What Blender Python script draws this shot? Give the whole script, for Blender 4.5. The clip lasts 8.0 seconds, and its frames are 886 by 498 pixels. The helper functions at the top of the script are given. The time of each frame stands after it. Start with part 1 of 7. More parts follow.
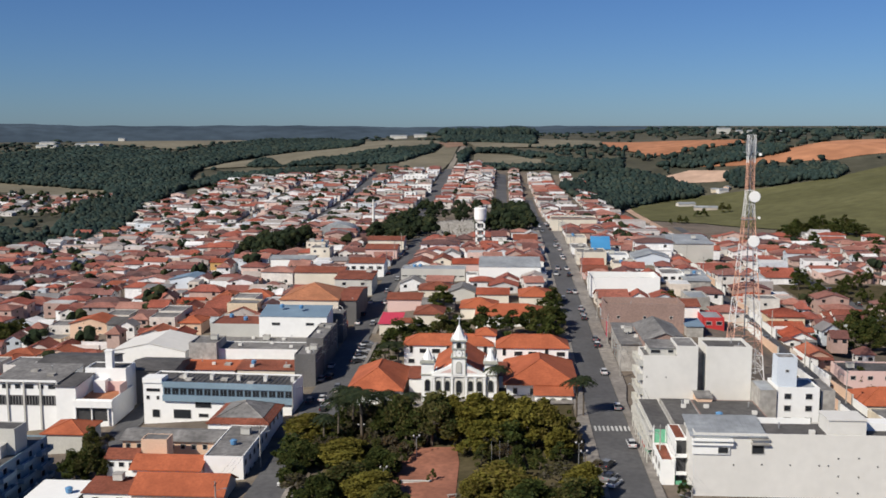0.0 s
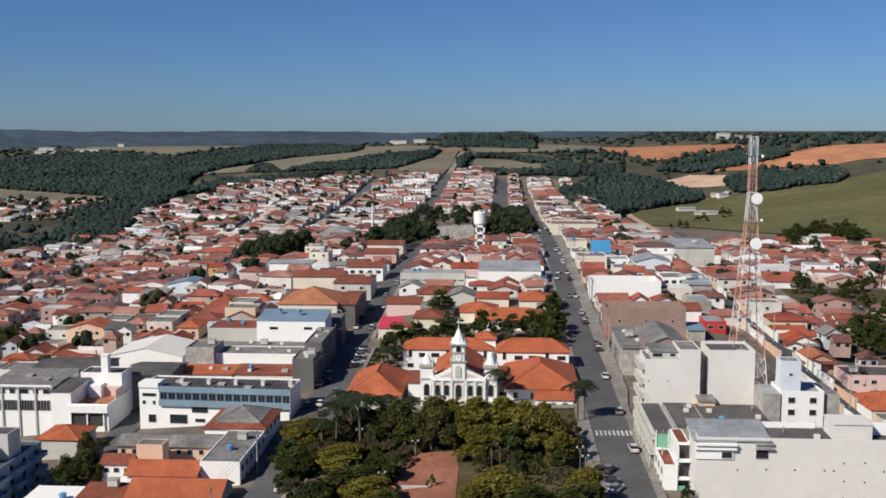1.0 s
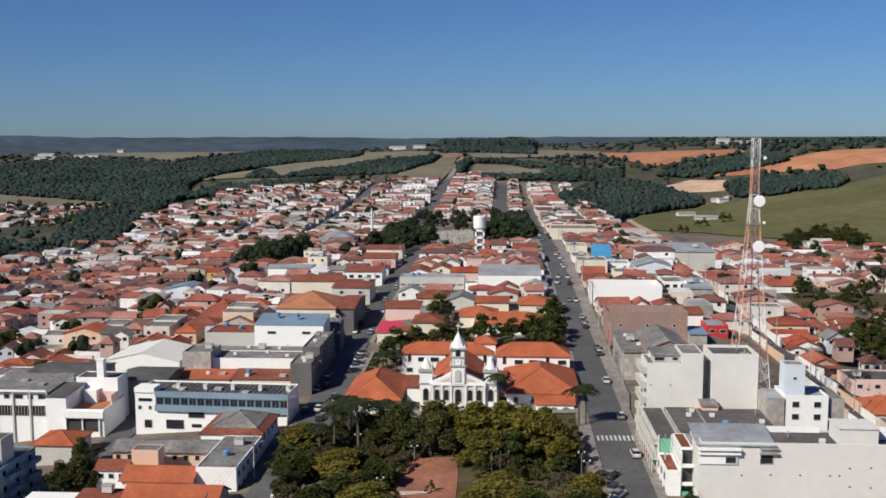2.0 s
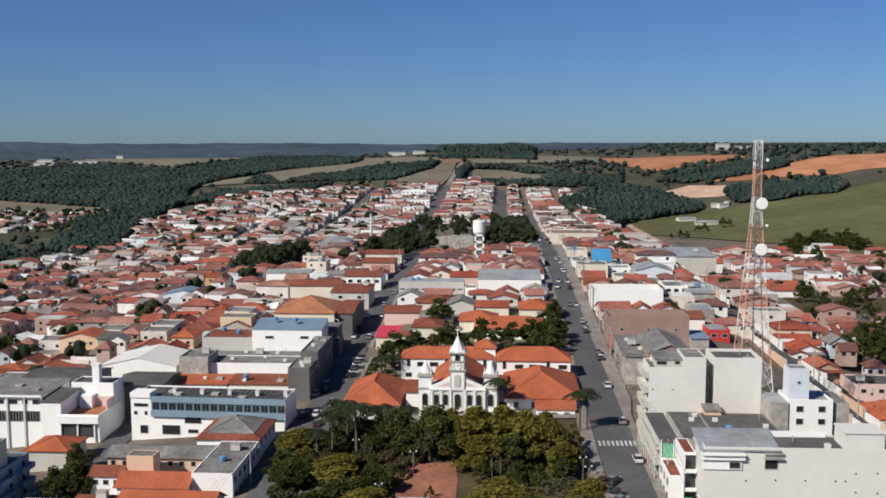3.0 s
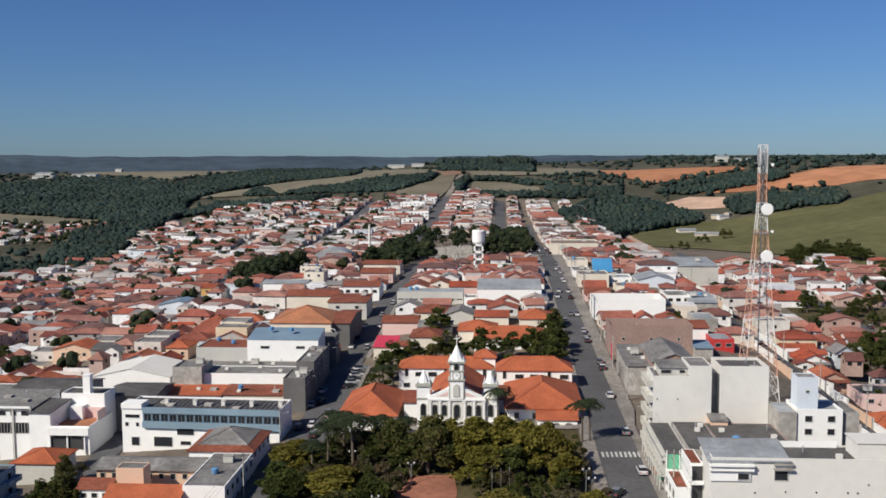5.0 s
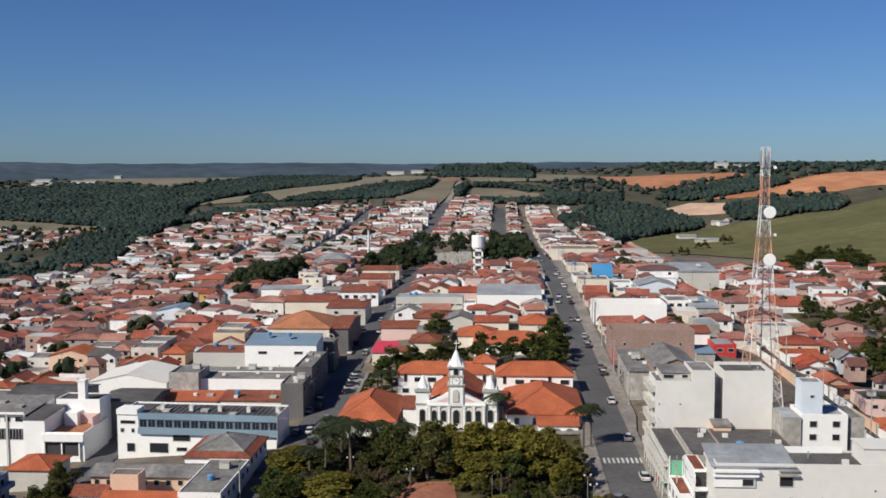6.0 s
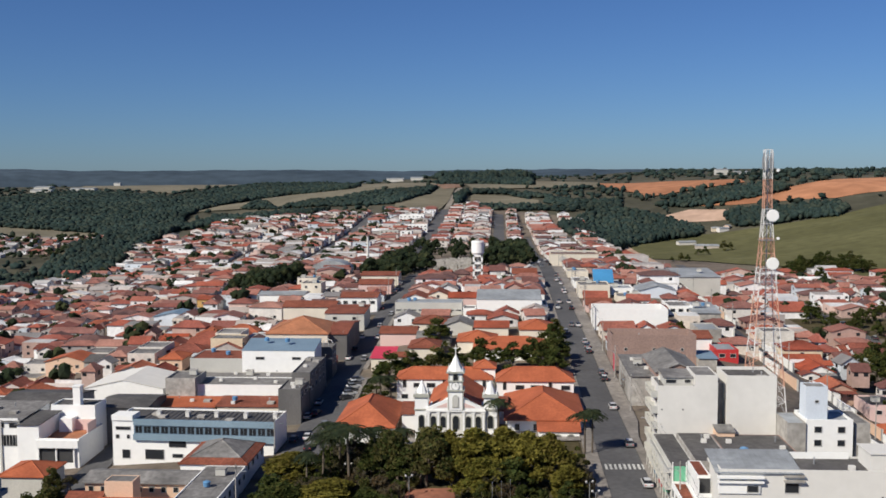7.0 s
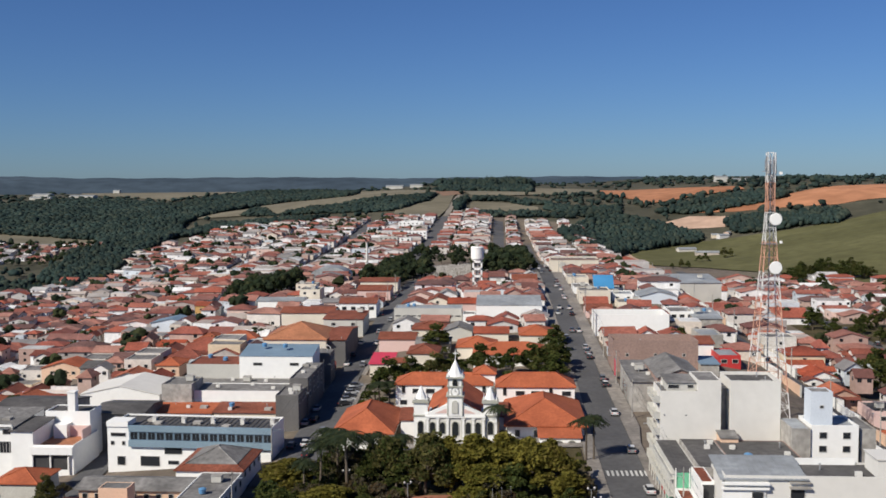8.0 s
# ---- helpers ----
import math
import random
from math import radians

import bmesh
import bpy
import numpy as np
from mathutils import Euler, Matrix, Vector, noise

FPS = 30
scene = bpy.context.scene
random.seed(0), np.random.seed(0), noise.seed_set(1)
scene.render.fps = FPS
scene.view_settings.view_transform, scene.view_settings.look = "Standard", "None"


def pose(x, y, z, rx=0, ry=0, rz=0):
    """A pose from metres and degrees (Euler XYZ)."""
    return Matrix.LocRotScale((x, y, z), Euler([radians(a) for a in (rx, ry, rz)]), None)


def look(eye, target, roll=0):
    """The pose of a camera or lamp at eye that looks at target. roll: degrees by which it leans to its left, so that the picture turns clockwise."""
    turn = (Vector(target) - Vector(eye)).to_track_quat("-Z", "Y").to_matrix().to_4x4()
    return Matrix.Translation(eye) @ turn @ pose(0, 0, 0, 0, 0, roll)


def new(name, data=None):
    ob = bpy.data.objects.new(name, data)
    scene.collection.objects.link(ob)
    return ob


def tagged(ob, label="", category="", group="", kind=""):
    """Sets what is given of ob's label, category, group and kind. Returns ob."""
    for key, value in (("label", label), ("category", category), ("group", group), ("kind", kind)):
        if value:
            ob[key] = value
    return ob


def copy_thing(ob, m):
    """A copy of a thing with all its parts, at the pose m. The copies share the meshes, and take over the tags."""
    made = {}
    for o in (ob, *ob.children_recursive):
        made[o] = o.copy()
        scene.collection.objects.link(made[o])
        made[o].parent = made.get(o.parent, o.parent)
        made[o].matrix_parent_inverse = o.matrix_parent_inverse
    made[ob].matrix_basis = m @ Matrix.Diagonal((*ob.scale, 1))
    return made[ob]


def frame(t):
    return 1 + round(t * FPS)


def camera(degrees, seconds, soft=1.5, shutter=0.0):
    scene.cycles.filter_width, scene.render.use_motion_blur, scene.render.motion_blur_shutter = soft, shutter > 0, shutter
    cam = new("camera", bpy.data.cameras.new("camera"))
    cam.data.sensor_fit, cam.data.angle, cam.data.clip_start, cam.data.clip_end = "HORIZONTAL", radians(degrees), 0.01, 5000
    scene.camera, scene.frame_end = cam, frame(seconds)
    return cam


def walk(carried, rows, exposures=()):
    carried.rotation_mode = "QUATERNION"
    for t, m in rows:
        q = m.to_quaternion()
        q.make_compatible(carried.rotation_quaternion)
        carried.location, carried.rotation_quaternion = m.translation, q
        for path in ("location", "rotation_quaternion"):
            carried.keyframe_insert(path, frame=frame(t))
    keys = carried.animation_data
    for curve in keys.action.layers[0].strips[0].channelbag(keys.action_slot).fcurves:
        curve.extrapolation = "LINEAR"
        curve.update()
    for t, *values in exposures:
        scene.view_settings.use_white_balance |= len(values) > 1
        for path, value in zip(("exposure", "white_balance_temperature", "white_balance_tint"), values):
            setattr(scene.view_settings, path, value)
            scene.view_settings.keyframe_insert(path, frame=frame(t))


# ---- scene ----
# camera: a slow descending forward flight
cam = camera(49.01, 8.0, soft=1.7)
PATH = [
    (0, 0.000, 0.000, 66.600, 3.550, -7.059, -0.000),
    (0.5, -0.021, 1.209, 66.108, 3.541, -6.895, -0.026),
    (1, -0.045, 2.421, 65.614, 3.532, -6.727, -0.051),
    (1.5, -0.071, 3.635, 65.118, 3.523, -6.554, -0.074),
    (2, -0.099, 4.851, 64.621, 3.513, -6.377, -0.097),
    (2.5, -0.130, 6.068, 64.122, 3.502, -6.197, -0.118),
    (3, -0.163, 7.289, 63.621, 3.491, -6.012, -0.137),
    (3.5, -0.198, 8.511, 63.118, 3.479, -5.823, -0.156),
    (4, -0.235, 9.735, 62.614, 3.467, -5.630, -0.173),
    (4.5, -0.275, 10.961, 62.108, 3.454, -5.432, -0.189),
    (5, -0.318, 12.190, 61.601, 3.441, -5.231, -0.203),
    (5.5, -0.362, 13.421, 61.092, 3.427, -5.026, -0.216),
    (6, -0.409, 14.654, 60.581, 3.412, -4.816, -0.228),
    (6.5, -0.458, 15.889, 60.068, 3.397, -4.602, -0.239),
    (7, -0.510, 17.126, 59.554, 3.382, -4.385, -0.248),
    (7.5, -0.564, 18.365, 59.038, 3.366, -4.163, -0.257),
    (8, -0.620, 19.606, 58.520, 3.350, -3.937, -0.263),
]  # seconds, x, y, z, yaw to the left, pitch, lean
rows = []
for t, px, py, pz, yaw, pitch, lean in PATH:
    a, p = radians(yaw), radians(pitch)
    ahead = Vector((-math.sin(a) * math.cos(p), math.cos(a) * math.cos(p), math.sin(p)))
    rows.append((t, look((px, py, pz), Vector((px, py, pz)) + 100 * ahead, lean)))
walk(cam, rows)

# ---------------------------------------------------------------- light
SUN_TO = Vector((-0.72, -0.69, 0.80)).normalized()
world = bpy.data.worlds.new("sky")
scene.world = world
world.use_nodes = True
wn, wl = world.node_tree.nodes, world.node_tree.links
sky = wn.new("ShaderNodeTexSky")
sky.sky_type = "NISHITA"
sky.sun_disc = False
sky.sun_elevation = math.asin(SUN_TO.z)
sky.sun_rotation = math.atan2(SUN_TO.x, SUN_TO.y)
sky.altitude = 600
sky.air_density = 1.0
sky.dust_density = 0.3
sky.ozone_density = 3.0
tint = wn.new("ShaderNodeMix")
tint.data_type, tint.blend_type = "RGBA", "MULTIPLY"
tint.inputs["Factor"].default_value = 1.0
tint.inputs["B"].default_value = (0.58, 0.86, 1.36, 1)
wl.new(sky.outputs[0], tint.inputs["A"])
wl.new(tint.outputs["Result"], wn["Background"].inputs[0])
wn["Background"].inputs[1].default_value = 0.052
sun = new("sun", bpy.data.lights.new("sun", "SUN"))
sun.data.energy = 5.35
sun.data.angle = radians(0.53)
sun.data.color = (1.0, 0.93, 0.81)
sun.matrix_world = look(SUN_TO * 500, (0, 0, 0))
scene.view_settings.exposure = 0.0

# ---------------------------------------------------------------- materials
def surface(name, stops, rough=0.8, metal=0.0, pick="", fine=3.0, broad=0.12, wear=0.3, bump=0.15, gloss=0.35):
    """A worn surface: base colours (picked per object or per island), grain and broad stains."""
    m = bpy.data.materials.new(name)
    m.use_nodes = True
    n, l = m.node_tree.nodes, m.node_tree.links
    b = n["Principled BSDF"]
    b.inputs["Roughness"].default_value, b.inputs["Metallic"].default_value = rough, metal
    b.inputs["Specular IOR Level"].default_value = gloss
    ramp = n.new("ShaderNodeValToRGB")
    ramp.color_ramp.interpolation = "CONSTANT" if pick else "LINEAR"
    els = ramp.color_ramp.elements
    while len(els) < len(stops):
        els.new(0.5)
    for k, c in enumerate(stops):
        els[k].position = k / len(stops) if pick else k / max(1, len(stops) - 1)
        els[k].color = (*c, 1)
    geo = n.new("ShaderNodeNewGeometry")
    if pick == "object":
        l.new(n.new("ShaderNodeObjectInfo").outputs["Random"], ramp.inputs[0])
    elif pick == "tree":
        both = n.new("ShaderNodeMath")
        both.operation = "MULTIPLY_ADD"
        both.inputs[1].default_value = 0.45
        half = n.new("ShaderNodeMath")
        half.operation = "MULTIPLY"
        half.inputs[1].default_value = 0.55
        l.new(n.new("ShaderNodeObjectInfo").outputs["Random"], half.inputs[0])
        l.new(geo.outputs["Random Per Island"], both.inputs[0])
        l.new(half.outputs[0], both.inputs[2])
        l.new(both.outputs[0], ramp.inputs[0])
    elif pick == "island":
        l.new(geo.outputs["Random Per Island"], ramp.inputs[0])
    big, small = n.new("ShaderNodeTexNoise"), n.new("ShaderNodeTexNoise")
    for tex, scale in ((big, broad), (small, fine)):
        tex.inputs["Scale"].default_value, tex.inputs["Detail"].default_value = scale, 4.0
        l.new(geo.outputs["Position"], tex.inputs["Vector"])
    if not pick:
        l.new(big.outputs["Fac"], ramp.inputs[0])
    mix = n.new("ShaderNodeMath")
    mix.operation = "MULTIPLY"
    l.new(big.outputs["Fac"], mix.inputs[0])
    l.new(small.outputs["Fac"], mix.inputs[1])
    span = n.new("ShaderNodeMapRange")
    span.inputs["From Min"].default_value, span.inputs["From Max"].default_value = 0.12, 0.42
    span.inputs["To Min"].default_value, span.inputs["To Max"].default_value = 1 - wear, 1 + wear * 0.35
    l.new(mix.outputs[0], span.inputs["Value"])
    col = n.new("ShaderNodeMix")
    col.data_type, col.blend_type = "RGBA", "MULTIPLY"
    col.inputs["Factor"].default_value = 1.0
    l.new(ramp.outputs[0], col.inputs["A"])
    l.new(span.outputs[0], col.inputs["B"])
    l.new(col.outputs["Result"], b.inputs["Base Color"])
    if bump:
        bp = n.new("ShaderNodeBump")
        bp.inputs["Strength"].default_value, bp.inputs["Distance"].default_value = bump, 0.05
        l.new(small.outputs["Fac"], bp.inputs["Height"])
        l.new(bp.outputs[0], b.inputs["Normal"])
    return m


WHITE, CREAM = (0.80, 0.79, 0.76), (0.76, 0.70, 0.58)
CLAY = [(0.36, 0.088, 0.045), (0.28, 0.066, 0.038), (0.38, 0.11, 0.055), (0.20, 0.058, 0.040), (0.30, 0.088, 0.056), (0.38, 0.080, 0.038),
        (0.16, 0.062, 0.050), (0.41, 0.13, 0.072), (0.24, 0.074, 0.05)]
WALLS = [(0.74, 0.72, 0.68), (0.62, 0.59, 0.54), (0.66, 0.57, 0.44), (0.70, 0.68, 0.65), (0.58, 0.42, 0.33), (0.72, 0.67, 0.60), (0.50, 0.33, 0.25), (0.52, 0.57, 0.60),
         (0.66, 0.62, 0.57), (0.48, 0.42, 0.36), (0.66, 0.55, 0.40), (0.78, 0.77, 0.74), (0.75, 0.73, 0.70)]
# Plaster and clay again, shifted bluer and greyer to imitate haze over distance.
WALLS_HAZE = [(0.82, 0.81, 0.81), (0.58, 0.56, 0.54), (0.66, 0.58, 0.50), (0.80, 0.80, 0.80), (0.50, 0.36, 0.31), (0.70, 0.66, 0.62), (0.42, 0.29, 0.25), (0.56, 0.61, 0.66), (0.76, 0.74, 0.73), (0.68, 0.50, 0.44), (0.40, 0.36, 0.34)]
CLAY_HAZE = [(0.31, 0.095, 0.068), (0.24, 0.088, 0.070), (0.34, 0.12, 0.085), (0.18, 0.078, 0.066), (0.31, 0.135, 0.105), (0.34, 0.095, 0.060), (0.15, 0.080, 0.072), (0.38, 0.17, 0.13), (0.26, 0.12, 0.10), (0.40, 0.20, 0.155)]
M = {}
M["clay"] = surface("clay_tiles", CLAY, 0.9, pick="object", fine=1.6, wear=0.5, bump=0.5)
M["clay_far"] = surface("clay_tiles_far", CLAY_HAZE, 0.9, pick="island", fine=1.2, wear=0.45, bump=0.3)
M["clay_new"] = surface("orange_clay_tiles", [(0.385, 0.098, 0.042), (0.44, 0.126, 0.056)], 0.85, fine=1.8, broad=0.2, wear=0.3, bump=0.5)
M["clay_pale"] = surface("pale_orange_clay_tiles", [(0.44, 0.19, 0.10), (0.40, 0.16, 0.08)], 0.9, fine=1.8, broad=0.2, wear=0.4, bump=0.5)
M["clay_old"] = surface("weathered_clay_tiles", [(0.29, 0.085, 0.045), (0.21, 0.07, 0.045)], 0.9, fine=1.8, broad=0.25, wear=0.5, bump=0.5)
M["grey_roof"] = surface("fibre_cement_sheets", [(0.17, 0.165, 0.16), (0.26, 0.25, 0.24)], 0.9, fine=0.9, broad=0.15, wear=0.5, bump=0.4)
M["dark_roof"] = surface("dark_sheet_roof", [(0.080, 0.077, 0.076), (0.125, 0.118, 0.114)], 0.8, fine=0.9, broad=0.2, wear=0.4, bump=0.3)
M["metal_roof"] = surface("zinc_sheet_roof", [(0.30, 0.32, 0.33), (0.40, 0.42, 0.43)], 0.6, 0.15, fine=0.7, broad=0.12, wear=0.3)
M["zinc_dull"] = surface("dull_grey_sheet_roof", [(0.26, 0.28, 0.30), (0.33, 0.35, 0.37)], 0.7, 0.1, fine=0.7, broad=0.12, wear=0.3)
M["other_far"] = surface("sheet_roofs_far", [(0.26, 0.25, 0.24), (0.50, 0.49, 0.48), (0.36, 0.33, 0.31), (0.70, 0.70, 0.69), (0.45, 0.39, 0.35), (0.76, 0.75, 0.74), (0.22, 0.21, 0.21)], 0.8, pick="island", wear=0.35)
M["wall"] = surface("painted_plaster", WALLS, 0.85, pick="object", fine=1.5, broad=0.25, wear=0.22)
M["wall_far"] = surface("painted_plaster_far", WALLS_HAZE, 0.85, pick="island", fine=1.0, broad=0.2, wear=0.2)
M["white"] = surface("white_paint", [(0.86, 0.86, 0.84), (0.80, 0.80, 0.78)], 0.7, fine=0.8, broad=0.12, wear=0.06)
M["offwhite"] = surface("off_white_render", [(0.64, 0.625, 0.585), (0.68, 0.665, 0.63)], 0.85, fine=0.5, broad=0.08, wear=0.07, bump=0.05)
M["cream"] = surface("cream_paint", [(0.70, 0.64, 0.53), (0.74, 0.68, 0.58)], 0.8, wear=0.15)
M["peach"] = surface("peach_paint", [(0.74, 0.52, 0.38), (0.70, 0.48, 0.34)], 0.8, wear=0.18)
M["ochre"] = surface("ochre_paint", [(0.62, 0.38, 0.14), (0.58, 0.35, 0.13)], 0.8, wear=0.2)
M["pink"] = surface("pink_paint", [(0.72, 0.52, 0.48), (0.68, 0.49, 0.45)], 0.8, wear=0.15)
M["concrete"] = surface("bare_concrete", [(0.36, 0.34, 0.31), (0.46, 0.44, 0.41)], 0.9, fine=0.9, broad=0.2, wear=0.4, bump=0.3)
M["brownwall"] = surface("brown_brick_infill", [(0.36, 0.25, 0.21), (0.31, 0.21, 0.18)], 0.9, fine=2.5, wear=0.3, bump=0.4)
M["bluegrey"] = surface("pale_blue_paint", [(0.62, 0.68, 0.75), (0.66, 0.71, 0.77)], 0.7, wear=0.14)
M["steelblue"] = surface("steel_blue_panel", [(0.17, 0.25, 0.33), (0.21, 0.29, 0.36)], 0.5, wear=0.2)
M["steelpale"] = surface("pale_steel_blue_panel", [(0.20, 0.29, 0.36), (0.24, 0.33, 0.40)], 0.5, wear=0.2)
M["skyblue"] = surface("bright_blue_sheet", [(0.05, 0.23, 0.46), (0.07, 0.27, 0.50)], 0.5, wear=0.2)
M["red"] = surface("red_paint", [(0.55, 0.045, 0.045), (0.48, 0.04, 0.04)], 0.6, wear=0.25)
M["pinkred"] = surface("crimson_canvas", [(0.62, 0.05, 0.10), (0.55, 0.05, 0.09)], 0.8, wear=0.25)
M["green"] = surface("green_paint", [(0.14, 0.44, 0.27), (0.17, 0.48, 0.30)], 0.7, wear=0.2)
M["orange"] = surface("orange_mast_paint", [(0.70, 0.38, 0.27), (0.64, 0.35, 0.25)], 0.6, wear=0.25)
M["maststeel"] = surface("white_mast_paint", [(0.80, 0.79, 0.77), (0.74, 0.73, 0.71)], 0.5, wear=0.2)
M["steel"] = surface("galvanised_steel", [(0.40, 0.41, 0.42), (0.48, 0.49, 0.50)], 0.5, 0.6, wear=0.25)
M["darkmetal"] = surface("dark_metal", [(0.05, 0.05, 0.055), (0.08, 0.08, 0.08)], 0.5, 0.3, wear=0.2)
M["asphalt"] = surface("asphalt", [(0.085, 0.085, 0.09), (0.115, 0.114, 0.116)], 0.9, fine=0.8, broad=0.06, wear=0.3)
M["pavement"] = surface("pavement_slabs", [(0.22, 0.20, 0.18), (0.29, 0.265, 0.24)], 0.9, fine=0.8, broad=0.1, wear=0.4)
M["roadpaint"] = surface("road_paint", [(0.55, 0.55, 0.53), (0.62, 0.62, 0.60)], 0.8, wear=0.4)
M["yard"] = surface("yard_ground", [(0.14, 0.12, 0.10), (0.20, 0.165, 0.135), (0.09, 0.095, 0.05)], 0.95, fine=0.4, broad=0.035, wear=0.4, gloss=0.08)
M["redpaving"] = surface("red_plaza_paving", [(0.27, 0.108, 0.068), (0.33, 0.14, 0.09)], 0.9, fine=0.9, broad=0.1, wear=0.35)
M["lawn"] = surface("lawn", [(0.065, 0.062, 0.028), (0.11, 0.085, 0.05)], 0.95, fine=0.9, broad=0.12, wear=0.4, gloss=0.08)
# Grass, meadow and dry field colours are greyed to imitate distant haze.
M["grass"] = surface("rough_grass", [(0.060, 0.066, 0.045), (0.098, 0.094, 0.068), (0.135, 0.118, 0.088)], 0.95, fine=0.08, broad=0.008, wear=0.4, gloss=0.08)
M["meadow"] = surface("green_meadow", [(0.110, 0.110, 0.050), (0.138, 0.132, 0.062)], 0.95, fine=0.10, broad=0.012, wear=0.3, gloss=0.08)
M["dryfield"] = surface("dry_field", [(0.175, 0.160, 0.115), (0.225, 0.20, 0.145)], 0.95, fine=0.06, broad=0.01, wear=0.3, gloss=0.08)
M["soil"] = surface("ploughed_orange_soil", [(0.38, 0.16, 0.085), (0.50, 0.25, 0.14)], 0.95, fine=0.05, broad=0.012, wear=0.35, gloss=0.08)
M["palesoil"] = surface("pale_bare_soil", [(0.45, 0.30, 0.22), (0.52, 0.37, 0.28)], 0.95, fine=0.06, broad=0.015, wear=0.25, gloss=0.08)
M["leaf"] = surface("foliage", [(0.052, 0.075, 0.024), (0.075, 0.096, 0.027), (0.103, 0.114, 0.032), (0.066, 0.089, 0.027), (0.131, 0.125, 0.039), (0.154, 0.141, 0.057)], 0.7, pick="tree", fine=0.7, broad=0.15, wear=0.5, bump=0, gloss=0.08)
M["leaf_yellow"] = surface("yellowish_foliage", [(0.16, 0.165, 0.034), (0.22, 0.20, 0.042), (0.26, 0.225, 0.05), (0.19, 0.175, 0.038), (0.24, 0.195, 0.055)], 0.7, pick="tree", fine=0.7, wear=0.5, bump=0, gloss=0.08)
M["leaf_dry"] = surface("dry_reddish_foliage", [(0.15, 0.10, 0.05), (0.14, 0.12, 0.08), (0.12, 0.11, 0.05), (0.17, 0.15, 0.11)], 0.8, pick="tree", fine=0.7, wear=0.5, bump=0, gloss=0.08)
# Foliage of the woods, with a bluish haze tint painted in.
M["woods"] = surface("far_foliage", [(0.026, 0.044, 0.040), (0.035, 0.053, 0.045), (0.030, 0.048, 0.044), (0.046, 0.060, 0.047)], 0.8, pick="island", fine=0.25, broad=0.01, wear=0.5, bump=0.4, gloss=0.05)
M["leaf_park"] = surface("dark_park_foliage", [(0.041, 0.060, 0.032), (0.055, 0.074, 0.038), (0.076, 0.088, 0.041), (0.048, 0.066, 0.039)], 0.75, pick="island", fine=0.7, broad=0.15, wear=0.5, bump=0, gloss=0.06)
# Wall grey darkened to carry the shade of the street fronts.
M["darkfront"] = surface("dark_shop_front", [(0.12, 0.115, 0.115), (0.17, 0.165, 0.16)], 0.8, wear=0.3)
M["bark"] = surface("bark", [(0.12, 0.095, 0.07), (0.17, 0.14, 0.11)], 0.95, fine=3, wear=0.4)
M["glass"] = surface("dark_window_glass", [(0.018, 0.020, 0.024), (0.03, 0.034, 0.04)], 0.12, wear=0.2, bump=0)
M["frame"] = surface("window_frame_paint", [(0.45, 0.44, 0.42), (0.55, 0.54, 0.52)], 0.6, wear=0.2)
M["door"] = surface("painted_door", [(0.20, 0.12, 0.07), (0.33, 0.33, 0.33), (0.10, 0.13, 0.17), (0.42, 0.38, 0.33)], 0.6, pick="object", wear=0.3)
M["trim"] = surface("grey_green_trim_paint", [(0.36, 0.36, 0.31), (0.42, 0.42, 0.37)], 0.8, wear=0.15)
M["stone"] = surface("grey_facade_render", [(0.50, 0.49, 0.45), (0.55, 0.54, 0.50)], 0.85, wear=0.15)
M["car"] = surface("car_paint", [(0.70, 0.70, 0.70), (0.035, 0.035, 0.04), (0.34, 0.35, 0.36), (0.05, 0.05, 0.055), (0.60, 0.60, 0.60), (0.13, 0.13, 0.14), (0.20, 0.21, 0.22), (0.55, 0.56, 0.57)], 0.25, pick="object", wear=0.08, bump=0)
M["tyre"] = surface("rubber", [(0.02, 0.02, 0.02), (0.03, 0.03, 0.03)], 0.8, wear=0.2)
# The blue of these hills is air haze put into the base colour.
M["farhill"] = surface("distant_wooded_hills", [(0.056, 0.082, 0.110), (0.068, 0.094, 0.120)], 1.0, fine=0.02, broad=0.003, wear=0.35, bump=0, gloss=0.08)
M["tankblue"] = surface("blue_water_tank_plastic", [(0.10, 0.25, 0.45), (0.13, 0.29, 0.5)], 0.5, wear=0.15)

def let_light_through(m, share):
    """Thin leaves: a share of the light passes to their other side."""
    n, l = m.node_tree.nodes, m.node_tree.links
    b = n["Principled BSDF"]
    thin, mix = n.new("ShaderNodeBsdfTranslucent"), n.new("ShaderNodeMixShader")
    l.new(b.inputs["Base Color"].links[0].from_socket, thin.inputs["Color"])
    mix.inputs[0].default_value = share
    l.new(b.outputs[0], mix.inputs[1])
    l.new(thin.outputs[0], mix.inputs[2])
    l.new(mix.outputs[0], n["Material Output"].inputs["Surface"])


for key in ("leaf", "leaf_yellow", "leaf_dry", "leaf_park"):
    let_light_through(M[key], 0.45)
M["redearth"] = surface("bare_reddish_earth", [(0.24, 0.15, 0.105), (0.29, 0.19, 0.135)], 0.95, fine=0.08, broad=0.02, wear=0.3, gloss=0.08)
M["trackearth"] = surface("grey_earth_track", [(0.24, 0.215, 0.18), (0.30, 0.27, 0.23)], 0.95, fine=0.2, broad=0.03, wear=0.3, gloss=0.08)

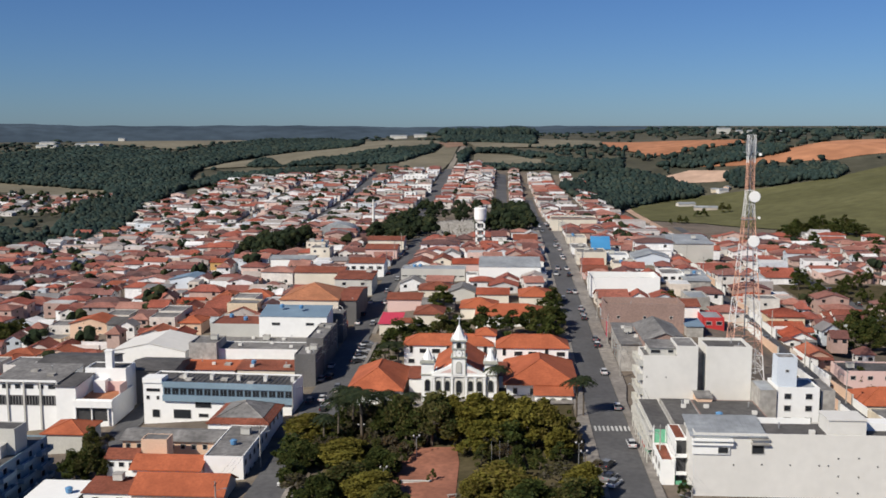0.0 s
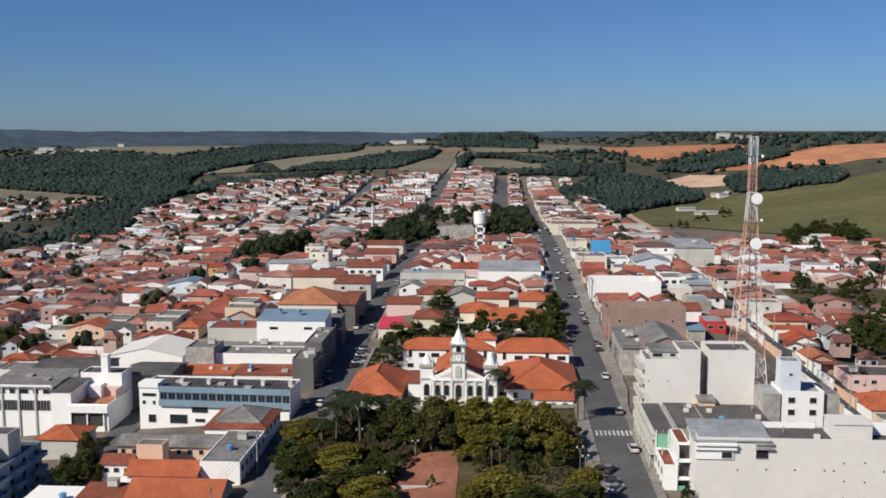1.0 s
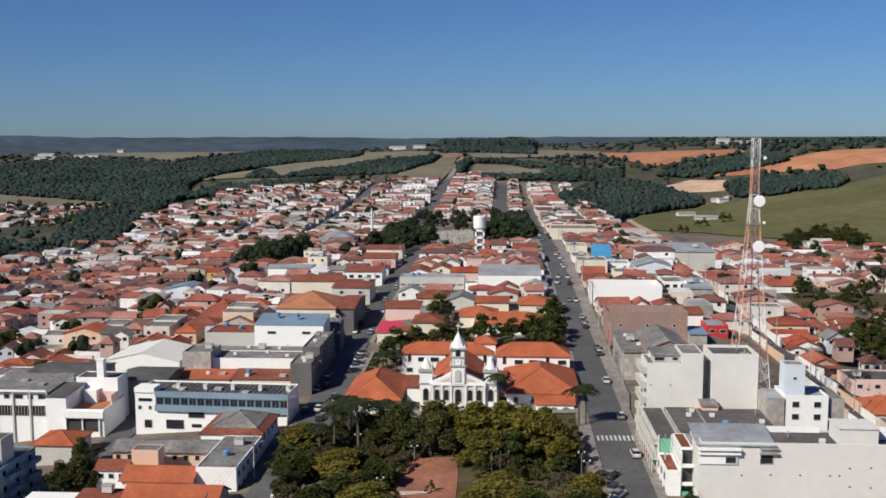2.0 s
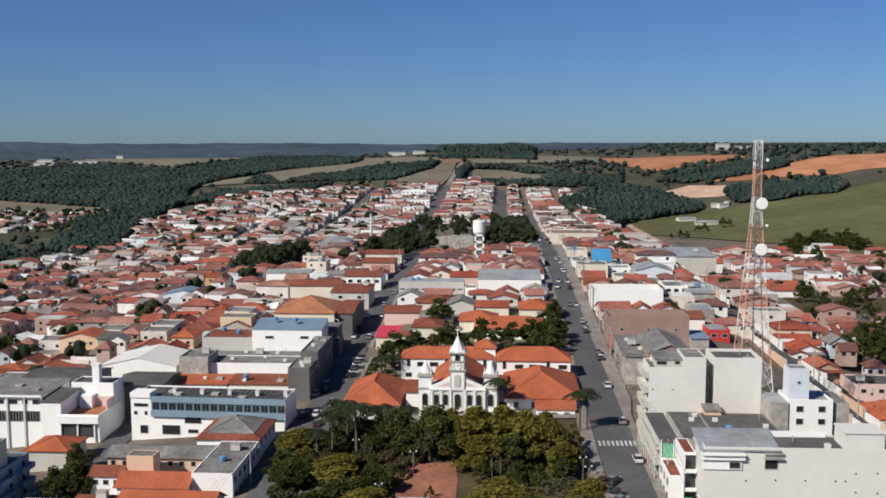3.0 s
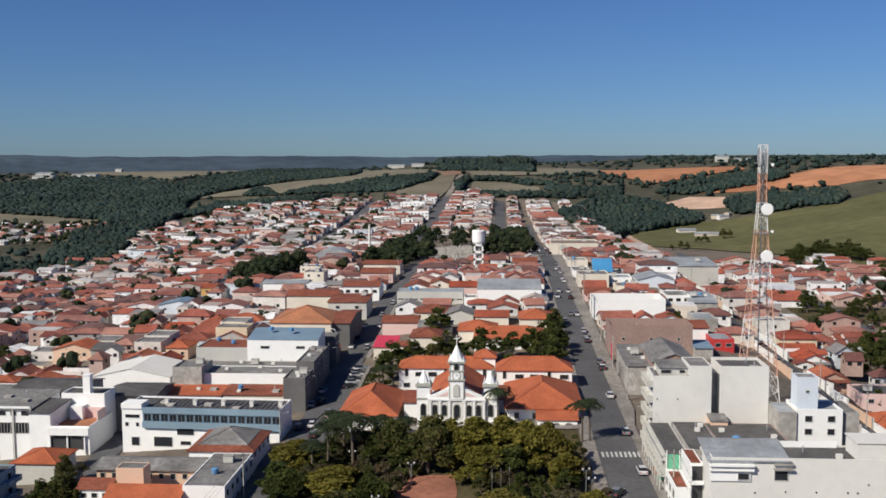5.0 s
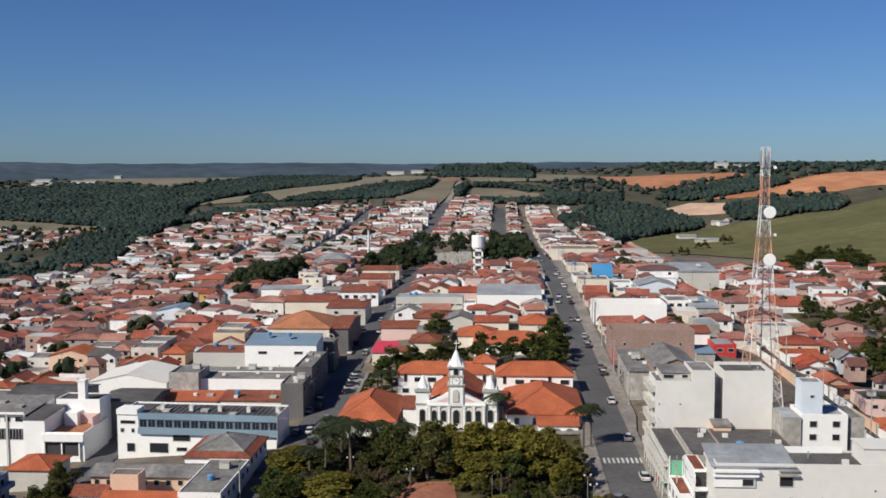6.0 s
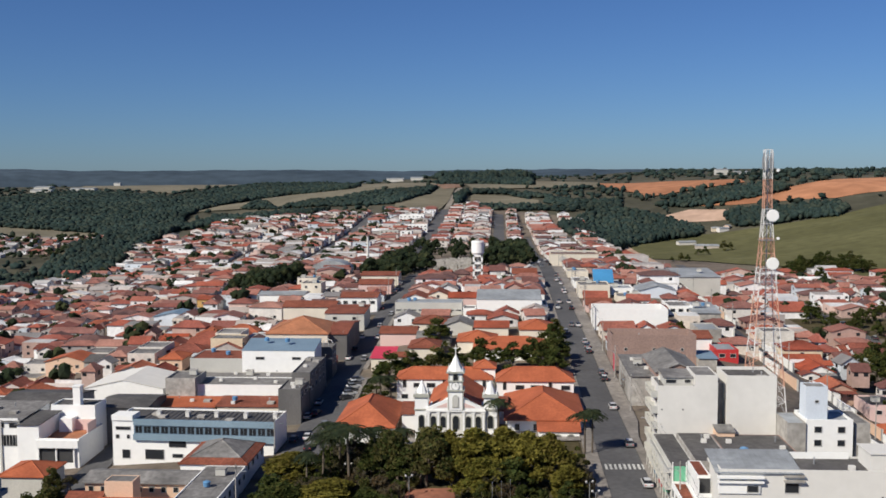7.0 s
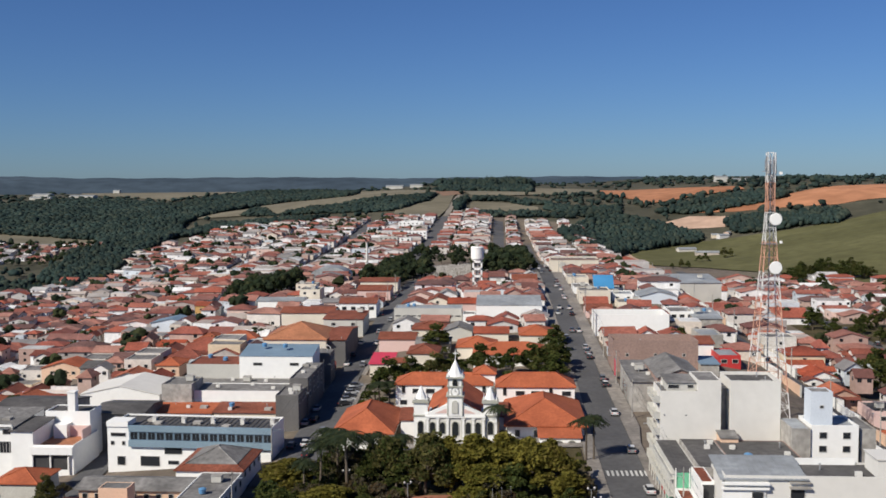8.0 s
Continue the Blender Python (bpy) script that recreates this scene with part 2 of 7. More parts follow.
# ---------------------------------------------------------------- mesh helpers
class Form:
    """Vertices and faces of one part."""

    def __init__(self):
        self.v, self.f = [], []

    def add(self, verts, faces):
        k = len(self.v)
        self.v += [tuple(p) for p in verts]
        self.f += [tuple(i + k for i in q) for q in faces]
        return self

    def box(self, x0, x1, y0, y1, z0, z1):
        return self.add([(x0, y0, z0), (x1, y0, z0), (x1, y1, z0), (x0, y1, z0), (x0, y0, z1), (x1, y0, z1), (x1, y1, z1), (x0, y1, z1)],
                        [(3, 2, 1, 0), (4, 5, 6, 7), (0, 1, 5, 4), (1, 2, 6, 5), (2, 3, 7, 6), (3, 0, 4, 7)])

    def rod(self, a, b, r, r2=None, n=6):
        a, b = Vector(a), Vector(b)
        r2 = r if r2 is None else r2
        ax = (b - a).normalized()
        s = ax.orthogonal().normalized()
        t = ax.cross(s)
        ring = [(s * math.cos(6.28319 * k / n) + t * math.sin(6.28319 * k / n)) for k in range(n)]
        return self.add([a + r * q for q in ring] + [b + r2 * q for q in ring],
                        [(k, (k + 1) % n, n + (k + 1) % n, n + k) for k in range(n)] + [tuple(range(n - 1, -1, -1)), tuple(range(n, 2 * n))])

    def prism(self, outline, y0, y1):
        """Outline in x, z, drawn along y."""
        n = len(outline)
        return self.add([(x, y0, z) for x, z in outline] + [(x, y1, z) for x, z in outline],
                        [(k, n + k, n + (k + 1) % n, (k + 1) % n) for k in range(n)] + [tuple(range(n)), tuple(range(2 * n - 1, n - 1, -1))])

    def slab(self, a, b, c, d, t):
        """A sloping sheet with thickness t below its top corners."""
        lo = [(p[0], p[1], p[2] - t) for p in (a, b, c, d)]
        return self.add([*lo, a, b, c, d], [(3, 2, 1, 0), (4, 5, 6, 7), (0, 1, 5, 4), (1, 2, 6, 5), (2, 3, 7, 6), (3, 0, 4, 7)])

    def hip(self, x0, x1, y0, y1, z, rise, t=0.25, caps=True):
        """A hipped roof with a thick eave."""
        w, d = x1 - x0, y1 - y0
        k = min(w, d) / 2
        r = [(x0 + k, (y0 + y1) / 2, z + rise), (x1 - k, (y0 + y1) / 2, z + rise)] if w >= d else [((x0 + x1) / 2, y0 + k, z + rise), ((x0 + x1) / 2, y1 - k, z + rise)]
        base = [(x0, y0, z), (x1, y0, z), (x1, y1, z), (x0, y1, z)]
        low = [(x, y, z - t) for x, y, z in base]
        sides = [(4, 5, 9, 8), (5, 6, 9), (6, 7, 8, 9), (7, 4, 8)] if w >= d else [(4, 5, 8), (5, 6, 9, 8), (6, 7, 9), (7, 4, 8, 9)]
        if caps:
            for p, q in ((0, 0), (1, 1 if w >= d else 0), (2, 1), (3, 0 if w >= d else 1)):
                self.rod(base[p], r[q], 0.13, n=5)
            self.rod(r[0], r[1] if r[0] != r[1] else (r[1][0], r[1][1], r[1][2] + 0.05), 0.14, n=5)
        return self.add([*low, *base, *r], [(3, 2, 1, 0), (0, 1, 5, 4), (1, 2, 6, 5), (2, 3, 7, 6), (3, 0, 4, 7), *sides])

    def gable(self, x0, x1, y0, y1, z, rise, along="x", t=0.22):
        """Two roof slopes; the ridge runs along the named axis."""
        if along == "x":
            m = (y0 + y1) / 2
            self.slab((x0, y0, z), (x1, y0, z), (x1, m, z + rise), (x0, m, z + rise), t)
            return self.slab((x1, y1, z), (x0, y1, z), (x0, m, z + rise), (x1, m, z + rise), t)
        m = (x0 + x1) / 2
        self.slab((x1, y0, z), (x1, y1, z), (m, y1, z + rise), (m, y0, z + rise), t)
        return self.slab((x0, y1, z), (x0, y0, z), (m, y0, z + rise), (m, y1, z + rise), t)

    def gable_end(self, x0, x1, y0, y1, z, rise, along="x"):
        """The wall's triangles under a gable."""
        if along == "x":
            m = (y0 + y1) / 2
            return self.add([(x0, y0, z), (x0, y1, z), (x0, m, z + rise), (x1, y0, z), (x1, y1, z), (x1, m, z + rise)], [(0, 2, 1), (3, 4, 5), (0, 3, 5, 2), (1, 2, 5, 4)])
        m = (x0 + x1) / 2
        return self.add([(x0, y0, z), (x1, y0, z), (m, y0, z + rise), (x0, y1, z), (x1, y1, z), (m, y1, z + rise)], [(0, 1, 2), (3, 5, 4), (0, 2, 5, 3), (1, 4, 5, 2)])

    def tub(self, x0, x1, y0, y1, z0, z1, sink, e=0.22):
        """Walls with a parapet round a sunken flat top, in one piece."""
        v = []
        for d, z in ((0, z0), (0, z1), (e, z1), (e, z1 - sink)):
            v += [(x0 + d, y0 + d, z), (x1 - d, y0 + d, z), (x1 - d, y1 - d, z), (x0 + d, y1 - d, z)]
        return self.add(v, [(3, 2, 1, 0)] + [(4 * k + i, 4 * k + (i + 1) % 4, 4 * k + 4 + (i + 1) % 4, 4 * k + 4 + i) for k in range(3) for i in range(4)] + [(12, 13, 14, 15)])

    def mesh(self, name):
        me = bpy.data.meshes.new(name)
        me.from_pydata(self.v, [], self.f)
        me.update()
        return me


def part(name, form, material, parent=None, label="", at=None):
    """One mesh object under a thing or part."""
    me = form.mesh(name) if isinstance(form, Form) else form
    if material and not me.materials:
        me.materials.append(material)
    ob = new(name, me)
    if parent:
        ob.parent = parent
    if at:
        ob.location = at
    return tagged(ob, label)


def thing(name, x, y, z, label, category, group="", turn=0.0):
    """An empty at a thing's base, which carries its parts."""
    ob = new(name)
    ob.location, ob.rotation_euler = (x, y, z), (0, 0, radians(turn))
    ob.empty_display_size = 0.5
    return tagged(ob, label, category, group)


def smooth(a, b, v):
    k = min(max((v - a) / (b - a), 0.0), 1.0)
    return k * k * (3 - 2 * k)


def inside(x, y, poly):
    hit = False
    for (ax, ay), (bx, by) in zip(poly, poly[1:] + poly[:1]):
        if (ay > y) != (by > y) and x < (bx - ax) * (y - ay) / (by - ay) + ax:
            hit = not hit
    return hit

# ---------------------------------------------------------------- the lie of the land
def axis_height(y):
    """Height of the crest along the main streets."""
    z = 10.5 * smooth(140, 491, y) - 10.0 * smooth(503, 760, y)
    z += 12 * smooth(936, 1182, y) + 28 * smooth(1147, 1661, y) + 10 * smooth(1638, 2808, y) + 14 * smooth(2691, 4446, y)
    return z


def terrain(x, y):
    z = axis_height(y)
    # the town's western slope and the valley below it
    z -= 11 * smooth(-30, 130, -x) * smooth(70, 176, y) * (1 - smooth(491, 1053, y))
    west = max(0.0, -100.0 - x)
    z -= 24 * smooth(0, 130 + 0.51 * max(0.0, y - 526), west) * smooth(70, 351, y) * (1 - smooth(1404, 2574, y))
    z -= 20 * smooth(50, 400, west) * smooth(1053, 1404, y) * (1 - smooth(2691, 3861, y))
    # the eastern slope, and the meadow that rises beyond it
    z -= 15 * smooth(60, 120, x) * smooth(140, 257, y) * (1 - smooth(1030, 1240, y))
    z -= 9 * smooth(-20, 30, x) * smooth(994, 1112, y) * (1 - smooth(1123, 1264, y))
    z += 35 * smooth(180, 440, x) * smooth(491, 889, y) * (1 - 0.6 * smooth(1170, 1872, y))
    return z


# fields and open land, as corners in the plan
FIELD_A = [(-1284, 2947), (-1109, 3210), (-862, 3531), (-764, 3190), (-729, 2554), (-724, 2133), (-891, 2301), (-1080, 2479)]
FIELD_B = [(-485, 1520), (-462, 1600), (-424, 1640), (-462, 2020), (-433, 2240), (-333, 2280), (-223, 2008), (-124, 1892), (-107, 1636), (-170, 1528), (-233, 1476), (-282, 1460), (-331, 1444), (-395, 1492), (-458, 1524)]
FIELD_C = [(-119, 2095), (61, 2074), (186, 1893), (151, 1544), (63, 1547), (-42, 1516)]
FIELD_D = [(-138, 1276), (-148, 1420), (-101, 1440), (-96, 1540), (-89, 1840), (-72, 1640), (-71, 1352), (-77, 1220), (-107, 1220)]
FIELD_E = [(-41, 1320), (-43, 1448), (7, 1420), (53, 1364), (47, 1276), (7, 1264)]
FIELD_F = [(-782, 1448), (-652, 1398), (-568, 1358), (-450, 1095), (-472, 1082), (-614, 1250), (-713, 1320)]
FIELD_G = [(175, 1784), (274, 1599), (345, 1449), (340, 1397), (274, 1417), (198, 1384), (199, 1444), (159, 1532)]
FIELD_H = [(241, 1283), (298, 1279), (361, 1252), (536, 1347), (469, 1179), (385, 1158), (340, 1179), (281, 1207), (237, 1240)]
FIELD_I = [(188, 1195), (230, 1221), (274, 1189), (258, 1150), (219, 1163)]
FIELD_J = [(122, 989), (196, 1102), (273, 1093), (356, 1070), (446, 1121), (249, 625), (223, 773), (173, 841), (120, 872)]
FIELDS = [("dryfield", FIELD_A), ("dryfield", FIELD_B), ("dryfield", FIELD_C), ("dryfield", FIELD_D), ("dryfield", FIELD_E), ("dryfield", FIELD_F), ("soil", FIELD_G), ("soil", FIELD_H), ("palesoil", FIELD_I), ("meadow", FIELD_J)]
TOWN = [(-420, 117), (-408, 747), (-372, 786), (-342, 838), (-380, 1019), (-342, 1074), (-344, 1257), (-226, 1184), (-172, 1193), (-82, 1200), (-44, 1304), (8, 1234), (76, 1196), (105, 1139), (121, 1003), (119, 866), (172, 836), (222, 767), (241, 606), (300, 526), (300, 105), (0, 70)]


def steps(*runs):
    out = []
    for a, b, d in runs:
        out += list(np.arange(a, b, d))
    return out


def ground_sheet():
    xs = steps((-6000, -2000, 250), (-2000, -700, 50), (-700, 600, 12.5), (600, 1500, 45), (1500, 6001, 250))
    ys = steps((-1500, 0, 150), (0, 1650, 12.5), (1650, 3000, 40), (3000, 5300, 115))
    f = Form()
    f.v = [(x, y, terrain(x, y)) for y in ys for x in xs]
    n = len(xs)
    f.f = [(j * n + i, j * n + i + 1, (j + 1) * n + i + 1, (j + 1) * n + i) for j in range(len(ys) - 1) for i in range(n - 1)]
    ob = part("ground", f, M["grass"])
    for p in ob.data.polygons:
        p.use_smooth = True
    tagged(ob, "rolling grassy land of the valley and hills round the town", "ground", kind="structure")


def drape(name, poly, material, lift, step, label, category, thick=0.0):
    """A flat outline laid over the land."""
    bm = bmesh.new()
    bm.faces.new([bm.verts.new((x, y, 0)) for x, y in poly])
    for axis in (0, 1):
        lo, hi = min(p[axis] for p in poly), max(p[axis] for p in poly)
        c = math.floor(lo / step) * step + step
        while c < hi:
            co, no = [0, 0, 0], [0, 0, 0]
            co[axis], no[axis] = c, 1
            bmesh.ops.bisect_plane(bm, geom=bm.verts[:] + bm.edges[:] + bm.faces[:], plane_co=co, plane_no=no)
            c += step
    bmesh.ops.recalc_face_normals(bm, faces=bm.faces)
    if bm.faces and sum(q.normal.z for q in bm.faces) < 0:
        bmesh.ops.reverse_faces(bm, faces=bm.faces)
    if thick:
        ext = bmesh.ops.extrude_face_region(bm, geom=bm.faces[:])
        for v in ext["geom"]:
            if isinstance(v, bmesh.types.BMVert):
                v.co.z += thick
    for v in bm.verts:
        v.co.z += terrain(v.co.x, v.co.y) + lift - thick
    me = bpy.data.meshes.new(name)
    bm.to_mesh(me)
    bm.free()
    me.materials.append(M[material])
    return tagged(new(name, me), label, category, kind="structure")


ground_sheet()
for kind, poly in FIELDS:
    far = max(q[1] for q in poly)
    drape("field", poly, kind, 0.6 if far < 1500 else 1.6, 12.5 if far < 1500 else 25, {"dryfield": "dry pale grass field between woods", "meadow": "green grazing meadow on a hillside",
          "soil": "ploughed orange soil field on the plateau", "palesoil": "bare pale soil clearing beside the woods"}[kind], "field")
drape("field", [(-118, 1700), (-80, 1760), (-60, 1700), (-62, 1560), (-88, 1520)], "redearth", 1.9, 25, "bare reddish earth on the crest beside the track", "field")
drape("town_ground", TOWN, "yard", 0.25, 12.5, "earth and concrete yards between the houses", "ground")


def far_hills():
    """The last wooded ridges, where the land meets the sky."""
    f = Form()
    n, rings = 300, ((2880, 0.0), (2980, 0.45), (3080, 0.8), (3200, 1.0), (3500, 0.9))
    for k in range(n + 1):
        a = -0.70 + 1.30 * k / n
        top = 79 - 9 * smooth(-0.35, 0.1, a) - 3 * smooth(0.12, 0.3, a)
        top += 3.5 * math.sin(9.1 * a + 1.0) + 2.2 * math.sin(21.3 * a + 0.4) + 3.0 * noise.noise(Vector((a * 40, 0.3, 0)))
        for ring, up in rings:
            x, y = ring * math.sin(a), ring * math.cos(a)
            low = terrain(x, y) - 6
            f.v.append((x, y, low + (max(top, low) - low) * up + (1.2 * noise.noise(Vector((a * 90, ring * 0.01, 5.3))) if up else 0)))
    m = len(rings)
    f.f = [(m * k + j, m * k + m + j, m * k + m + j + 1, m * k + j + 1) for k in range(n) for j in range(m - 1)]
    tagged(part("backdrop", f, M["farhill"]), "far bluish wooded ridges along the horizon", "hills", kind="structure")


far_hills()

# ---------------------------------------------------------------- streets
STREETS_Y = [(-46.2, 70, 550, 7.8), (-68.5, 735, 1240, 11.5), (-149, 714, 1150, 11.0), (-2, 819, 1185, 10.5),
             (-165, 234, 714, 5.5), (-225, 234, 655, 5.5), (-285, 234, 1170, 7.0), (-345, 234, 749, 7.0), (143, 199, 807, 7.0), (205, 199, 702, 7.0)]
STREETS_X = [(222, -400, -92, 9.0), (219, -92, -49, 11.0), (313, -400, -49, 8.0), (404, -400, -49, 7.0), (505, -370, -49, 7.0), (608, -370, 80, 7.0), (714, -290, 100, 7.0), (819, -300, 100, 7.0),
             (924, -330, 100, 7.0), (1030, -330, 90, 7.0), (1123, -330, 70, 7.0), (386, 90, 270, 7.0), (288, 90, 280, 7.0), (486, 90, 230, 7.0), (585, 90, 230, 7.0), (690, 90, 215, 7.0)]


def strip(name, along, c, a, b, w, material, lift, label, category, thick=0.0):
    poly = [(c - w / 2, a), (c + w / 2, a), (c + w / 2, b), (c - w / 2, b)] if along == "y" else [(a, c - w / 2), (b, c - w / 2), (b, c + w / 2), (a, c + w / 2)]
    return drape(name, poly, material, lift, 12.5, label, category, thick)


for c, a, b, w in STREETS_Y:
    strip("road", "y", c, a, b, w, "asphalt", 0.52, "worn grey asphalt street through the town", "road")
for c, a, b, w in STREETS_X:
    strip("road", "x", c, a, b, w, "asphalt", 0.515, "worn grey asphalt side street between the blocks", "road")
drape("road", [(87, 152), (94, 152), (86, 386), (82, 562), (75, 562), (79, 386)], "asphalt", 0.53, 12.5, "worn grey asphalt street below the slope", "road")
drape("road", [(19.7, 70), (27.9, 70), (27.9, 215), (27.3, 300), (26.6, 608), (27.0, 905), (20.4, 905), (19.8, 608), (20.4, 300), (19.7, 215)], "asphalt", 0.52, 12.5, "broad worn grey asphalt main street", "road")
drape("road", [(-42.35, 221.2), (-39.9, 225), (-39.9, 296), (-42.35, 300)], "asphalt", 0.527, 6.25, "worn grey asphalt parking strip beside the parish hall", "road")
drape("road", [(-217, 760), (-208, 760), (-230, 1010), (-239, 1010)], "asphalt", 0.525, 12.5, "worn grey asphalt street running askew", "road")
drape("road", [(-96.5, 190), (-88.8, 190), (-90.2, 230), (-90.6, 249), (-96.8, 249), (-96.5, 230)], "asphalt", 0.54, 6.25, "shaded grey asphalt side street beside the factory", "road")
drape("track", [(-72, 1238), (-65, 1238), (-64, 1400), (-60, 1560), (-67, 1560), (-72, 1400)], "trackearth", 0.95, 12.5, "unpaved pale track climbing the hill", "road")
for poly in ([(27.95, 70), (29.7, 70), (29.7, 228), (31.2, 240), (31.2, 536), (26.8, 536), (27.4, 300), (27.95, 215)],
             [(17.1, 70), (19.65, 70), (19.65, 215), (20.3, 295), (17.1, 295)], [(17.1, 307), (20.3, 307), (19.75, 603), (17.1, 603)],
             [(-42.2, 70), (-40.0, 70), (-40.0, 221), (-42.2, 221)], [(-39.85, 226), (-38.7, 226), (-38.7, 295), (-39.85, 295)], [(-42.2, 307), (-40.7, 307), (-40.7, 550), (-42.2, 550)]):
    drape("pavement", poly, "pavement", 0.68, 12.5, "concrete slab pavement with a raised kerb", "pavement", 0.5)
for k in range(9):
    f = Form()
    x0 = 20.3 + k * 0.92
    y0, y1 = 206.5, 209.7
    f.add([(x0, y0, terrain(x0, y0) + 0.54), (x0 + 0.45, y0, terrain(x0, y0) + 0.54), (x0 + 0.45, y1, terrain(x0, y1) + 0.54), (x0, y1, terrain(x0, y1) + 0.54)], [(0, 1, 2, 3)])
    ob = part("crossing_stripe", f, M["roadpaint"])
    tagged(ob, "white painted stripe of a zebra crossing on asphalt", "road marking", "zebra crossing stripes", "structure")

# ---------------------------------------------------------------- roofs, walls, windows
def fold(f, x0, x1, y0, y1, z, rise, along, t=0.22):
    """Both slopes of a gabled roof in one piece."""
    a, b, c, d = (y0, y1, x0, x1) if along == "x" else (x0, x1, y0, y1)
    m = (a + b) / 2
    line = [(a, z), (m, z + rise), (b, z), (b, z - t), (m, z + rise - t), (a, z - t)]
    n = 6
    if along == "x":
        vs = [(c, p, q) for p, q in line] + [(d, p, q) for p, q in line]
    else:
        vs = [(p, c, q) for p, q in line] + [(p, d, q) for p, q in line]
    fs = [(k, n + k, n + (k + 1) % n, (k + 1) % n) for k in range(n)] + [(0, 1, 4, 5), (1, 2, 3, 4), (11, 10, 7, 6), (10, 9, 8, 7)]
    return f.add(vs, fs)


def body(f, x0, x1, y0, y1, z0, z1, rise=0.0, along="x"):
    """A house's walls with their gables, in one piece."""
    if not rise:
        return f.box(x0, x1, y0, y1, z0, z1)
    if along == "y":
        m = (x0 + x1) / 2
        return f.prism([(x0, z0), (x1, z0), (x1, z1), (m, z1 + rise), (x0, z1)], y0, y1)
    m = (y0 + y1) / 2
    line = [(y0, z0), (y1, z0), (y1, z1), (m, z1 + rise), (y0, z1)]
    return f.add([(x0, p, q) for p, q in line] + [(x1, p, q) for p, q in line], [(k, 5 + k, 5 + (k + 1) % 5, (k + 1) % 5) for k in range(5)] + [(4, 3, 2, 1, 0), (5, 6, 7, 8, 9)])


def window_mesh(w, h, side="s"):
    """A window in one piece: a raised surround and a sunk pane, on a wall that faces the named side."""
    f = Form()
    rim = []
    for e, y in ((0, 0.02), (0, -0.09), (0.09, -0.09), (0.09, -0.03)):
        rim += [(-w / 2 + e, y, e), (w / 2 - e, y, e), (w / 2 - e, y, h - e), (-w / 2 + e, y, h - e)]
    faces = [(4 * k + i, 4 * k + (i + 1) % 4, 4 * k + 4 + (i + 1) % 4, 4 * k + 4 + i) for k in range(3) for i in range(4)]
    turn = {"s": 0, "e": 90, "n": 180, "w": 270}[side]
    c, s = round(math.cos(radians(turn))), round(math.sin(radians(turn)))
    f.add([(c * x - s * y, s * x + c * y, z) for x, y, z in rim], faces)
    g = Form()
    g.add([(c * x - s * y, s * x + c * y, z) for x, y, z in rim[12:]], [(0, 1, 2, 3)])
    whole = Form()
    whole.add(f.v, f.f).add(g.v, g.f)
    me, pane, both = f.mesh("window"), g.mesh("pane"), whole.mesh("window")
    me.materials.append(M["frame"])
    pane.materials.append(M["glass"])
    both.materials.append(M["frame"])
    both.materials.append(M["glass"])
    both.polygons[len(faces)].material_index = 1
    return me, pane, both


WINDOWS = {}


def window(parent, side, x, y, z, w=1.3, h=1.2, name="window", whole=False):
    """A window on a wall; whole: frame and pane in one mesh, for the many small houses."""
    key = (side, round(w, 2), round(h, 2))
    if key not in WINDOWS:
        WINDOWS[key] = window_mesh(w, h, side)
    if whole:
        return part(name, WINDOWS[key][2], None, parent, at=(x, y, z))
    ob = part(name, WINDOWS[key][0], None, parent, at=(x, y, z))
    part("pane", WINDOWS[key][1], None, ob)
    return ob


# ---------------------------------------------------------------- buildings of the centre
FOOT = []


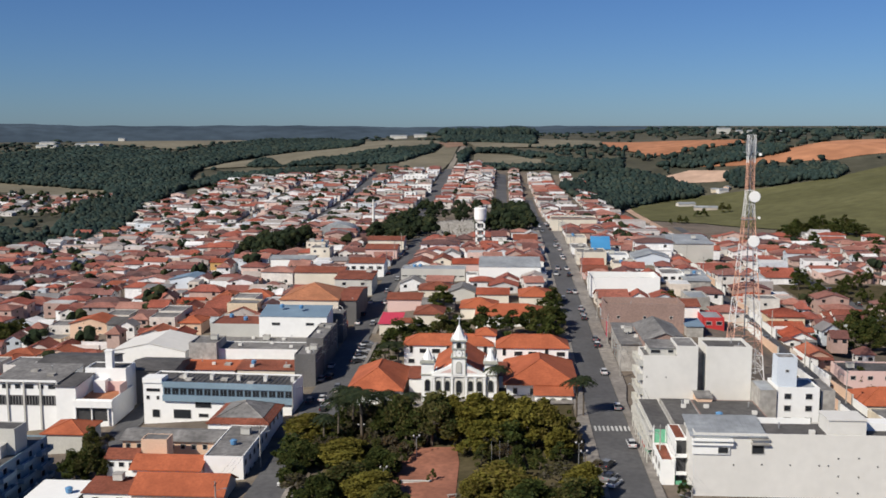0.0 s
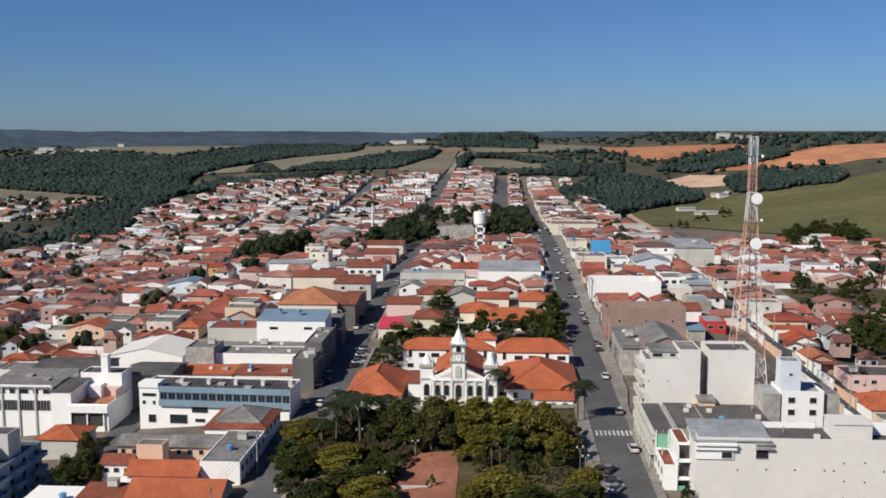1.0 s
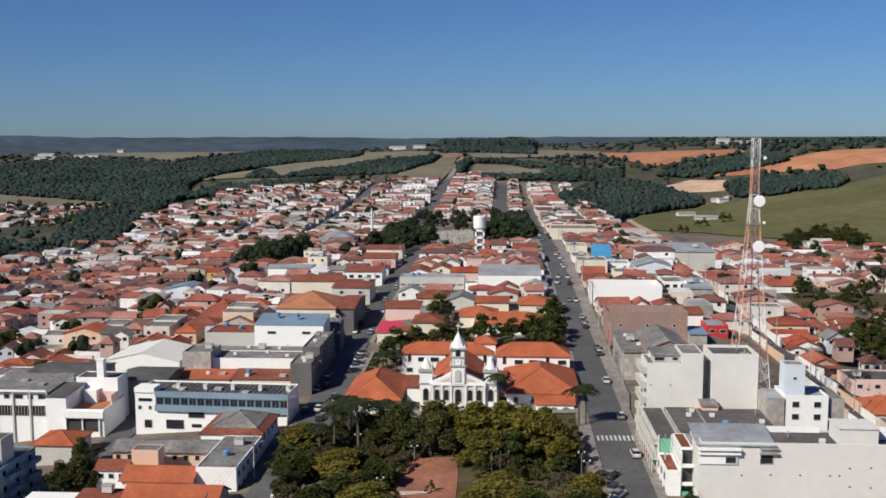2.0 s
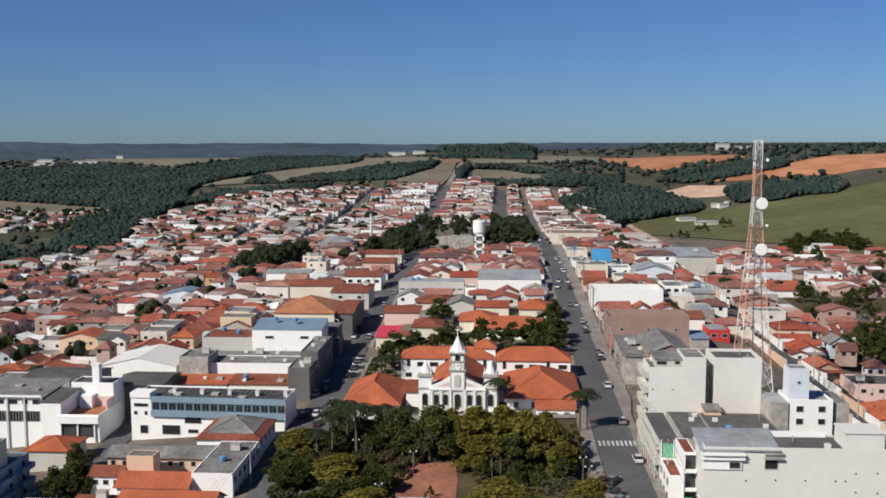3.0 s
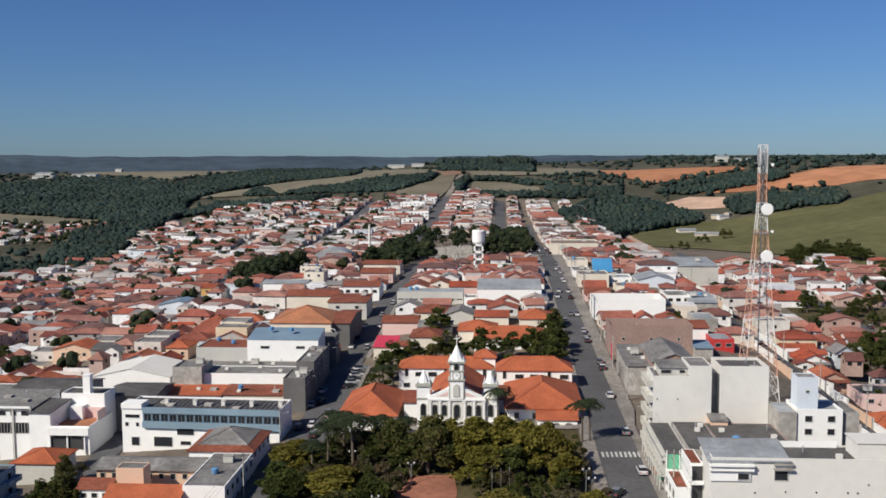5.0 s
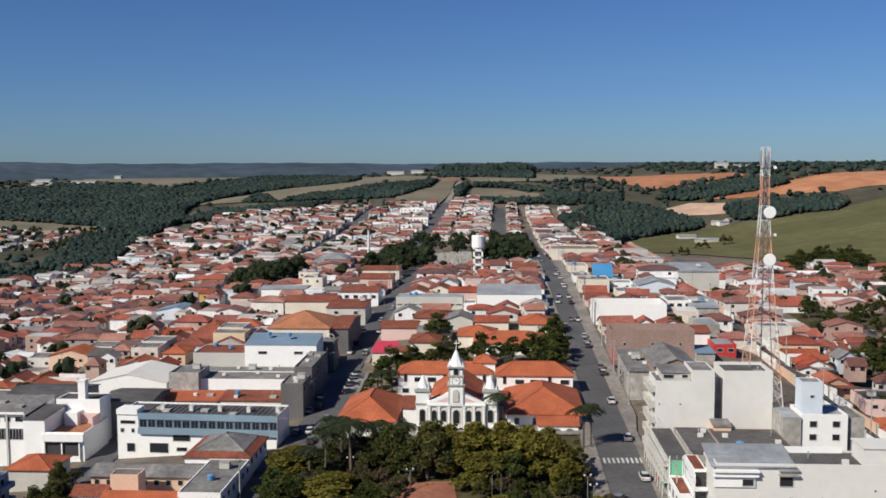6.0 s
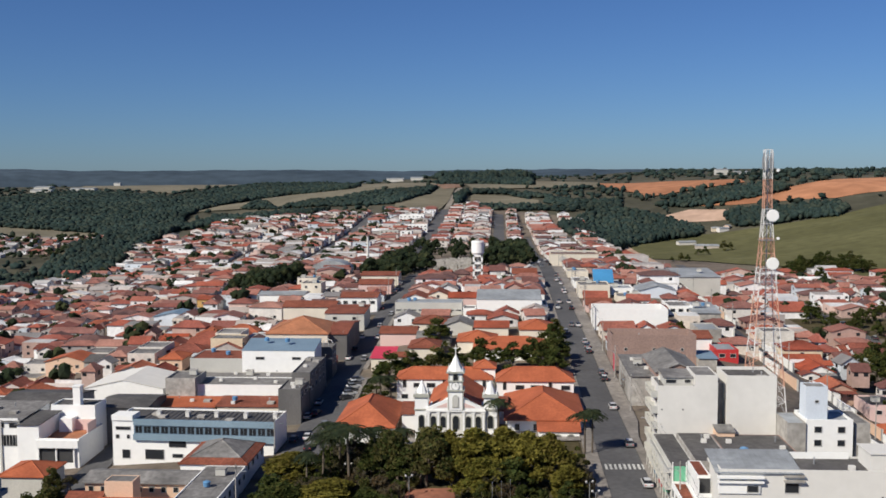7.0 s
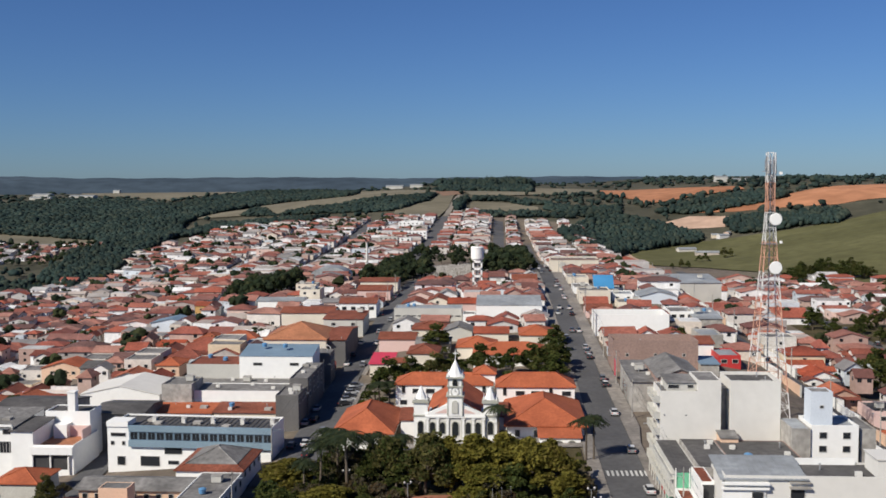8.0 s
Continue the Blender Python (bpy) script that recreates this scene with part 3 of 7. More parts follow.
def block(name, label, x0, x1, y0, y1, top, wall="white", roof="flat", roofing="grey_roof", rise=1.6, parapet=0.7, over=0.4, wins=(), category="building", base=None, cap=""):
    """A building by its corners in the plan and the height of its wall tops; wins: side, number, sill heights below the top, width, height."""
    FOOT.append((x0, x1, y0, y1))
    cx, cy = (x0 + x1) / 2, (y0 + y1) / 2
    low = min(terrain(x, y) for x in (x0, x1) for y in (y0, y1)) if base is None else base
    t = thing(name, cx, cy, low, label, category)
    a, b, c, d, h = x0 - cx, x1 - cx, y0 - cy, y1 - cy, top - low
    f, r = Form(), Form()
    if roof == "flat":
        e = 0.22
        f.tub(a, b, c, d, -1.0, h, parapet, e)
        k = min(0.9, parapet * 0.8)
        r.slab((a + e, c + e, h - parapet + 0.12), (b - e, c + e, h - parapet + 0.12), (b - e, d - e, h - parapet + k * 0.5 + 0.12), (a + e, d - e, h - parapet + k * 0.5 + 0.12), 0.1)
    elif roof == "hip":
        f.box(a, b, c, d, -1.0, h)
        r.hip(a - over, b + over, c - over, d + over, h + 0.1, rise)
        if cap:
            half, e = min(b - a, d - c) / 2 + over, 1.9
            g = Form()
            g.hip(a - over + e, b + over - e, c - over + e, d + over - e, h + 0.19 + rise * e / half, rise * (1 - e / half))
            part("upper_roof", g, M[cap], t, "grey sheets over the upper roof")
    elif roof == "shed":
        f.box(a, b, c, d, -1.0, h)
        r.slab((a - over, c - over, h + 0.15), (b + over, c - over, h + 0.15), (b + over, d + over, h + rise), (a - over, d + over, h + rise), 0.15)
        f.prism([(a, h), (b, h), (b, h + 0.01), (a, h + 0.01)], c, d)
        f.add([(a, c, h), (a, d, h), (a, d, h + rise - 0.2), (b, c, h), (b, d, h), (b, d, h + rise - 0.2)], [(0, 2, 1), (3, 4, 5), (1, 2, 5, 4)])
    else:
        along = roof[-1]
        body(f, a, b, c, d, -1.0, h, rise, along)
        fold(r, a - over, b + over, c - over, d + over, h + 0.05, rise + 0.12, along)
    part("wall", f, M[wall], t)
    part("roof", r, M[roofing], t)
    for side, n, sills, w, wh in wins:
        for s in sills:
            for k in range(n):
                u = (k + 0.5) / n
                if side == "s":
                    window(t, "s", a + u * (b - a), c, h - s, w, wh)
                elif side == "e":
                    window(t, "e", b, c + u * (d - c), h - s, w, wh)
                else:
                    window(t, "w", a, c + u * (d - c), h - s, w, wh)
    return t


block("commercial_building", "large off-white building with a blank rendered side wall", 34.7, 77.8, 172, 180, 12.3, "offwhite", "flat", "dark_roof", wins=[])
block("apartment_block", "off-white four-storey apartment block with a blank side wall", 31.0, 42.8, 211, 220, 17.25, "offwhite", "flat", "grey_roof", wins=[('w', 3, (3.2, 6.4, 9.6, 12.8), 1.6, 1.5)], parapet=0.5)
block("apartment_block", "off-white taller apartment block beside a dark light well", 44.8, 54.6, 212, 221.5, 19.2, "offwhite", "flat", "dark_roof", wins=[], parapet=1.2)
block("annex", "low cream stair annex between two apartment blocks", 42.0, 45.3, 207, 210.9, 8.9, "peach", "shed", "grey_roof", wins=[("s", 1, (2.4,), 0.7, 1.6)], rise=0.7, over=0.2)
block("workshop", "low building under stained grey sheet roofing", 34.2, 40.6, 189, 208, 8.5, "concrete", "flat", "dark_roof", wins=[], parapet=0.15)
block("workshop", "low building under dark sheet roofing with a raised rim", 40.9, 54.2, 181.5, 208.5, 8.2, "brownwall", "flat", "dark_roof", wins=[], parapet=0.3)
block("house", "white three-storey house with square windows and a pale blue wall", 58.4, 67.2, 205, 213, 12.2, "white", "flat", "metal_roof", wins=[("s", 2, (2.6, 5.2, 7.8), 1.5, 1.3)], category="house")
block("stair_tower", "tall pale blue stair tower with one small window", 58.5, 62.6, 206, 210, 18.4, "bluegrey", "flat", "grey_roof", wins=[("s", 1, (3.2,), 0.8, 0.6)], parapet=0.4)
block("house", "bare concrete side house with a flat roof", 54.7, 58.2, 204.6, 213, 11.6, "concrete", "flat", "metal_roof", wins=[], parapet=0.3, category="house")
block("house", "bare concrete house wall beside a white house", 67.9, 70.8, 206, 216, 11.3, "concrete", "flat", "grey_roof", wins=[], parapet=0.3, category='house')
block("warehouse", "brown brick warehouse with small square vents", 31.4, 55.3, 295, 307, 13.6, "brownwall", "flat", "grey_roof", wins=[('s', 3, (4.6,), 0.9, 0.9)], parapet=2.6)
block("shop", "low shop under grey sheets beside the street", 31.4, 37.2, 254, 278, 10.1, "concrete", "shed", "grey_roof", wins=[], rise=1.0)
block("shop", "single-storey building with a grey gabled sheet roof", 36.9, 47.4, 250, 272, 12.1, "brownwall", "gable_y", "grey_roof", wins=[], rise=2.0)
block("shop", "small red and white corner shop front", 31.4, 32.9, 264, 273, 7.9, "red", "flat", "grey_roof", wins=[], parapet=0.5)
block("hall", "long windowless white hall beside the main street", 31.4, 55.8, 345, 359, 14.1, "white", "flat", "dark_roof", wins=[], parapet=2.6)
block("house", "white two-storey house with a row of windows", 61.0, 69.7, 374, 388, 11.4, "white", "flat", "grey_roof", wins=[('s', 3, (2.4,), 1.8, 1.3)], category='house')
block("warehouse", "grey-roofed low warehouse beside a white house", 68.3, 77.8, 365, 385, 9.9, "concrete", "shed", "metal_roof", wins=[], rise=1.5)
block("building", "cream three-storey building with a blank front", 31.4, 43.8, 411, 425, 14.8, "cream", "flat", "grey_roof", wins=[('e', 3, (2.2, 5.0), 1.4, 1.4)])
block("house", "white two-storey house with small windows", 45.2, 54.3, 419, 431, 12.6, "white", "flat", "metal_roof", wins=[('s', 2, (2.4,), 1.2, 1.2)], category='house')
block("house", "pale terraced house with a stair on its front", 45.2, 55.5, 397, 409, 11.9, "cream", "flat", "grey_roof", wins=[('s', 2, (2.6,), 1.4, 1.0)], category='house')
block("warehouse", "pale blue gable-roofed shed", 55.7, 70.5, 412, 428, 12.4, "bluegrey", "gable_y", "metal_roof", wins=[], rise=2.0)
block("building", "pale pink flat building with a dark roof below the slope", 98.5, 118, 280, 292, -2.6, "pink", "flat", "dark_roof", wins=[("s", 4, (2.6,), 1.6, 1.2)], parapet=0.8)
block("house", "wide house under an orange hipped tile roof below the slope", 92.6, 110, 250, 264, -4.2, "cream", "hip", "clay_new", wins=[("s", 4, (2.4,), 1.4, 1.2)], rise=3.0, category="house")
school = block("building", "long cream two-storey school with a row of small windows", 26.6, 52.0, 540, 556, 17.4, "cream", "flat", "grey_roof", wins=[], parapet=1.2)
block("shop", "low cream shop with a flat roof beside the street", 31.4, 40.9, 476, 492, 13.8, "cream", "flat", "concrete", wins=[])
block("shop", "white corner building beside the main street", 31.4, 38.9, 439, 457, 13.1, "white", "flat", "grey_roof", wins=[('s', 2, (2.6,), 1.2, 1.2)])
block("warehouse", "grey-roofed warehouse with a pale wall below the slope", 79.7, 100.5, 468, 498, 11.9, "stone", "shed", "metal_roof", wins=[], rise=1.5)
block("shop", "pale pink shop beside the main street", 31.4, 40.9, 378, 392, 11.1, "pink", "gable_x", "clay_old", wins=[], rise=1.5)
block("restaurant", "bright red painted building with a flat roof", 63.0, 69.4, 304, 316, 7.9, "red", "flat", "metal_roof", wins=[('s', 2, (2.4,), 1.8, 1.2)])
block("shed", "teal-roofed low shed beside a red building", 55.4, 60.3, 291, 301, 7.6, "concrete", "shed", "steelblue", wins=[], rise=0.6)
block("house", "white garage house with a red tile roof", 56.7, 63.7, 314, 328, 9.6, "white", "gable_x", "clay_old", wins=[], category='house', rise=1.2)
block("house", "grey flat-roofed house behind a brown warehouse", 63.5, 70.9, 333, 347, 9.3, "concrete", "flat", "metal_roof", wins=[], category='house')
block("office_building", "white and steel-blue three-storey building with a ribbon of windows", -89.5, -51.4, 231.5, 242.5, 3.8, "white", "flat", "dark_roof", wins=[], parapet=0.8)
block("house", "white house under a grey and red hipped roof", -66.7, -52.9, 211, 226, 0.1, "white", "hip", "clay_old", wins=[('e', 4, (1.8,), 1.3, 1.2)], rise=3.0, category='house', cap='grey_roof')
block("factory", "white two-storey factory with a band of barred windows", -129.6, -112.4, 233, 249, 2.6, "white", "shed", "grey_roof", wins=[], rise=1.2)
block("factory_bay", "plain white bay of a factory with a stepped roof", -112.2, -107.0, 232, 243, 2.2, "white", "shed", "dark_roof", wins=[], rise=0.8)
block("factory_wing", "white factory wing with a deep garage and a walled terrace", -107.2, -97.6, 232, 246, -0.9, "white", "flat", "clay_pale", wins=[], parapet=1.0)
block("stair_block", "white stair block of a factory with a tall chimney stack", -109.3, -98.4, 243.2, 250, 4.3, "white", "flat", "dark_roof", wins=[], parapet=0.6)
block("warehouse", "dark-roofed warehouse behind a white factory", -127.1, -109.1, 250, 268, 2.3, "concrete", "gable_x", "dark_roof", wins=[], rise=1.2)
block("warehouse", "low dark-roofed warehouse with dirty grey walls", -100.7, -88.0, 250, 264, 2.2, "darkfront", "gable_x", "dark_roof", wins=[], rise=0.9)
block("warehouse", "white-fronted warehouse under a pale grey gable roof", -120.6, -97.5, 288, 308, -1.6, "white", "gable_y", "offwhite", wins=[], rise=2.4, over=0.2)
block("building", "bare concrete two-storey building", -89.3, -81.3, 267, 277, 6.0, "concrete", "flat", "grey_roof", wins=[])
block("warehouse", "long flat-roofed concrete building with a white parapet", -82.0, -52.7, 269, 279, 3.9, "white", "flat", "grey_roof", wins=[], parapet=0.5)
block("shop", "concrete shop under stained flat roofing", -84.7, -54.9, 280, 288, 3.4, "concrete", "flat", "grey_roof", wins=[], parapet=0.5)
block("shop", "low shop with a red tile roof behind an office", -90.8, -73.9, 259, 267, 0.2, "white", "shed", "clay_new", wins=[], rise=1.0)
block("shop", "low shop with a patched red tile roof", -73.2, -55.0, 259, 267, 0.4, "cream", "shed", "clay_old", wins=[], rise=1.0)
block("building", "white-and-blue two-storey building with a steel-blue roof", -74.2, -53.3, 288, 299, 9.6, "white", "shed", "steelblue", wins=[('s', 2, (2.6,), 2.6, 0.9)], rise=1.8, over=0.1)
block("building", "stained white single-storey wing beside the street", -89.4, -74.2, 288, 302, 7.3, "stone", "flat", "clay_old", wins=[], parapet=0.5)
block("hall", "wide hall with an orange clay hipped roof beside the street", -75.3, -55.4, 321, 343, 9.1, "cream", "hip", "clay_pale", wins=[], rise=4.0)
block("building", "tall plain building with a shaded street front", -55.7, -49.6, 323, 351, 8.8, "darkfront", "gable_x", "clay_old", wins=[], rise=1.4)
block("building", "grey-brown building with a red tile roof beside the street", -65.1, -50.6, 370, 386, 8.6, "stone", "shed", "clay_old", wins=[('s', 2, (2.4,), 1.6, 1.2)], rise=1.2)
block("house", "long house under a red tile roof", -85.5, -65.0, 391, 403, 8.1, "cream", "gable_x", "clay_old", wins=[], category='house')
block("house", "white two-storey house with large windows and a red roof", -65.4, -50.6, 408, 422, 9.8, "white", "gable_x", "clay_old", wins=[('s', 4, (2.8,), 1.9, 1.4)], category='house', rise=1.3)
block("house", "pale pink house beside the shaded street", -65.7, -50.6, 459, 473, 9.4, "pink", "gable_x", "clay_old", wins=[], category='house')
block("house", "long pale roofed house beside the shaded street", -68.9, -50.6, 491, 505, 10.1, "cream", "gable_x", "clay_old", wins=[], category='house', rise=1.2)
block("house", "cream house with a terrace behind the white hall", -94.7, -85.1, 470, 482, 8.5, "cream", "flat", "grey_roof", wins=[('s', 2, (2.4,), 1.2, 1.2)], category='house')
block("hall", "large white hall with a shallow curved roof", -111.2, -90.3, 456, 468, 4.8, "white", "gable_x", "metal_roof", wins=[], rise=0.9)
block("house", "cream building with dark windows beside tall trees", -102.2, -92.0, 497, 507, 8.2, "cream", "flat", "grey_roof", wins=[('s', 3, (2.2, 4.6), 1.1, 1.1)], category='house')
block("house", "pale blue two-storey house with a dark hipped roof", -153.4, -136.0, 435, 448, -2.5, "bluegrey", "gable_y", "steelblue", wins=[('s', 3, (2.4,), 1.2, 1.0)], category='house', rise=1.8)
# Shops along the street: their shade is in the dark wall colour.
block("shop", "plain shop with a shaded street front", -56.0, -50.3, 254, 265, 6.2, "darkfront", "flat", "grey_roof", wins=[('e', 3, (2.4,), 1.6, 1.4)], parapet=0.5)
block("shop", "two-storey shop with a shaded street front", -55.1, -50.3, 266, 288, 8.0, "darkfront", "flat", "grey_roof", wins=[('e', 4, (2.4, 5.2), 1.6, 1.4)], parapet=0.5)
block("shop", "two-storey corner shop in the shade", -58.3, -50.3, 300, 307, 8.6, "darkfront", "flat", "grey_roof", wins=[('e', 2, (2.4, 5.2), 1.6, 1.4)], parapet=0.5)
block("house", "low house under a weathered red tile roof", -107.0, -97.2, 213.5, 223.5, -4.0, "stone", "hip", "clay_new", wins=[], rise=1.9, category='house')
block("house", "white-roofed house beside a side street", -92.8, -83.0, 176, 186, -5.2, "concrete", "shed", "white", wins=[], rise=0.5, category='house')
block("parish_house", "white two-storey parish house with an orange tile roof", -27.0, -2.6, 262, 270, 7.4, "white", "hip", "clay_new", wins=[], rise=2.3)
block("parish_wing", "nearer white wing of the parish house under an orange tile roof", -1.4, 17.8, 258, 267, 7.9, "white", "hip", "clay_new", wins=[], rise=2.7)
block("house", "house with a broad orange clay hipped tile roof", -13.9, -1.6, 318, 331, 7.5, "cream", "hip", "clay_new", wins=[], rise=2.4, category='house')
block("house", "wide house with orange clay roofs behind trees", -8.4, 14.9, 304, 318, 7.7, "white", "hip", "clay_new", wins=[], rise=2.6, category='house')
block("house", "house with an orange hipped roof beside the main street", 5.9, 17.0, 332, 346, 9.1, "cream", "hip", "clay_new", wins=[], rise=2.2, category='house')
block("garage", "open garage under a crimson sheet roof beside the street", -39.4, -32.8, 305, 318, 4.4, "cream", "shed", "pinkred", wins=[], rise=1.3)
block("house", "low house with a clay roof beside a crimson garage", -32.6, -28.6, 305, 308.6, 5.0, "cream", "gable_x", "clay_old", wins=[("s", 1, (2.4,), 1.3, 1.2)], rise=1.0, category="house")
block("house", "low house with an old orange roof", -28.4, -19.2, 309, 321, 7.0, "cream", "hip", "clay_old", wins=[], rise=1.8, category='house')
block("house", "long low house with a red tile roof beside the street", -40.6, -28.6, 337, 349, 6.8, "pink", "gable_x", "clay_old", wins=[], rise=1.4, category='house')
block("house", "low house under grey sheet roofing", -27.5, -16.6, 328, 340, 6.8, "concrete", "gable_x", "grey_roof", wins=[], rise=1.2, category='house')
block("house", "house with a red-brown tile roof", -30.9, -17.8, 352, 364, 7.8, "cream", "hip", "clay_old", wins=[], rise=2.0, category='house')
block("house", "pale gabled shed with a grey sheet roof", -19.5, -10.0, 346, 358, 8.1, "stone", "gable_y", "grey_roof", wins=[], rise=1.8, category='house')
block("house", "low house with a weathered tile roof", -9.0, 2.2, 338, 348, 8.8, "cream", "gable_x", "clay", wins=[], rise=1.4, category='house')
block("hall", "pale grey flat-fronted hall with a long dark window band", -40.6, -15.0, 384, 395, 10.9, "stone", "flat", "metal_roof", wins=[('s', 9, (3.2,), 2.2, 0.6)], parapet=0.4)
block("house", "low white link building between two halls", -14.4, -9.8, 378, 387, 9.6, "white", "flat", "grey_roof", wins=[('s', 1, (2.0,), 1.6, 1.0)], category='house')
block("hall", "large white hall with a grey-green sloping roof", -9.3, 14.8, 375, 391, 13.1, "white", "shed", "metal_roof", wins=[('s', 3, (4.9,), 1.3, 1.2)], rise=2.2, over=0.1)
block("garage", "white garage beside a large hall", 15.3, 17.0, 377, 391, 11.2, "white", "flat", "grey_roof", wins=[])
block("house", "white gable-fronted house behind a hall", 3.8, 17.0, 402, 414, 12.0, "white", "gable_y", "clay_old", wins=[], rise=1.4, category='house')
block("house", "long tile-roofed house behind a hall", -8.9, 3.8, 403, 415, 11.4, "cream", "gable_x", "clay_old", wins=[], rise=1.4, category='house')
block("house", "white house with twin arched windows under a red roof", -40.6, -30.3, 412, 424, 8.9, "white", "gable_y", "clay_old", wins=[('s', 2, (1.4,), 2.0, 1.2)], rise=1.7, category='house')
block("house", "cream house with a gabled front", -30.2, -22.3, 417, 429, 9.9, "cream", "gable_y", "clay_old", wins=[('s', 1, (1.4,), 1.2, 1.2)], rise=1.6, category='house')
block("house", "red-roofed house behind a hall", -21.1, -10.0, 404, 416, 10.4, "pink", "gable_x", "clay", wins=[], rise=1.4, category='house')
block("chapel", "small red-roofed chapel building in the cemetery", 5.2, 16.4, 468, 480, 13.4, "white", "gable_x", "clay_old", wins=[], rise=2.0)
block("apartment_block", "far pale three-storey block with rows of windows", -114.4, -97, 930, 942, 7.2, "stone", "flat", "grey_roof", wins=[("s", 4, (2.4, 5.4, 8.4), 1.8, 1.3)], category="apartment block")
block("apartment_block", "far pale block with dark stair windows", -94.6, -83.5, 926, 938, 6.6, "white", "flat", "grey_roof", wins=[("s", 2, (2.2, 5.2), 1.8, 1.3)], category="apartment block")
block("building", "far white three-storey house beside the climbing street", -88.5, -73.5, 985, 1000, 9.6, "white", "flat", "white", wins=[("s", 4, (2.4, 5.4), 1.6, 1.2)])
block("hall", "far long white building with a flat roof on the slope", -110.0, -83.0, 1064, 1080, 16.0, "white", "flat", "white", wins=[("s", 6, (2.6, 5.4), 1.5, 1.2)])
block("building", "far white stepped building between the halls", -104.0, -90.0, 1010, 1024, 8.6, "white", "flat", "metal_roof", wins=[("s", 3, (2.4,), 1.6, 1.2)])
block("house", "far wide house under a curved pale roof", -166.0, -158.0, 905, 915, 0.5, "white", "gable_x", "white", rise=1.6, category="house")
block("house", "long low white house with a clay roof", -206.0, -190.5, 430, 441, -16.4, "white", "gable_x", "clay", wins=[("s", 4, (2.2,), 1.3, 1.1)], rise=1.4, category="house")
block("house", "white house with a red lean-to roof", -217.0, -202.0, 512, 522, -18.2, "white", "shed", "clay", wins=[("s", 3, (2.2,), 1.3, 1.1)], rise=1.0, category="house")
block("house", "two-storey orange-brown house with a blank pale wall", -168.0, -152.0, 362, 374, -8.6, "peach", "gable_y", "clay_new", wins=[("s", 2, (2.4, 5.2), 1.4, 1.2)], rise=2.2, category="house")
block("house", "grey house under dark sheet roofing", -149.0, -137.0, 352, 366, -6.6, "concrete", "gable_x", "dark_roof", wins=[("s", 2, (2.4,), 1.4, 1.2)], rise=1.4, category="house")
block("house", "small house with an orange front and clay roof", -112.0, -104.5, 326, 336, -0.4, "peach", "hip", "clay_new", wins=[("s", 2, (2.4,), 1.2, 1.1)], rise=1.6, category="house")
block("house", "ochre two-storey house among red roofs", -150.0, -138.5, 486, 496, -1.4, "ochre", "gable_x", "clay", wins=[("s", 2, (2.4,), 1.3, 1.1)], rise=1.3, category="house")
block("building", "pale two-storey school with a row of windows", -71.2, -52.9, 655, 669, 3.0, "cream", "gable_x", "clay_old", wins=[('s', 6, (2.2,), 1.6, 1.2)])
block("house", "low white cemetery building", -4.4, 4.4, 464, 470, 12.8, "white", "flat", "grey_roof", wins=[], category='house')
# Blue-grey walls paint in the side's shade, dark roofing the tower's shadow.
terrace = block("building", "blue-grey three-storey terrace with a shaded side of balconies", -118, -98.6, 152, 199, 0.4, "steelpale", "flat", "dark_roof", wins=[("e", 9, (2.2, 5.2, 8.2), 1.6, 1.4)], parapet=0.6)
block("stair_tower", "grey-white roof stair tower with a round-cornered opening", -107.5, -99.5, 187, 192, 5.6, "stone", "flat", "dark_roof", wins=[("s", 1, (4.2,), 1.2, 1.4)], parapet=0.4, base=-8.8)
block("house", "house with a broad orange clay tile roof", -71.5, -53.6, 177, 186.5, -3.6, "cream", "gable_x", "clay_new", wins=[("s", 4, (2.0,), 1.3, 1.2)], rise=2.6, over=0.5, category="house")
block("house", "low lean-to house under old clay tiles", -82.0, -72.4, 179, 185.5, -4.4, "white", "shed", "clay_old", wins=[("s", 2, (1.9,), 1.2, 1.1)], rise=0.9, category="house")
block("house", "house with a long orange tile roof behind another", -75.2, -61.3, 187.2, 195.2, -2.3, "white", "gable_x", "clay_new", wins=[("s", 3, (2.0,), 1.3, 1.2)], rise=1.7, over=0.6, category="house")
block("house", "peach-coloured upper storey of a house", -76.6, -71, 196, 199.9, 1.0, "peach", "flat", "grey_roof", parapet=0.3, category="house")
block("house", "peach house under a long grey sheet roof", -83.5, -61.3, 203.0, 211, -1.45, "peach", "gable_x", "grey_roof", wins=[("s", 9, (2.0,), 1.1, 1.2)], rise=1.0, over=0.6, category="house")
block("house", "white house with a red tile lean-to beside a side street", -83.5, -77, 194, 199, -2.6, "white", "gable_x", "clay_old", wins=[("s", 3, (1.9,), 1.2, 1.1)], rise=1.3, category="house")
block("building", "white two-storey corner building with a grey flat roof", -61, -52.8, 189.5, 210.5, -0.1, "white", "flat", "grey_roof", wins=[("e", 6, (2.4, 5.4), 1.5, 1.3)], parapet=0.35)


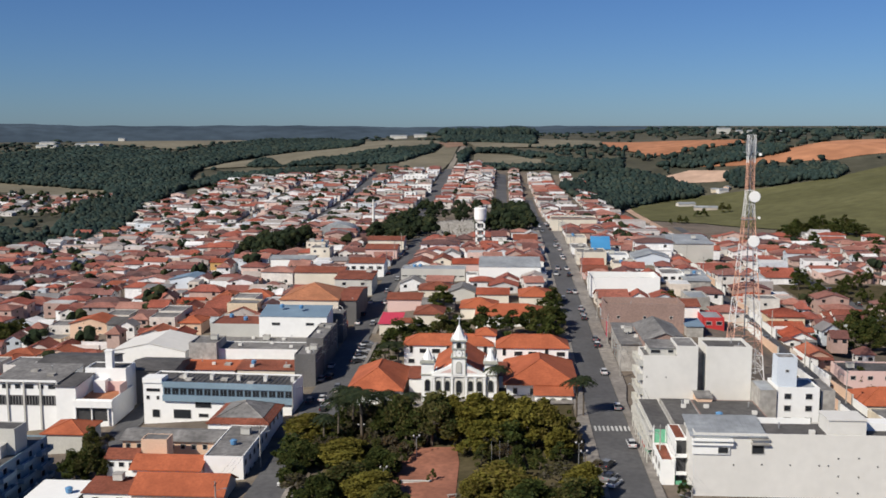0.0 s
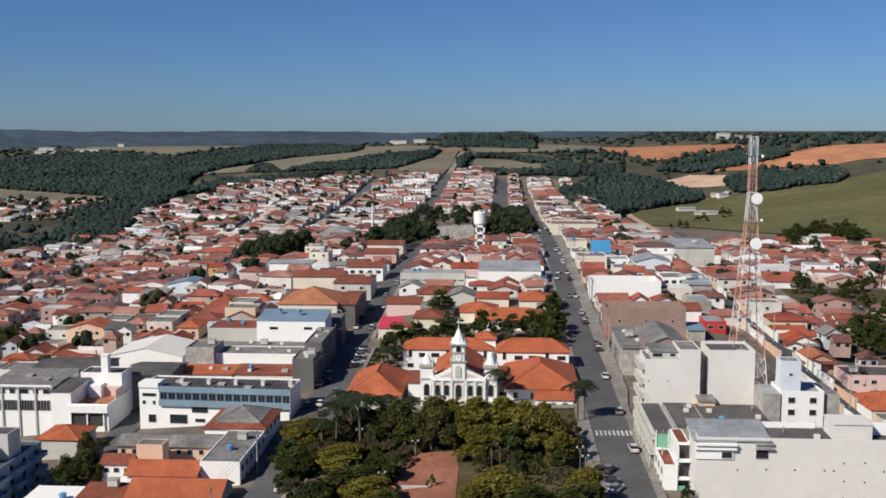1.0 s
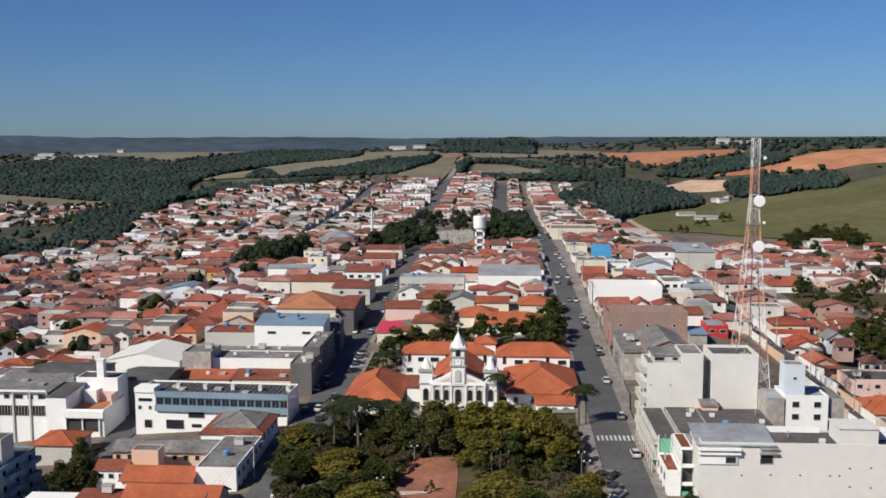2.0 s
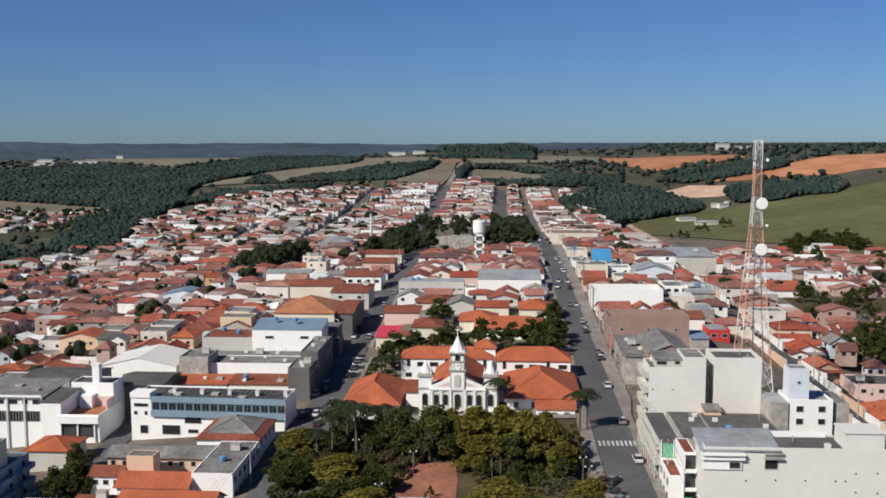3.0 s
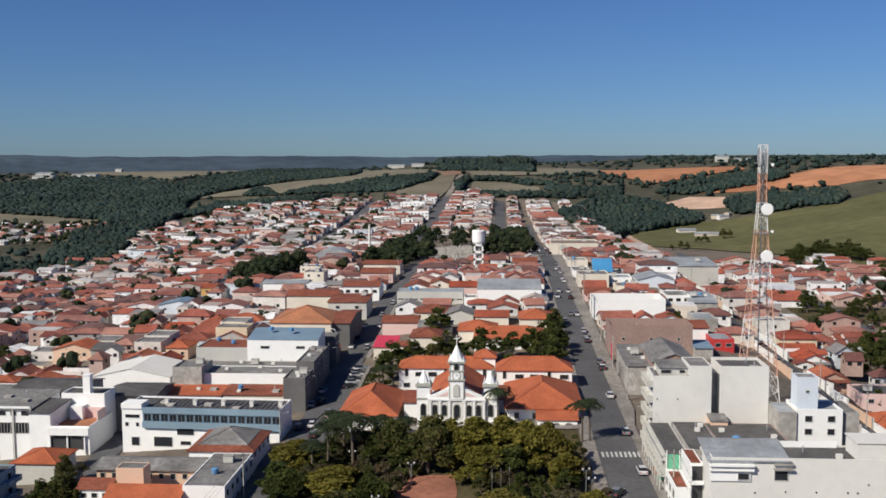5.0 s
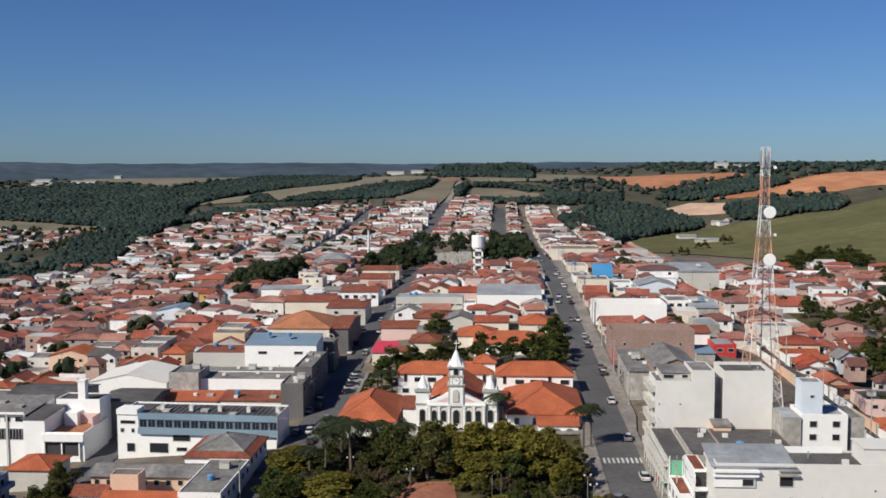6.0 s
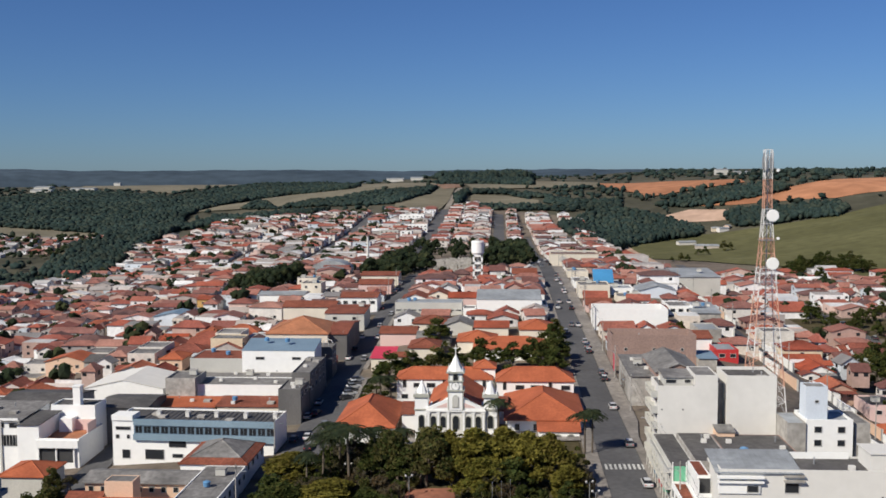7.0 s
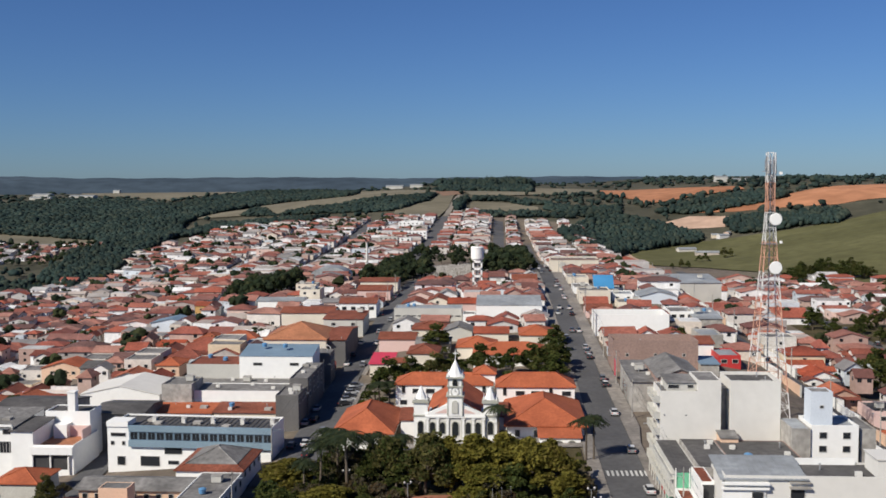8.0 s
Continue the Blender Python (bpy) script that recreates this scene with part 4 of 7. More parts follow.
def church():
    t = thing("church", -10.5, 232, 0.2, "white church with grey trim, a clock tower and twin side spires", "church")
    f = Form()
    f.box(-6.2, 6.2, 0, 8, -1.5, 6.6)
    part("facade_wall", f, M["offwhite"], t, "off-white rendered front wall")
    f = Form()
    f.prism([(-6.6, 6.6), (6.6, 6.6), (6.6, 7.0), (0, 9.9), (-6.6, 7.0)], -0.25, 0.5)
    part("pediment", f, M["white"], t)
    for s in (-1, 1):
        f = Form()
        f.prism([(s * 4.6, 7.15), (s * 1.9, 7.15), (s * 1.9, 8.25)][::s], -0.29, -0.2)
        part("pediment_panel", f, M["pink"], t, "pale pink panel in the pediment")
    f = Form()
    f.box(-6.7, 6.7, -0.4, 0.2, 6.2, 6.6)
    part("cornice", f, M["white"], t)
    for x in (-6.2, -3.95, -1.75, 1.75, 3.95, 6.2):
        f = Form()
        f.box(x - 0.32, x + 0.32, -0.22, 0.2, -1.5, 6.2)
        f.box(x - 0.42, x + 0.42, -0.3, 0.2, 5.7, 6.0)
        part("pilaster", f, M["white"], t, "white flat pilaster")
        for q in (x - 0.36, x + 0.26):
            f = Form()
            f.box(q, q + 0.1, -0.25, -0.2, -1.0, 5.7)
            part("pilaster_edge", f, M["trim"], t, "grey-green painted edge")
    for x in (-5.05, -2.85, 0, 2.85, 5.05):
        arch(t, x, -0.02, 2.6 if x else 2.2, 1.15 if x else 1.35, 2.5 if x else 3.0)
    f = Form()
    f.box(-8.2, 8.2, -1.4, 0, -1.5, 0.2)
    f.box(-8.6, 8.6, -2.0, -1.4, -1.5, -0.1)
    part("steps", f, M["stone"], t, "pale stone steps before the door")
    # middle tower
    f = Form()
    f.box(-1.7, 1.7, -0.5, 3.0, 6.6, 11.2)
    f.box(-1.55, 1.55, -0.35, 2.85, 11.2, 15.2)
    part("tower_wall", f, M["white"], t)
    for q, z0, z1, y in ((-1.74, 6.7, 10.9, -0.54), (1.5, 6.7, 10.9, -0.54), (-1.59, 11.25, 15.0, -0.39), (1.35, 11.25, 15.0, -0.39)):
        f = Form()
        f.box(q, q + 0.24, y, y + 0.2, z0, z1)
        part("corner_strip", f, M["trim"], t, "grey-green painted corner")
    for z, e in ((10.9, 0.3), (15.0, 0.35), (13.0, 0.08)):
        f = Form()
        f.box(-1.7 - e, 1.7 + e, -0.5 - e, 3.0 + e, z, z + 0.35)
        part("tower_cornice", f, M["trim"], t)
    f = Form()
    f.rod((0, 1.25, 15.3), (0, 1.25, 16.2), 1.95, 1.4, 8)
    f.rod((0, 1.25, 16.2), (0, 1.25, 18.9), 1.4, 0.12, 8)
    part("spire", f, M["white"], t, "white pointed eight-sided spire")
    f = Form()
    f.rod((0, 1.25, 18.8), (0, 1.25, 21.2), 0.1, 0.08)
    f.box(-0.55, 0.55, 1.17, 1.33, 20.3, 20.48)
    part("cross", f, M["white"], t)
    for x, y in ((-1.6, -0.4), (1.6, -0.4), (-1.6, 2.9), (1.6, 2.9)):
        f = Form()
        f.rod((x, y, 15.3), (x, y, 16.5), 0.22, 0.03)
        part("pinnacle", f, M["white"], t)
    arch(t, 0, -0.37, 13.4 - 0.1, 1.0, 1.5)
    f = Form()
    f.rod((0, -0.36, 12.05), (0, -0.46, 12.05), 0.98, n=20)
    clock = part("clock", f, M["white"], t, "round white clock with a dark rim")
    f = Form()
    for k in range(20):
        a, b = 6.2832 * k / 20, 6.2832 * (k + 1) / 20
        f.add([(r * math.cos(q), -0.475, 12.05 + r * math.sin(q)) for r, q in ((0.86, a), (0.98, a), (0.98, b), (0.86, b))], [(0, 1, 2, 3)])
    part("rim", f, M["darkmetal"], clock)
    for dx, dz in ((0.0, 0.62), (0.42, 0.1)):
        f = Form()
        f.rod((0, -0.48, 12.05), (dx, -0.48, 12.05 + dz), 0.05, 0.04, 5)
        part("pointer", f, M["darkmetal"], clock)
    arch(t, 0, -0.52, 7.3, 1.1, 2.6, "stone")
    # side towers
    for s in (-1, 1):
        x = s * 7.75
        f = Form()
        f.box(x - 1.5, x + 1.5, 0.4, 3.4, -1.5, 9.4)
        side = part("side_tower", f, M["white"], t)
        for z, e in ((6.3, 0.18), (9.3, 0.35), (9.65, 0.2)):
            f = Form()
            f.box(x - 1.5 - e, x + 1.5 + e, 0.4 - e, 3.4 + e, z, z + 0.35)
            part("cornice", f, M["trim"], side)
        f = Form()
        f.rod((x, 1.9, 10.0), (x, 1.9, 11.0), 1.3, 0.95, 8)
        f.rod((x, 1.9, 11.0), (x, 1.9, 12.9), 0.95, 0.08, 8)
        part("spire", f, M["white"], side)
        for dx, dy in ((-1.4, -1.4), (1.4, -1.4), (-1.4, 1.4), (1.4, 1.4)):
            f = Form()
            f.rod((x + dx, 1.9 + dy, 9.9), (x + dx, 1.9 + dy, 11.1), 0.2, 0.03)
            part("pinnacle", f, M["white"], side)
        arch(t, x, 0.38, 2.4, 1.2, 2.8)
    # nave
    f = Form()
    body(f, -6.0, 6.0, 3.2, 24, -1.5, 6.3, 3.6, "y")
    part("nave_wall", f, M["white"], t)
    f = Form()
    fold(f, -6.7, 6.7, 3.2, 24.4, 6.0, 4.2, "y")
    part("nave_roof", f, M["clay_new"], t, "weathered red clay tile roof")


def arch(parent, x, y, z, w, h, pane="glass", name="arched_window"):
    """A round-topped opening facing south, with a pale surround."""
    def outline(r, low, top):
        pts = [(-r, low), (r, low)]
        return pts + [(r * math.cos(a), top + r * math.sin(a)) for a in [math.pi * k / 8 for k in range(9)]]
    f = Form()
    f.prism([(x + p, z + q) for p, q in outline(w / 2 + 0.16, -0.12, h - w / 2)], y - 0.12, y + 0.05)
    ob = part(name, f, M["trim"], parent)
    f = Form()
    f.prism([(x + p, z + q) for p, q in outline(w / 2, 0.0, h - w / 2)], y - 0.15, y - 0.10)
    part("pane", f, M[pane], ob)
    return ob


church()


def parish_hall(name, x0, x1, y0, y1, eave, rise, label, roofing):
    t = block(name, label, x0, x1, y0, y1, eave, "white", "hip", roofing, rise=rise, over=0.9, wins=[("s", 4, (2.6,), 1.2, 1.6), ("w", 4, (2.6,), 1.2, 1.4), ("e", 4, (2.6,), 1.2, 1.4)])
    return t


parish_hall("parish_hall", -37.8, -25.2, 234.0, 256.0, 2.2, 4.0, "low hall with a broad orange clay hipped roof beside the church", "clay_new")
parish_hall("parish_hall", 1.2, 18.0, 233.5, 257.5, 4.4, 4.2, "large hall with a red-orange clay hipped roof beside the church", "clay_new")
block("link_building", "low tile-roofed link between church and hall", -23.6, -18.8, 241, 253, 3.6, "white", "gable_x", "clay_old", rise=1.4)
block("link_building", "low tile-roofed link between church and large hall", -2.0, 1.0, 241, 255, 4.6, "white", "gable_x", "clay_old", rise=1.6)
porch = block("porch", "white arcaded porch with round arches and a tile roof", 8.0, 16.9, 228.4, 233.4, 3.0, "white", "shed", "clay_new", rise=1.4, base=-0.6)
# Flat dark panes paint the shade inside the open arches.
for k in range(3):
    arch(porch, -3.15 + 2.85 * k, -2.5, 0.1, 1.95, 2.85, "darkfront")
turret = block("roof_turret", "raised hipped turret of the parish house", -7.2, -1.8, 265.5, 271.5, 9.6, "white", "hip", "clay_new", rise=1.6)
for name, n in (("parish_house", 7), ("parish_wing", 5)):
    ph = [o for o in scene.objects if o.name.split(".")[0] == name][0]
    vs = [v.co for q in ph.children if q.name.startswith("wall") for v in q.data.vertices]
    PW, PD, PH = max(v.x for v in vs), max(v.y for v in vs), max(v.z for v in vs)
    for k in range(n):
        x = -PW + 2.0 + k * (2 * PW - 4.0) / (n - 1)
        window(ph, "s", x, -PD, PH - 2.3, 2.3 if k % 3 else 1.0, 1.3 if k % 3 else 2.1)
        window(ph, "s", x, -PD, PH - 5.2, 1.8, 1.3)


def telecom_mast(cx, cy, top):
    low = terrain(cx, cy) + 0.2
    t = thing("telecom_mast", cx, cy, low, "tall lattice telecom mast in bands of orange and white", "telecom mast")
    h = top - low
    n = 18

    def half(z):
        return 0.85 + 3.5 * max(0.0, 1 - z / (h * 0.80)) ** 1.15

    for k in range(9):
        f = Form()
        for j in (2 * k, 2 * k + 1):
            za, zb = h * j / n, h * (j + 1) / n
            a, b = half(za), half(zb)
            lo = [(-a, -a, za), (a, -a, za), (a, a, za), (-a, a, za)]
            hi = [(-b, -b, zb), (b, -b, zb), (b, b, zb), (-b, b, zb)]
            for i in range(4):
                f.rod(lo[i], hi[i], 0.13 if za < h * 0.6 else 0.09, n=5)
                f.rod(hi[i], hi[(i + 1) % 4], 0.06, n=4)
                f.rod(lo[i], hi[(i + 1) % 4], 0.05, n=4)
                f.rod(lo[(i + 1) % 4], hi[i], 0.05, n=4)
        part("lattice_section", f, M["orange" if k in (1, 3, 5, 7) else "maststeel"], t, "orange painted lattice" if k in (1, 3, 5, 7) else "white painted lattice")
    f = Form()
    f.box(-0.13, 0.13, -0.08, 0.08, 0.5, h * 0.97)
    part("cable_ladder", f, M["steel"], t, "grey vertical cable ladder")
    for z, e in ((h * 0.50, 2.6), (h * 0.66, 1.7), (h * 0.93, 1.6)):
        f = Form()
        f.box(-e, e, -e, -e + 0.15, z, z + 0.12)
        f.box(-e, e, e - 0.15, e, z, z + 0.12)
        f.box(-e, -e + 0.15, -e + 0.15, e - 0.15, z, z + 0.12)
        f.box(e - 0.15, e, -e + 0.15, e - 0.15, z, z + 0.12)
        f.box(-e + 0.15, e - 0.15, -0.3, 0.3, z, z + 0.08)
        part("platform", f, M["steel"], t)
    for k in range(9):
        a = 6.2832 * k / 9
        f = Form()
        x, y = 1.15 * math.cos(a), 1.15 * math.sin(a)
        z = h * 0.92 + (k % 3) * 0.9
        f.box(x - 0.17, x + 0.17, y - 0.1, y + 0.1, z, z + 2.4)
        f.rod((x, y, z - 0.4), (x, y, z + 2.9), 0.05, n=4)
        f.rod((x, y, z + 0.8), (x * 0.4, y * 0.4, z + 0.8), 0.05, n=4)
        part("panel_antenna", f, M["steel"], t)
    for k in range(3):
        f = Form()
        f.rod((-0.7 + 0.7 * k, 0, h * 0.97), (-0.7 + 0.7 * k, 0, h * 0.97 + 2.2), 0.05, n=4)
        part("whip_antenna", f, M["steel"], t)
    for x, z, r in ((0.9, 38.4 - low, 1.5), (0.9, 49.6 - low, 1.45), (2.1, 44.3 - low, 0.35), (1.9, 60.2 - low, 0.4)):
        e = half(z)
        f = Form()
        f.rod((x, -e - 0.3, z), (x, -e - 0.75, z), r * 0.8, r, 20)
        f.rod((x, -e - 0.75, z), (x, -e - 0.85, z), r, r * 0.93, 20)
        f.rod((x, -e - 0.3, z), (x, -e * 0.5, z), 0.12, n=5)
        part("dish_antenna", f, M["white"], t, "round white dish antenna")


telecom_mast(62.2, 250.0, 65.0)


def water_tower(cx, cy):
    low = terrain(cx, cy) + 0.1
    t = thing("water_tower", cx, cy, low, "white concrete water tower with a round tank on an open frame", "water tower")
    h = 28.6 - low
    zt = h - 6.4
    for x in (-1.9, 1.9):
        for y in (-1.9, 1.9):
            f = Form()
            f.box(x - 0.4, x + 0.4, y - 0.4, y + 0.4, -0.5, zt)
            part("column", f, M["white"], t)
    for k in range(4):
        z = (k + 1) * zt / 4.0
        f = Form()
        for q in ((-2.3, 2.3, -2.3, -1.6), (-2.3, 2.3, 1.6, 2.3), (-2.3, -1.6, -1.6, 1.6), (1.6, 2.3, -1.6, 1.6)):
            f.box(*q, z - 1.0, z)
        part("ring_beam", f, M["white"], t)
    f = Form()
    f.box(-0.9, 0.9, -0.9, 0.9, -0.5, zt)
    part("stair_core", f, M["concrete"], t)
    f = Form()
    f.rod((0, 0, zt), (0, 0, zt + 0.9), 2.4, 3.0, 20)
    f.rod((0, 0, zt + 0.9), (0, 0, h - 0.6), 3.0, 3.0, 20)
    f.rod((0, 0, h - 0.6), (0, 0, h), 3.15, 2.8, 20)
    part("tank", f, M["white"], t, "round white tank")
    f = Form()
    f.rod((0, 0, h), (0, 0, h + 1.0), 1.0, 0.8, 12)
    part("hatch", f, M["concrete"], t)


water_tower(-11.0, 470)


def named(name, k=0):
    return sorted((o for o in scene.objects if o.name.split(".")[0] == name and not o.parent), key=lambda o: o.name)[k]


def extent(ob):
    """Half width, half depth and height of a building's walls."""
    vs = [v.co for c in ob.children if c.name.split(".")[0] == "wall" for v in c.data.vertices]
    return max(v.x for v in vs), max(v.y for v in vs), max(v.z for v in vs)


# long terrace: balconies and floor bands on its shaded side
W2, D2, HT = extent(terrace)
for z in (2.9, 5.9, 8.9):
    f = Form()
    f.box(W2, W2 + 0.12, -D2, D2, HT - z + 0.1, HT - z + 0.4)
    part("floor_band", f, M["white"], terrace)
    for k in range(6):
        y = -D2 + 4 + k * 8.0
        f = Form()
        f.box(W2 + 0.12, W2 + 1.5, y - 2.6, y + 2.6, HT - z + 0.05, HT - z + 0.22)
        f.box(W2 + 1.4, W2 + 1.5, y - 2.6, y + 2.6, HT - z + 0.22, HT - z + 1.1)
        f.box(W2 + 0.12, W2 + 1.4, y - 2.6, y - 2.5, HT - z + 0.22, HT - z + 1.1)
        f.box(W2 + 0.12, W2 + 1.4, y + 2.5, y + 2.6, HT - z + 0.22, HT - z + 1.1)
        # Balconies take the same blue-grey, which stands for shade.
        part("balcony", f, M["steelpale"], terrace, "pale balcony with a solid parapet")
for k, (x, y, w, d, h) in enumerate(((4.5, 12.0, 5.0, 6.0, 2.2), (3.0, 2.0, 6.5, 5.0, 1.8), (5.5, -8.0, 4.0, 6.0, 2.0))):
    f = Form()
    f.box(x - w / 2, x + w / 2, y - d / 2, y + d / 2, HT - 0.6, HT + h)
    f.box(x - w / 2 - 0.2, x + w / 2 + 0.2, y - d / 2 - 0.2, y + d / 2 + 0.2, HT + h, HT + h + 0.15)
    part("roof_room", f, M["concrete" if k else "stone"], terrace, "low room on the flat roof")
# office building: steel-blue ribbon storey over a white ground floor, with roof vents
ob = named("office_building")
ob.rotation_euler = (0, 0, radians(-3.0))
W2, D2, HT = extent(ob)
f = Form()
f.box(-W2 + 5.2, W2 + 0.25, -D2 - 0.45, -D2 + 0.3, HT - 1.3, HT + 0.06)
part("upper_band", f, M["steelpale"], ob, "steel-blue panel band above the windows")
f = Form()
f.box(-W2 + 5.2, W2 + 0.3, -D2 - 0.7, -D2 + 0.1, HT - 4.7, HT - 3.3)
part("lower_band", f, M["steelpale"], ob, "pale blue spandrel band below the windows")
f = Form()
f.box(-W2 + 5.2, W2 + 0.2, -D2 - 0.16, -D2 - 0.02, HT - 3.3, HT - 1.3)
part("window_band", f, M["steelblue"], ob, "recessed steel-blue window band")
for k in range(16):
    f = Form()
    x = -W2 + 6.4 + k * 2.07
    f.box(x - 0.82, x + 0.82, -D2 - 0.24, -D2 - 0.17, HT - 3.1, HT - 1.5)
    pane = part("window", f, M["glass"], ob)
    f = Form()
    f.box(x - 0.9, x - 0.82, -D2 - 0.27, -D2 - 0.17, HT - 3.2, HT - 1.4)
    f.box(x + 0.82, x + 0.9, -D2 - 0.27, -D2 - 0.17, HT - 3.2, HT - 1.4)
    f.box(x - 0.03, x + 0.03, -D2 - 0.26, -D2 - 0.24, HT - 3.1, HT - 1.5)
    part("window_frame", f, M["steelpale"], pane)
for k in range(5):
    f = Form()
    x = -W2 + 9.0 + k * 7.0
    f.box(x - 0.45, x + 0.45, -D2 + 5.0, -D2 + 5.8, HT - 0.6, HT + 0.7)
    f.prism([(x - 0.6, HT + 0.7), (x + 0.6, HT + 0.7), (x, HT + 1.0)], -D2 + 4.9, -D2 + 5.9)
    part("roof_vent", f, M["offwhite"], ob)
for x, z, w, h in ((-W2 + 2.6, HT - 2.6, 3.6, 0.9), (-W2 + 1.2, HT - 4.6, 0.9, 1.0), (-W2 + 3.8, HT - 4.6, 0.8, 1.0), (-W2 + 15.5, HT - 6.4, 4.2, 1.9), (-W2 + 10.0, HT - 9.3, 4.6, 2.4), (-W2 + 15.5, HT - 8.8, 2.6, 1.0), (-W2 + 3.2, HT - 9.2, 2.0, 2.1)):
    window(ob, "s", x, -D2, z, w, h)
# factory: two bands of barred windows and piers
ob = named("factory")
W2, D2, HT = extent(ob)
for k in range(6):
    window(ob, "s", -7.4 + k * 3.0, -D2, HT - 2.4, 2.3 if k % 2 else 1.5, 1.2)
for k in range(4):
    wd = window(ob, "s", -6.4 + k * 4.3, -D2, HT - 6.7, 3.8, 2.7, "barred_window")
    for q in range(5):
        f = Form()
        f.box(-1.55 + q * 0.75, -1.47 + q * 0.75, -0.1, -0.04, 0.1, 2.6)
        part("bar", f, M["frame"], wd)
for k in range(5):
    f = Form()
    x = -8.4 + k * 4.3
    f.box(x - 0.22, x + 0.22, -D2 - 0.35, -D2 + 0.05, -1.0, HT - 0.4)
    part("pier", f, M["stone"], ob)
f = Form()
f.box(-W2 - 0.1, W2 + 0.1, -D2 - 0.3, -D2 + 0.05, HT - 0.6, HT - 0.1)
part("cornice", f, M["white"], ob)
ob = named("factory_wing")
W2, D2, HT = extent(ob)
# A flat dark panel on the wall paints the garage's inner shade.
f = Form()
f.box(-W2 + 0.3, W2 - 1.2, -D2 - 0.06, -D2 + 0.1, HT - 5.6, HT - 2.2)
part("garage_opening", f, M["darkmetal"], ob, "deep dark garage opening")
for x in (-W2, -0.6, W2 - 1.2):
    f = Form()
    f.box(x - 0.02, x + 0.3, -D2 - 0.5, -D2 + 0.05, HT - 6.5, HT - 2.0)
    part("pier", f, M["white"], ob)
f = Form()
f.box(-W2 - 0.15, W2 + 0.15, -D2 - 1.0, -D2 + 0.05, HT - 2.0, HT - 0.3)
part("balcony_parapet", f, M["white"], ob, "white parapet band over the garage")
f = Form()
f.box(-2.6, W2 - 0.2, 3.0, 3.3, HT - 1.0, HT + 2.0)
f.box(W2 - 0.5, W2 - 0.2, -1.5, 3.0, HT - 1.0, HT + 2.2)
part("terrace_wall", f, M["pink"], ob, "pale pink walls of the open terrace")
f = Form()
f.box(-3.6, -0.4, 1.2, 4.4, HT - 0.9, HT + 2.6)
part("terrace_room", f, M["white"], ob)
ob = named("stair_block")
f = Form()
f.box(0.0, 1.8, -3.2, -1.4, 6.0, 17.2)
f.box(-0.15, 1.95, -3.35, -1.25, 17.2, 17.5)
part("chimney", f, M["white"], ob, "tall square white stack")
W2, D2, HT = extent(ob)
f = Form()
f.box(-W2 - 0.25, W2 + 0.25, -D2 - 0.3, -D2 + 0.1, HT - 4.0, HT - 3.5)
part("ledge", f, M["white"], ob)
# large off-white building: white recessed storey, openings, drain holes
ob = named("commercial_building")
W2, D2, HT = extent(ob)
X0 = -56.25
f = Form()
f.box(X0 + 34.2, X0 + 47.4, -3.9, 3.6, HT - 0.75, HT - 0.35)
part("roof_storey", f, M["offwhite"], ob)
f = Form()
f.slab((X0 + 33.9, -4.35, HT - 0.45), (X0 + 47.6, -4.35, HT - 0.45), (X0 + 47.6, 4.4, HT + 0.95), (X0 + 33.9, 4.4, HT + 0.95), 0.14)
part("sheet_roof", f, M["zinc_dull"], ob, "grey ribbed sheet roof")
for k in range(17):
    f = Form()
    x = X0 + 34.3 + k * 0.81
    f.slab((x, -4.4, HT - 0.38), (x + 0.12, -4.4, HT - 0.38), (x + 0.12, 4.4, HT + 1.02), (x, 4.4, HT + 1.02), 0.1)
    part("sheet_rib", f, M["zinc_dull"], ob)
f = Form()
f.box(X0 + 34.35, X0 + 41.0, -4.25, -3.95, HT - 3.9, HT - 2.1)
part("white_panel", f, M["white"], ob, "white painted panel under a ledge")
f = Form()
f.box(X0 + 34.2, X0 + 41.5, -4.7, -3.95, HT - 2.1, HT - 1.75)
f.box(X0 + 34.2, X0 + 41.5, -4.9, -3.95, HT - 1.3, HT - 1.0)
part("ledge", f, M["white"], ob, "white double ledge")
window(ob, "s", X0 + 39.8, -4.26, HT - 3.7, 1.9, 1.25)
window(ob, "s", X0 + 46.0, -4.0, HT - 3.8, 2.3, 1.7)
f = Form()
f.box(X0 + 44.7, X0 + 47.9, -4.7, -3.9, HT - 1.9, HT - 1.6)
f.box(X0 + 44.7, X0 + 47.9, -4.5, -3.9, HT - 1.1, HT - 0.8)
part("window_hood", f, M["concrete"], ob, "stained concrete hood over a window")
for x, z in ((41.8, 6.3), (46.8, 6.5), (51.8, 6.5), (56.9, 6.5), (58.5, 6.5), (60.2, 7.9), (63.8, 8.0), (67.1, 6.5), (60.3, 4.6), (63.9, 4.5), (60.3, 1.5), (63.9, 1.5), (70.5, 6.5), (74.0, 6.5)):
    f = Form()
    f.rod((X0 + x, -4.06, z + 0.6), (X0 + x, -3.9, z + 0.6), 0.16, n=8)
    part("drain_hole", f, M["darkmetal"], ob)
f = Form()
f.box(X0 + 47.7, X0 + 57.4, 3.5, 3.75, HT - 0.6, HT + 0.75)
part("rear_parapet", f, M["white"], ob, "white rear parapet")
f = Form()
f.box(X0 + 58.6, X0 + 65.2, -3.0, 2.6, HT - 0.6, HT + 2.4)
f.box(X0 + 58.4, X0 + 65.4, -3.2, 2.8, HT + 2.4, HT + 2.6)
part("roof_house", f, M["offwhite"], ob)
f = Form()
f.box(X0 + 65.4, X0 + 72.0, 0.4, 3.6, HT - 0.6, HT + 1.0)
